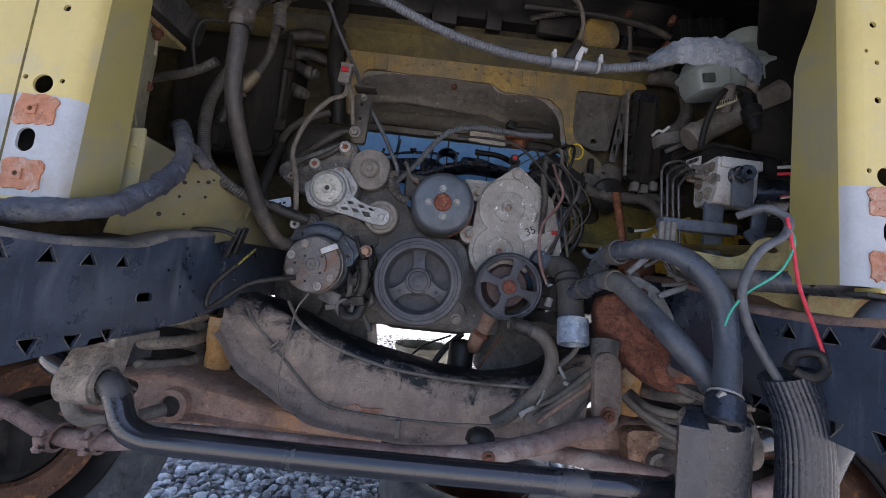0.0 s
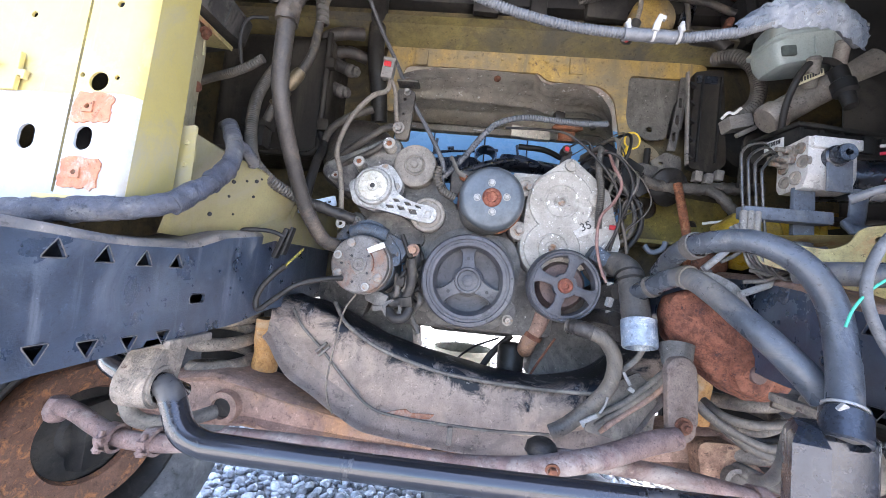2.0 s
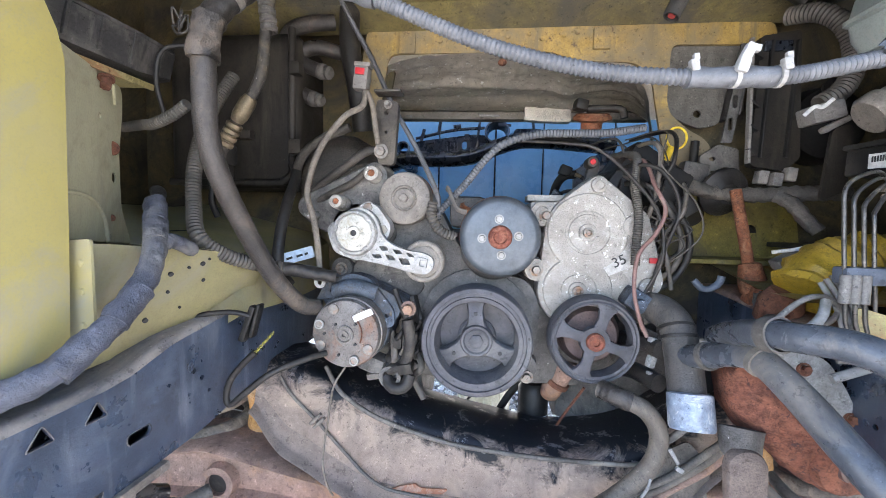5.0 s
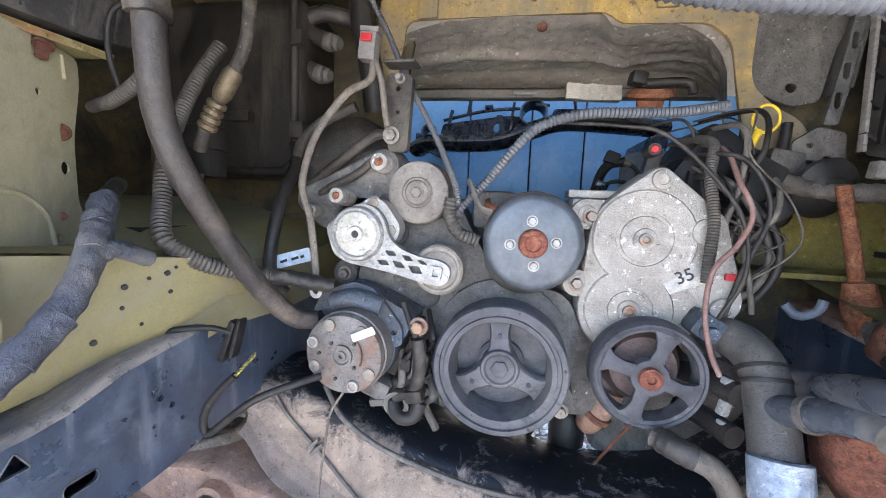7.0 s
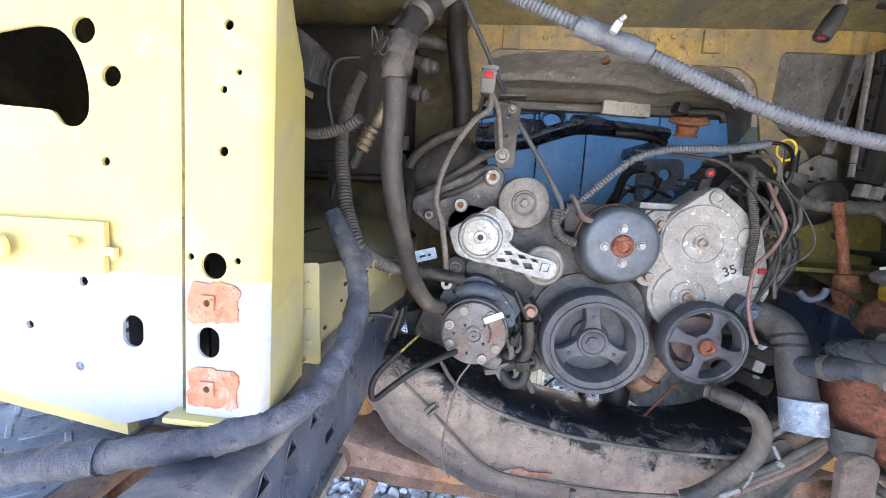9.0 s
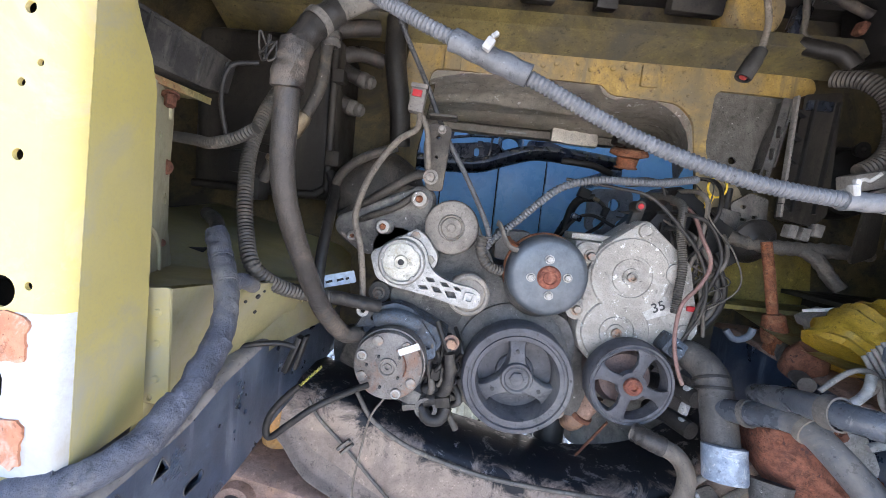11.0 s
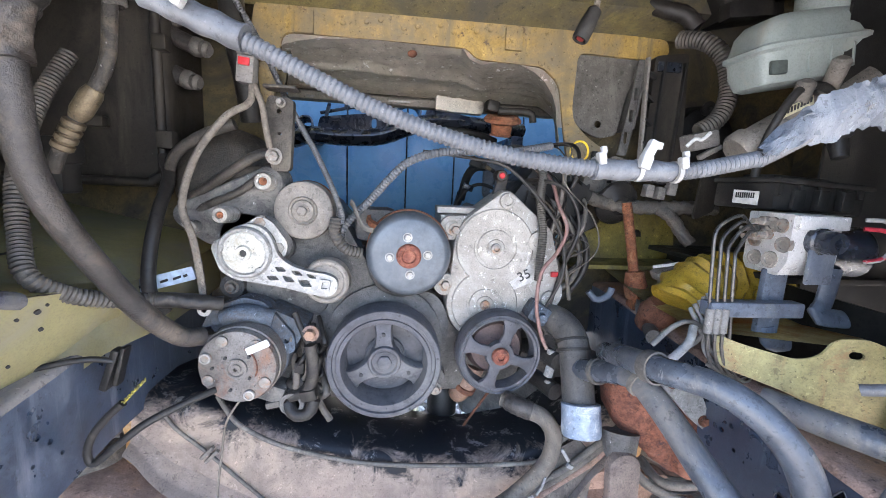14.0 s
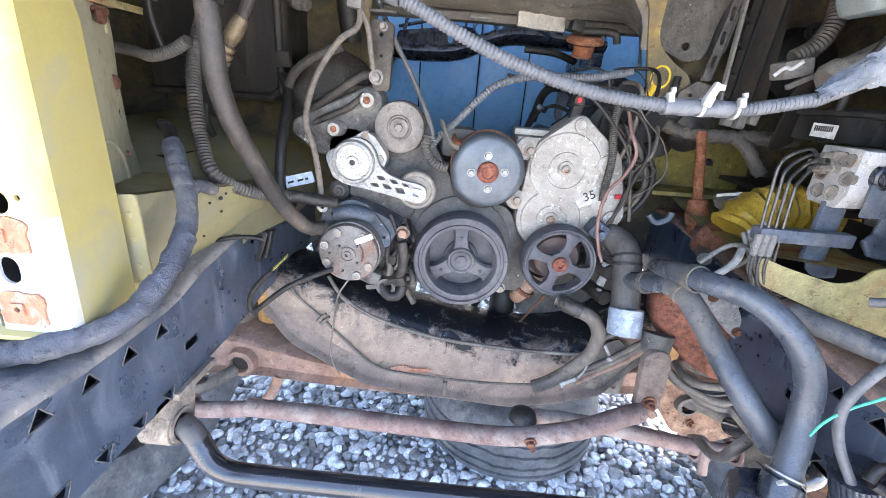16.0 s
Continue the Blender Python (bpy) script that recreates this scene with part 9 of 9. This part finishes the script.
box(bm, (0.60, 0.785, 1.173), (0.11, 0.05, 0.008), (0, 2, 6), bevel=0.003)
part("module", bm, plastic_black, ab, "black control module")
for k in range(3):
    bm = B()
    box(bm, (0.566 + 0.04 * k, 0.731, 1.142), (0.022, 0.012, 0.030), (0, 2, 6), bevel=0.003)
    part("connector", bm, plastic_black, ab)
bm = B()
sg = lambda u, v, w: Vector((0.5165 - w - 0.10 * (u - 0.735), u + 0.02, v - 0.004))
plate(bm, [(0.722, 1.136), (0.762, 1.138), (0.762, 1.158), (0.722, 1.156)], [], 0.002, sg)
part("sticker", bm, paper, ab, "white bar-code sticker")
bm = B()
for k in range(9):
    plate(bm, [(0.727 + k * 0.0035, 1.146), (0.7286 + k * 0.0035, 1.146), (0.7286 + k * 0.0035, 1.154), (0.727 + k * 0.0035, 1.154)], [], 0.001, lambda u, v, w: sg(u, v, w) + Vector((-0.0023, 0, 0)))
part("bars", bm, ink, ab)
bm = B()
lathe(bm, [(0.0, 0.004), (0.004, 0.004), (0.005, 0.018), (0.013, 0.018), (0.0145, 0.014), (0.0145, 0.0), (0.017, -0.002), (0.017, -0.02)], (0.531, 0.650, 1.091), (-0.05, -1, 0), 26)
part("knob", bm, tank_black, ab, "dark round stud")
bm = B()
box(bm, (0.538, 0.656, 1.062), (0.040, 0.006, 0.055), (0, 0, 5), bevel=0.003)
part("strap", bm, bracket_blue, ab, "blue-black strap over the block front")
bm = B()
lathe(bm, [(0.0, 0.0), (0.032, 0.0), (0.036, -0.006), (0.036, -0.10), (0, -0.10)], (0.655, 0.705, 1.072), (0.95, -0.3, 0), 30)
part("motor", bm, tank_black, ab, "black pump motor")
for m_, dz in ((red_wire, 0.0), (plastic_white, 0.012)):
    bm = B()
    tube(bm, [(0.615, 0.675, 1.108 + dz), (0.635, 0.662, 1.106 + dz), (0.650, 0.662, 1.088 + dz * 0.5), (0.640, 0.665, 1.070), (0.62, 0.67, 1.064)], 0.0030)
    part("lead", bm, m_, ab)
br = thing("modulator_bracket", (0.5, 0.66, 0.94), "blue-black painted steel bracket under the brake unit", "bracket")
bm = B()
box(bm, (0.4725, 0.676, 0.995), (0.137, 0.022, 0.021), (0, 0, 0), bevel=0.004)
part("cross_bar", bm, bracket_blue, br)
bm = B()
box(bm, (0.513, 0.692, 1.0), (0.034, 0.010, 0.095), bevel=0.003)
tube(bm, [(0.513, 0.690, 0.965), (0.516, 0.688, 0.948), (0.53, 0.688, 0.940), (0.55, 0.688, 0.942)], 0.012, flat=0.5)
part("leg", bm, bracket_blue, br)
bm = B()
tube(bm, [(0.60, 0.69, 1.05), (0.595, 0.69, 1.0), (0.575, 0.68, 0.985), (0.62, 0.68, 0.98)], 0.014, flat=0.5)
part("hook", bm, bracket_blue, br)
bl = thing("brake_lines", (0.42, 0.67, 0.92), "thin grey steel brake lines bent in parallel", "pipes")
for k in range(4):
    dx = 0.0105 * k
    bm = B()
    tube(bm, [(0.482, 0.716 - 0.007 * k, 1.110 - 0.006 * k), (0.445 + dx * 0.6, 0.690, 1.118 - 0.007 * k), (0.408 + dx, 0.68, 1.10 - 0.01 * k), (0.404 + dx, 0.675, 1.06), (0.406 + dx, 0.671, 1.0), (0.409 + dx, 0.670, 0.965), (0.412 + dx, 0.670, 0.938), (0.424 + dx, 0.670, 0.915 - 0.003 * k), (0.448 + dx, 0.672, 0.903 - 0.004 * k), (0.478 + 0.5 * dx, 0.676, 0.905)], 0.0023, 10, 0.005)
    part("line", bm, pipe_steel, bl)
bm = B()
for k in range(3):
    lathe(bm, [(0.004, -0.012), (0.0055, -0.011), (0.0055, 0.02), (0.004, 0.022)], (0.4045 + 0.0105 * k, 0.6665, 0.975), (0, 0, 1), 14)
part("sleeve", bm, plastic_grey, bl)
bm = B()
tube(bm, [(0.361, 0.711, 0.928), (0.385, 0.711, 0.952), (0.405, 0.711, 0.963), (0.427, 0.711, 0.960), (0.436, 0.711, 0.945), (0.424, 0.711, 0.930), (0.400, 0.711, 0.916)], 0.0036)
tube(bm, [(0.44, 0.70, 0.905), (0.46, 0.68, 0.90), (0.485, 0.68, 0.908), (0.46, 0.69, 0.89), (0.43, 0.70, 0.885)], 0.0036)
part("loop", bm, plastic_grey, bl)

for o in (ab, br, bl):
    shift(o, 0.017, 0.029, 0.005)
fd = thing("fender_rail_sheet", (0.6, 0.63, 0.86), "pale yellow fender sheet with rust stains and a hole", "body panel")
bm = B()
g = lambda u, v, w: Vector((u, 0.695 - 0.9 * (u - 0.46) * 0.55 + w, v))
plate(bm, rounded([(0.44, 0.965), (0.47, 0.955), (0.525, 0.945), (0.545, 0.955), (0.555, 0.98), (0.585, 0.985), (0.61, 0.97), (0.625, 0.88), (0.60, 0.86), (0.52, 0.90), (0.45, 0.92)], 0.012), [slot((0.575, 0.962), 0.014, 0.010)], 0.003, g)
part("sheet", bm, yellow_rusty, fd)
bm = B()
loft(bm, [[(0.44, 0.71, 0.965), (0.62, 0.62, 0.972)], [(0.46, 0.80, 0.95), (0.70, 0.78, 0.95)], [(0.47, 0.92, 0.95), (0.75, 0.92, 0.96)], [(0.47, 1.12, 0.985), (0.80, 1.12, 1.0)]])
bmesh.ops.solidify(bm, geom=bm.faces[:], thickness=0.004)
part("shelf", bm, yellow_rusty, fd)
bm = B()
plate(bm, rounded([(0.625, 0.985), (0.60, 0.86), (0.64, 0.80), (0.85, 0.78), (0.85, 1.05), (0.66, 1.02)], 0.01), [], 0.003, lambda u, v, w: Vector((u, 0.60 - 0.35 * (u - 0.62) + w, v)))
part("outer_sheet", bm, yellow_rusty, fd)
# black sheet added behind the brake unit, closing a gap of sky
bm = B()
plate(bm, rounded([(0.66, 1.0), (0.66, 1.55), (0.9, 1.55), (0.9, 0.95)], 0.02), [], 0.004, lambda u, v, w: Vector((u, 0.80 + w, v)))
solo("fender_backing", bm, plastic_black, "dark sheet added behind the brake unit to close a bright gap", "panel")
bm = B()
tube(bm, [(0.50, 0.86, 0.955), (0.53, 0.87, 0.985), (0.58, 0.88, 1.0), (0.64, 0.87, 1.005), (0.69, 0.87, 0.995)], 0.045, 30, 0.008, wob=0.15)
wrinkle(bm, 0.006, 14)
wrinkle(bm, 0.003, 45)
solo("yellow_wrap", bm, yellow_bag, "crumpled translucent yellow plastic behind the brake lines", "plastic wrap")
mc = thing("master_cylinder", (0.62, 0.82, 1.2), "brake master cylinder with grey fluid reservoir", "brake cylinder")
bm = B()
tube(bm, [(0.562, 0.845, 1.224), (0.59, 0.838, 1.244), (0.66, 0.82, 1.292), (0.72, 0.81, 1.33)], 0.0265, 26, 0.01, flat=1.0)
lathe(bm, [(0.031, -0.012), (0.031, 0.006), (0.026, 0.012), (0, 0.012)], (0.562, 0.845, 1.224), (-0.8, 0.1, -0.6), 26)
for x, z in ((0.60, 1.29), (0.65, 1.325)):
    lathe(bm, [(0.012, -0.02), (0.012, 0.03), (0.008, 0.034), (0, 0.034)], (x, 0.80, z), (-0.3, -0.6, 0.9), 16)
part("cylinder", bm, surf("grey_tan_cast_cylinder", (0.20, 0.178, 0.152), (0.14, 0.125, 0.108), 9, 0.55, 0.15, dirt=(0.26, 0.23, 0.19), dirt_at=0.57, bump=0.25), mc)
bm = B()
plate(bm, rounded([(0.56, 1.10), (0.57, 1.22), (0.60, 1.23), (0.60, 1.12)], 0.01), [], 0.006, at_y(0.93))
part("mount_plate", bm, plastic_grime, mc, "dark grimy mounting plate")
bm = B()
plate(bm, [(0.565, 1.262), (0.615, 1.288), (0.612, 1.30), (0.562, 1.275)], [], 0.002, at_y(0.789))
part("label", bm, surf("yellowed_label", (0.52, 0.47, 0.30), (0.46, 0.42, 0.27), 40, 0.6, bump=0.02), mc, "yellowed bar-code label")
bm = B()
for k in range(9):
    x = 0.569 + k * 0.0048
    z = 1.2665 + (x - 0.565) * 0.53
    plate(bm, [(x, z), (x + 0.0025, z + 0.001), (x + 0.0022, z + 0.009), (x - 0.0003, z + 0.008)], [], 0.001, at_y(0.7875))
part("bars", bm, ink, mc)
bm = B()
rows = []
for z, a_, b_ in ((1.325, 0.060, 0.030), (1.330, 0.070, 0.038), (1.350, 0.080, 0.044), (1.374, 0.084, 0.047), (1.378, 0.090, 0.051), (1.384, 0.090, 0.051), (1.388, 0.084, 0.047), (1.412, 0.080, 0.044), (1.426, 0.070, 0.036), (1.430, 0.055, 0.026)):
    ring = []
    for k in range(40):
        an = 2 * math.pi * k / 40
        cx, cy = math.copysign(abs(math.cos(an)) ** 0.36, math.cos(an)), math.copysign(abs(math.sin(an)) ** 0.36, math.sin(an))
        ring.append((0.622 + a_ * cx, 0.845 + b_ * cy, z + 0.20 * a_ * cx))
    rows.append(ring)
loft(bm, rows, close=True)
part("reservoir", bm, reservoir_mat, mc, "grey translucent fluid reservoir")
bm = B()
box(bm, (0.560, 0.8015, 1.338), (0.026, 0.006, 0.020), (0, -8, 0), bevel=0.003)
part("level_window", bm, surf("dark_grey_green_plastic", (0.09, 0.105, 0.095), (0.07, 0.082, 0.075), 12, 0.4, bump=0.05), mc, "dark fluid level window")
for x_ in (0.605, 0.64, 0.675):
    bm = B()
    box(bm, (x_, 0.7995, 1.355 + (x_ - 0.622) * 0.2), (0.003, 0.004, 0.034), (0, -8, 0), bevel=0.001)
    part("rib", bm, reservoir_mat, mc)
bm = B()
lathe(bm, [(0, 0.02), (0.034, 0.02), (0.036, 0.016), (0.036, -0.02)], (0.66, 0.845, 1.450), (-0.1, 0, 1), 26)
part("cap", bm, reservoir_mat, mc)
bm = B()
lathe(bm, [(0.0, 0.06), (0.010, 0.06), (0.012, 0.035), (0.018, 0.03), (0.018, 0.01), (0.014, 0.006), (0.014, -0.02)], (0.618, 0.76, 1.265), (0.05, -0.3, -1), 22)
part("pressure_sensor", bm, plastic_black, mc, "black pressure sensor plug")
bm = B()
tube(bm, [(0.545, 0.80, 1.13), (0.555, 0.80, 1.22), (0.565, 0.79, 1.27), (0.585, 0.785, 1.305), (0.62, 0.785, 1.312), (0.65, 0.79, 1.30)], 0.006, 10)
part("line", bm, rubber, mc, "black coated line")
bm = B()
lathe(bm, [(0.0, 0.05), (0.03, 0.048), (0.07, 0.03), (0.08, 0.0), (0.08, -0.06), (0, -0.07)], (0.69, 1.13, 1.27), (0.0, -1, 0), 40)
lathe(bm, [(0.012, 0.0), (0.016, 0.012), (0.006, 0.013), (0.005, 0.0)], (0.66, 1.07, 1.33), (0, -1, 0), 20)
solo("brake_booster", bm, plastic_black, "black round brake servo on the firewall", "booster")
hose("vacuum_hose", [(0.555, 1.03, 1.45), (0.575, 0.99, 1.436), (0.598, 0.965, 1.405), (0.610, 0.955, 1.36), (0.603, 0.945, 1.315), (0.583, 0.94, 1.283), (0.553, 0.94, 1.262)], 0.0165, conduit_dark, "grey ribbed hose curving by the reservoir", "hose", rib=0.002, pitch=0.007)
bm = B()
box(bm, (0.55, 0.93, 1.245), (0.05, 0.04, 0.03), (0, -15, 0), bevel=0.005)
box(bm, (0.565, 0.92, 1.225), (0.045, 0.012, 0.010), (0, -30, 0), bevel=0.003)
solo("loom_plug", bm, plastic_grey, "grey plug with a pale tab at the hose end", "plug")
hc = thing("hanging_connector", (0.294, 0.848, 1.414), "black plastic cable connector hanging from a thin loom", "connector")
bm = B()
lathe(bm, [(0.0, -0.0010), (0.006, 0.0), (0.0105, 0.004), (0.0115, 0.0177), (0.0125, 0.0202), (0.0125, 0.0480), (0.0115, 0.0506), (0.009, 0.0506), (0.009, 0.0455), (0, 0.0455)], (0.294, 0.848, 1.414), (-0.021, 0.0, -0.046), 24)
part("shell", bm, plastic_black, hc)
bm = B()
lathe(bm, [(0.0, 0.001), (0.0055, 0.001), (0.006, -0.006)], (0.2738, 0.848, 1.3698), (-0.021, 0.0, -0.046), 18)
part("seal", bm, surf("dull_red_seal", (0.42, 0.06, 0.05), (0.3, 0.05, 0.045), 60, 0.5, bump=0.1), hc, "dull red rubber seal")
bm = B()
tube(bm, [(0.294, 0.848, 1.414), (0.304, 0.86, 1.464), (0.297, 0.88, 1.525), (0.277, 0.93, 1.585)], 0.005, 12, 0.004, rib=0.0007, pitch=0.005)
part("lead", bm, loom_braid, hc)
bm = B()
lathe(bm, [(0.012, 0.016), (0.020, 0.016), (0.026, 0.010), (0.038, 0.004), (0.046, 0.0), (0.048, -0.006), (0.0, -0.006)], (0.468, 1.040, 1.122), (0.1, -0.95, -0.3), 32, wob=0.04)
solo("shaft_seal", bm, rubber, "dark rubber seal round the steering shaft", "seal")
shaft = thing("steering_shaft", (0.50, 0.98, 0.90), "orange rusty steering shaft with a universal joint", "shaft")
bm = B()
tube(bm, [(0.475, 1.015, 1.125), (0.482, 1.0, 1.06), (0.491, 0.988, 0.99), (0.495, 0.984, 0.965)], 0.0098, 18, 0.006, wob=0.03)
part("rod", bm, rust_orange, shaft)
bm = B()
lathe(bm, [(0.010, -0.036), (0.018, -0.032), (0.021, -0.015), (0.023, 0.0), (0.020, 0.02), (0.012, 0.026)], (0.497, 0.983, 0.955), (0.1, -0.15, -1), 24, wob=0.06)
box(bm, (0.488, 0.972, 0.932), (0.010, 0.030, 0.034), (10, 8, 0), bevel=0.004)
box(bm, (0.510, 0.972, 0.932), (0.010, 0.030, 0.034), (10, 8, 0), bevel=0.004)
part("joint", bm, rust_orange, shaft)
bm = B()
lathe(bm, [(0.0, 0.014), (0.012, 0.014), (0.013, -0.014), (0.0, -0.014)], (0.499, 0.966, 0.930), (1, 0, 0), 18)
tube(bm, [(0.499, 0.965, 0.930), (0.494, 0.94, 0.912), (0.478, 0.90, 0.905), (0.45, 0.84, 0.905)], 0.0125, 16, 0.008, wob=0.04)
part("yoke", bm, dusty_steel, shaft)
bm = B()
lathe(bm, [(0.012, 0.03), (0.022, 0.025), (0.03, 0.0), (0.034, -0.03), (0.034, -0.06)], (0.578, 1.16, 1.055), (-0.35, -0.75, -0.6), 28)
solo("shaft_boot", bm, rubber, "dark rubber boot round the steering shaft", "boot")
toe_dust = surf("dusty_tan_conduit", (0.105, 0.09, 0.074), (0.055, 0.05, 0.044), 14, 0.6, dirt=(0.17, 0.145, 0.115), dirt_at=0.56, spots=(0.04, 0.037, 0.034), spots_at=0.66, bump=0.3)
hose("toe_conduit", [(0.40, 1.04, 1.135), (0.43, 1.035, 1.125), (0.47, 1.03, 1.118), (0.53, 1.02, 1.117), (0.58, 1.01, 1.12), (0.66, 1.0, 1.122)], 0.0140, toe_dust, "dusty brown taped harness across the toe board", "harness", wob=0.16, step=0.005)
hose("toe_branch", [(0.545, 1.015, 1.117), (0.565, 1.0, 1.10), (0.585, 0.99, 1.07), (0.60, 0.98, 1.05)], 0.0125, toe_dust, "short taped harness branch", "harness", wob=0.14, step=0.005)
bm = B()
box(bm, (0.425, 1.08, 1.16), (0.05, 0.03, 0.05), (0, 10, 0), bevel=0.005)
box(bm, (0.46, 1.07, 1.14), (0.07, 0.02, 0.015), (0, -5, 0), bevel=0.003)
solo("ground_bracket", bm, dusty_steel, "dusty steel bracket on the firewall foot", "bracket")
bm = B()
box(bm, (0.535, 0.93, 0.985), (0.05, 0.02, 0.010), (0, -15, 0), bevel=0.003)
box(bm, (0.525, 0.94, 1.0), (0.045, 0.03, 0.02), (0, -30, 0), bevel=0.005)
solo("grey_plug", bm, plastic_grey, "grey plug with a white tab beside the shaft", "plug")

# tread plate beyond the rail
tp = thing("tread_plate", (-0.78, 0.54, 0.79), "grey steel tread plate step beyond the frame rail", "step plate")
tread = surf("worn_grey_tread_steel", (0.36, 0.38, 0.42), (0.28, 0.30, 0.34), 9, 0.45, 0.2, dirt=(0.44, 0.43, 0.41), dirt_at=0.58, spots=(0.22, 0.18, 0.15), spots_at=0.70, bump=0.15)
bm = B()
box(bm, (-0.80, 0.55, 0.794), (0.36, 0.34, 0.008), bevel=0.002)
part("sheet", bm, tread, tp)
for i in range(9):
    for j in range(8):
        bm = B()
        a = 40 if (i + j) % 2 else -40
        box(bm, (-0.955 + 0.039 * i, 0.405 + 0.040 * j, 0.7985), (0.034, 0.007, 0.003), (0, 0, a), bevel=0.0014, seg=1)
        part("tread_bar", bm, tread, tp)
bm = B()
box(bm, (-0.60, 0.55, 0.7905), (0.04, 0.30, 0.012), bevel=0.004)
part("rusty_edge", bm, arm_rust, tp, "rusty brown folded edge")
bm = B()
box(bm, (-0.55, 0.55, 0.788), (0.14, 0.03, 0.012), bevel=0.003)
part("stay", bm, arm_rust, tp)
# bent white plastic strips on the firewall side
for pts_, lab in (([(0.482, 0.868, 1.226), (0.494, 0.865, 1.239), (0.505, 0.865, 1.238), (0.517, 0.862, 1.250)], "bent white plastic strip below the reservoir"), ([(0.478, 0.908, 1.014), (0.492, 0.905, 1.017), (0.506, 0.904, 1.019), (0.522, 0.90, 1.024)], "bent white plastic strip beside the steering shaft")):
    bm = B()
    tube(bm, pts_, 0.0030, 8, 0.004, flat=0.5)
    solo("plastic_strip", bm, plastic_white, lab, "strip")
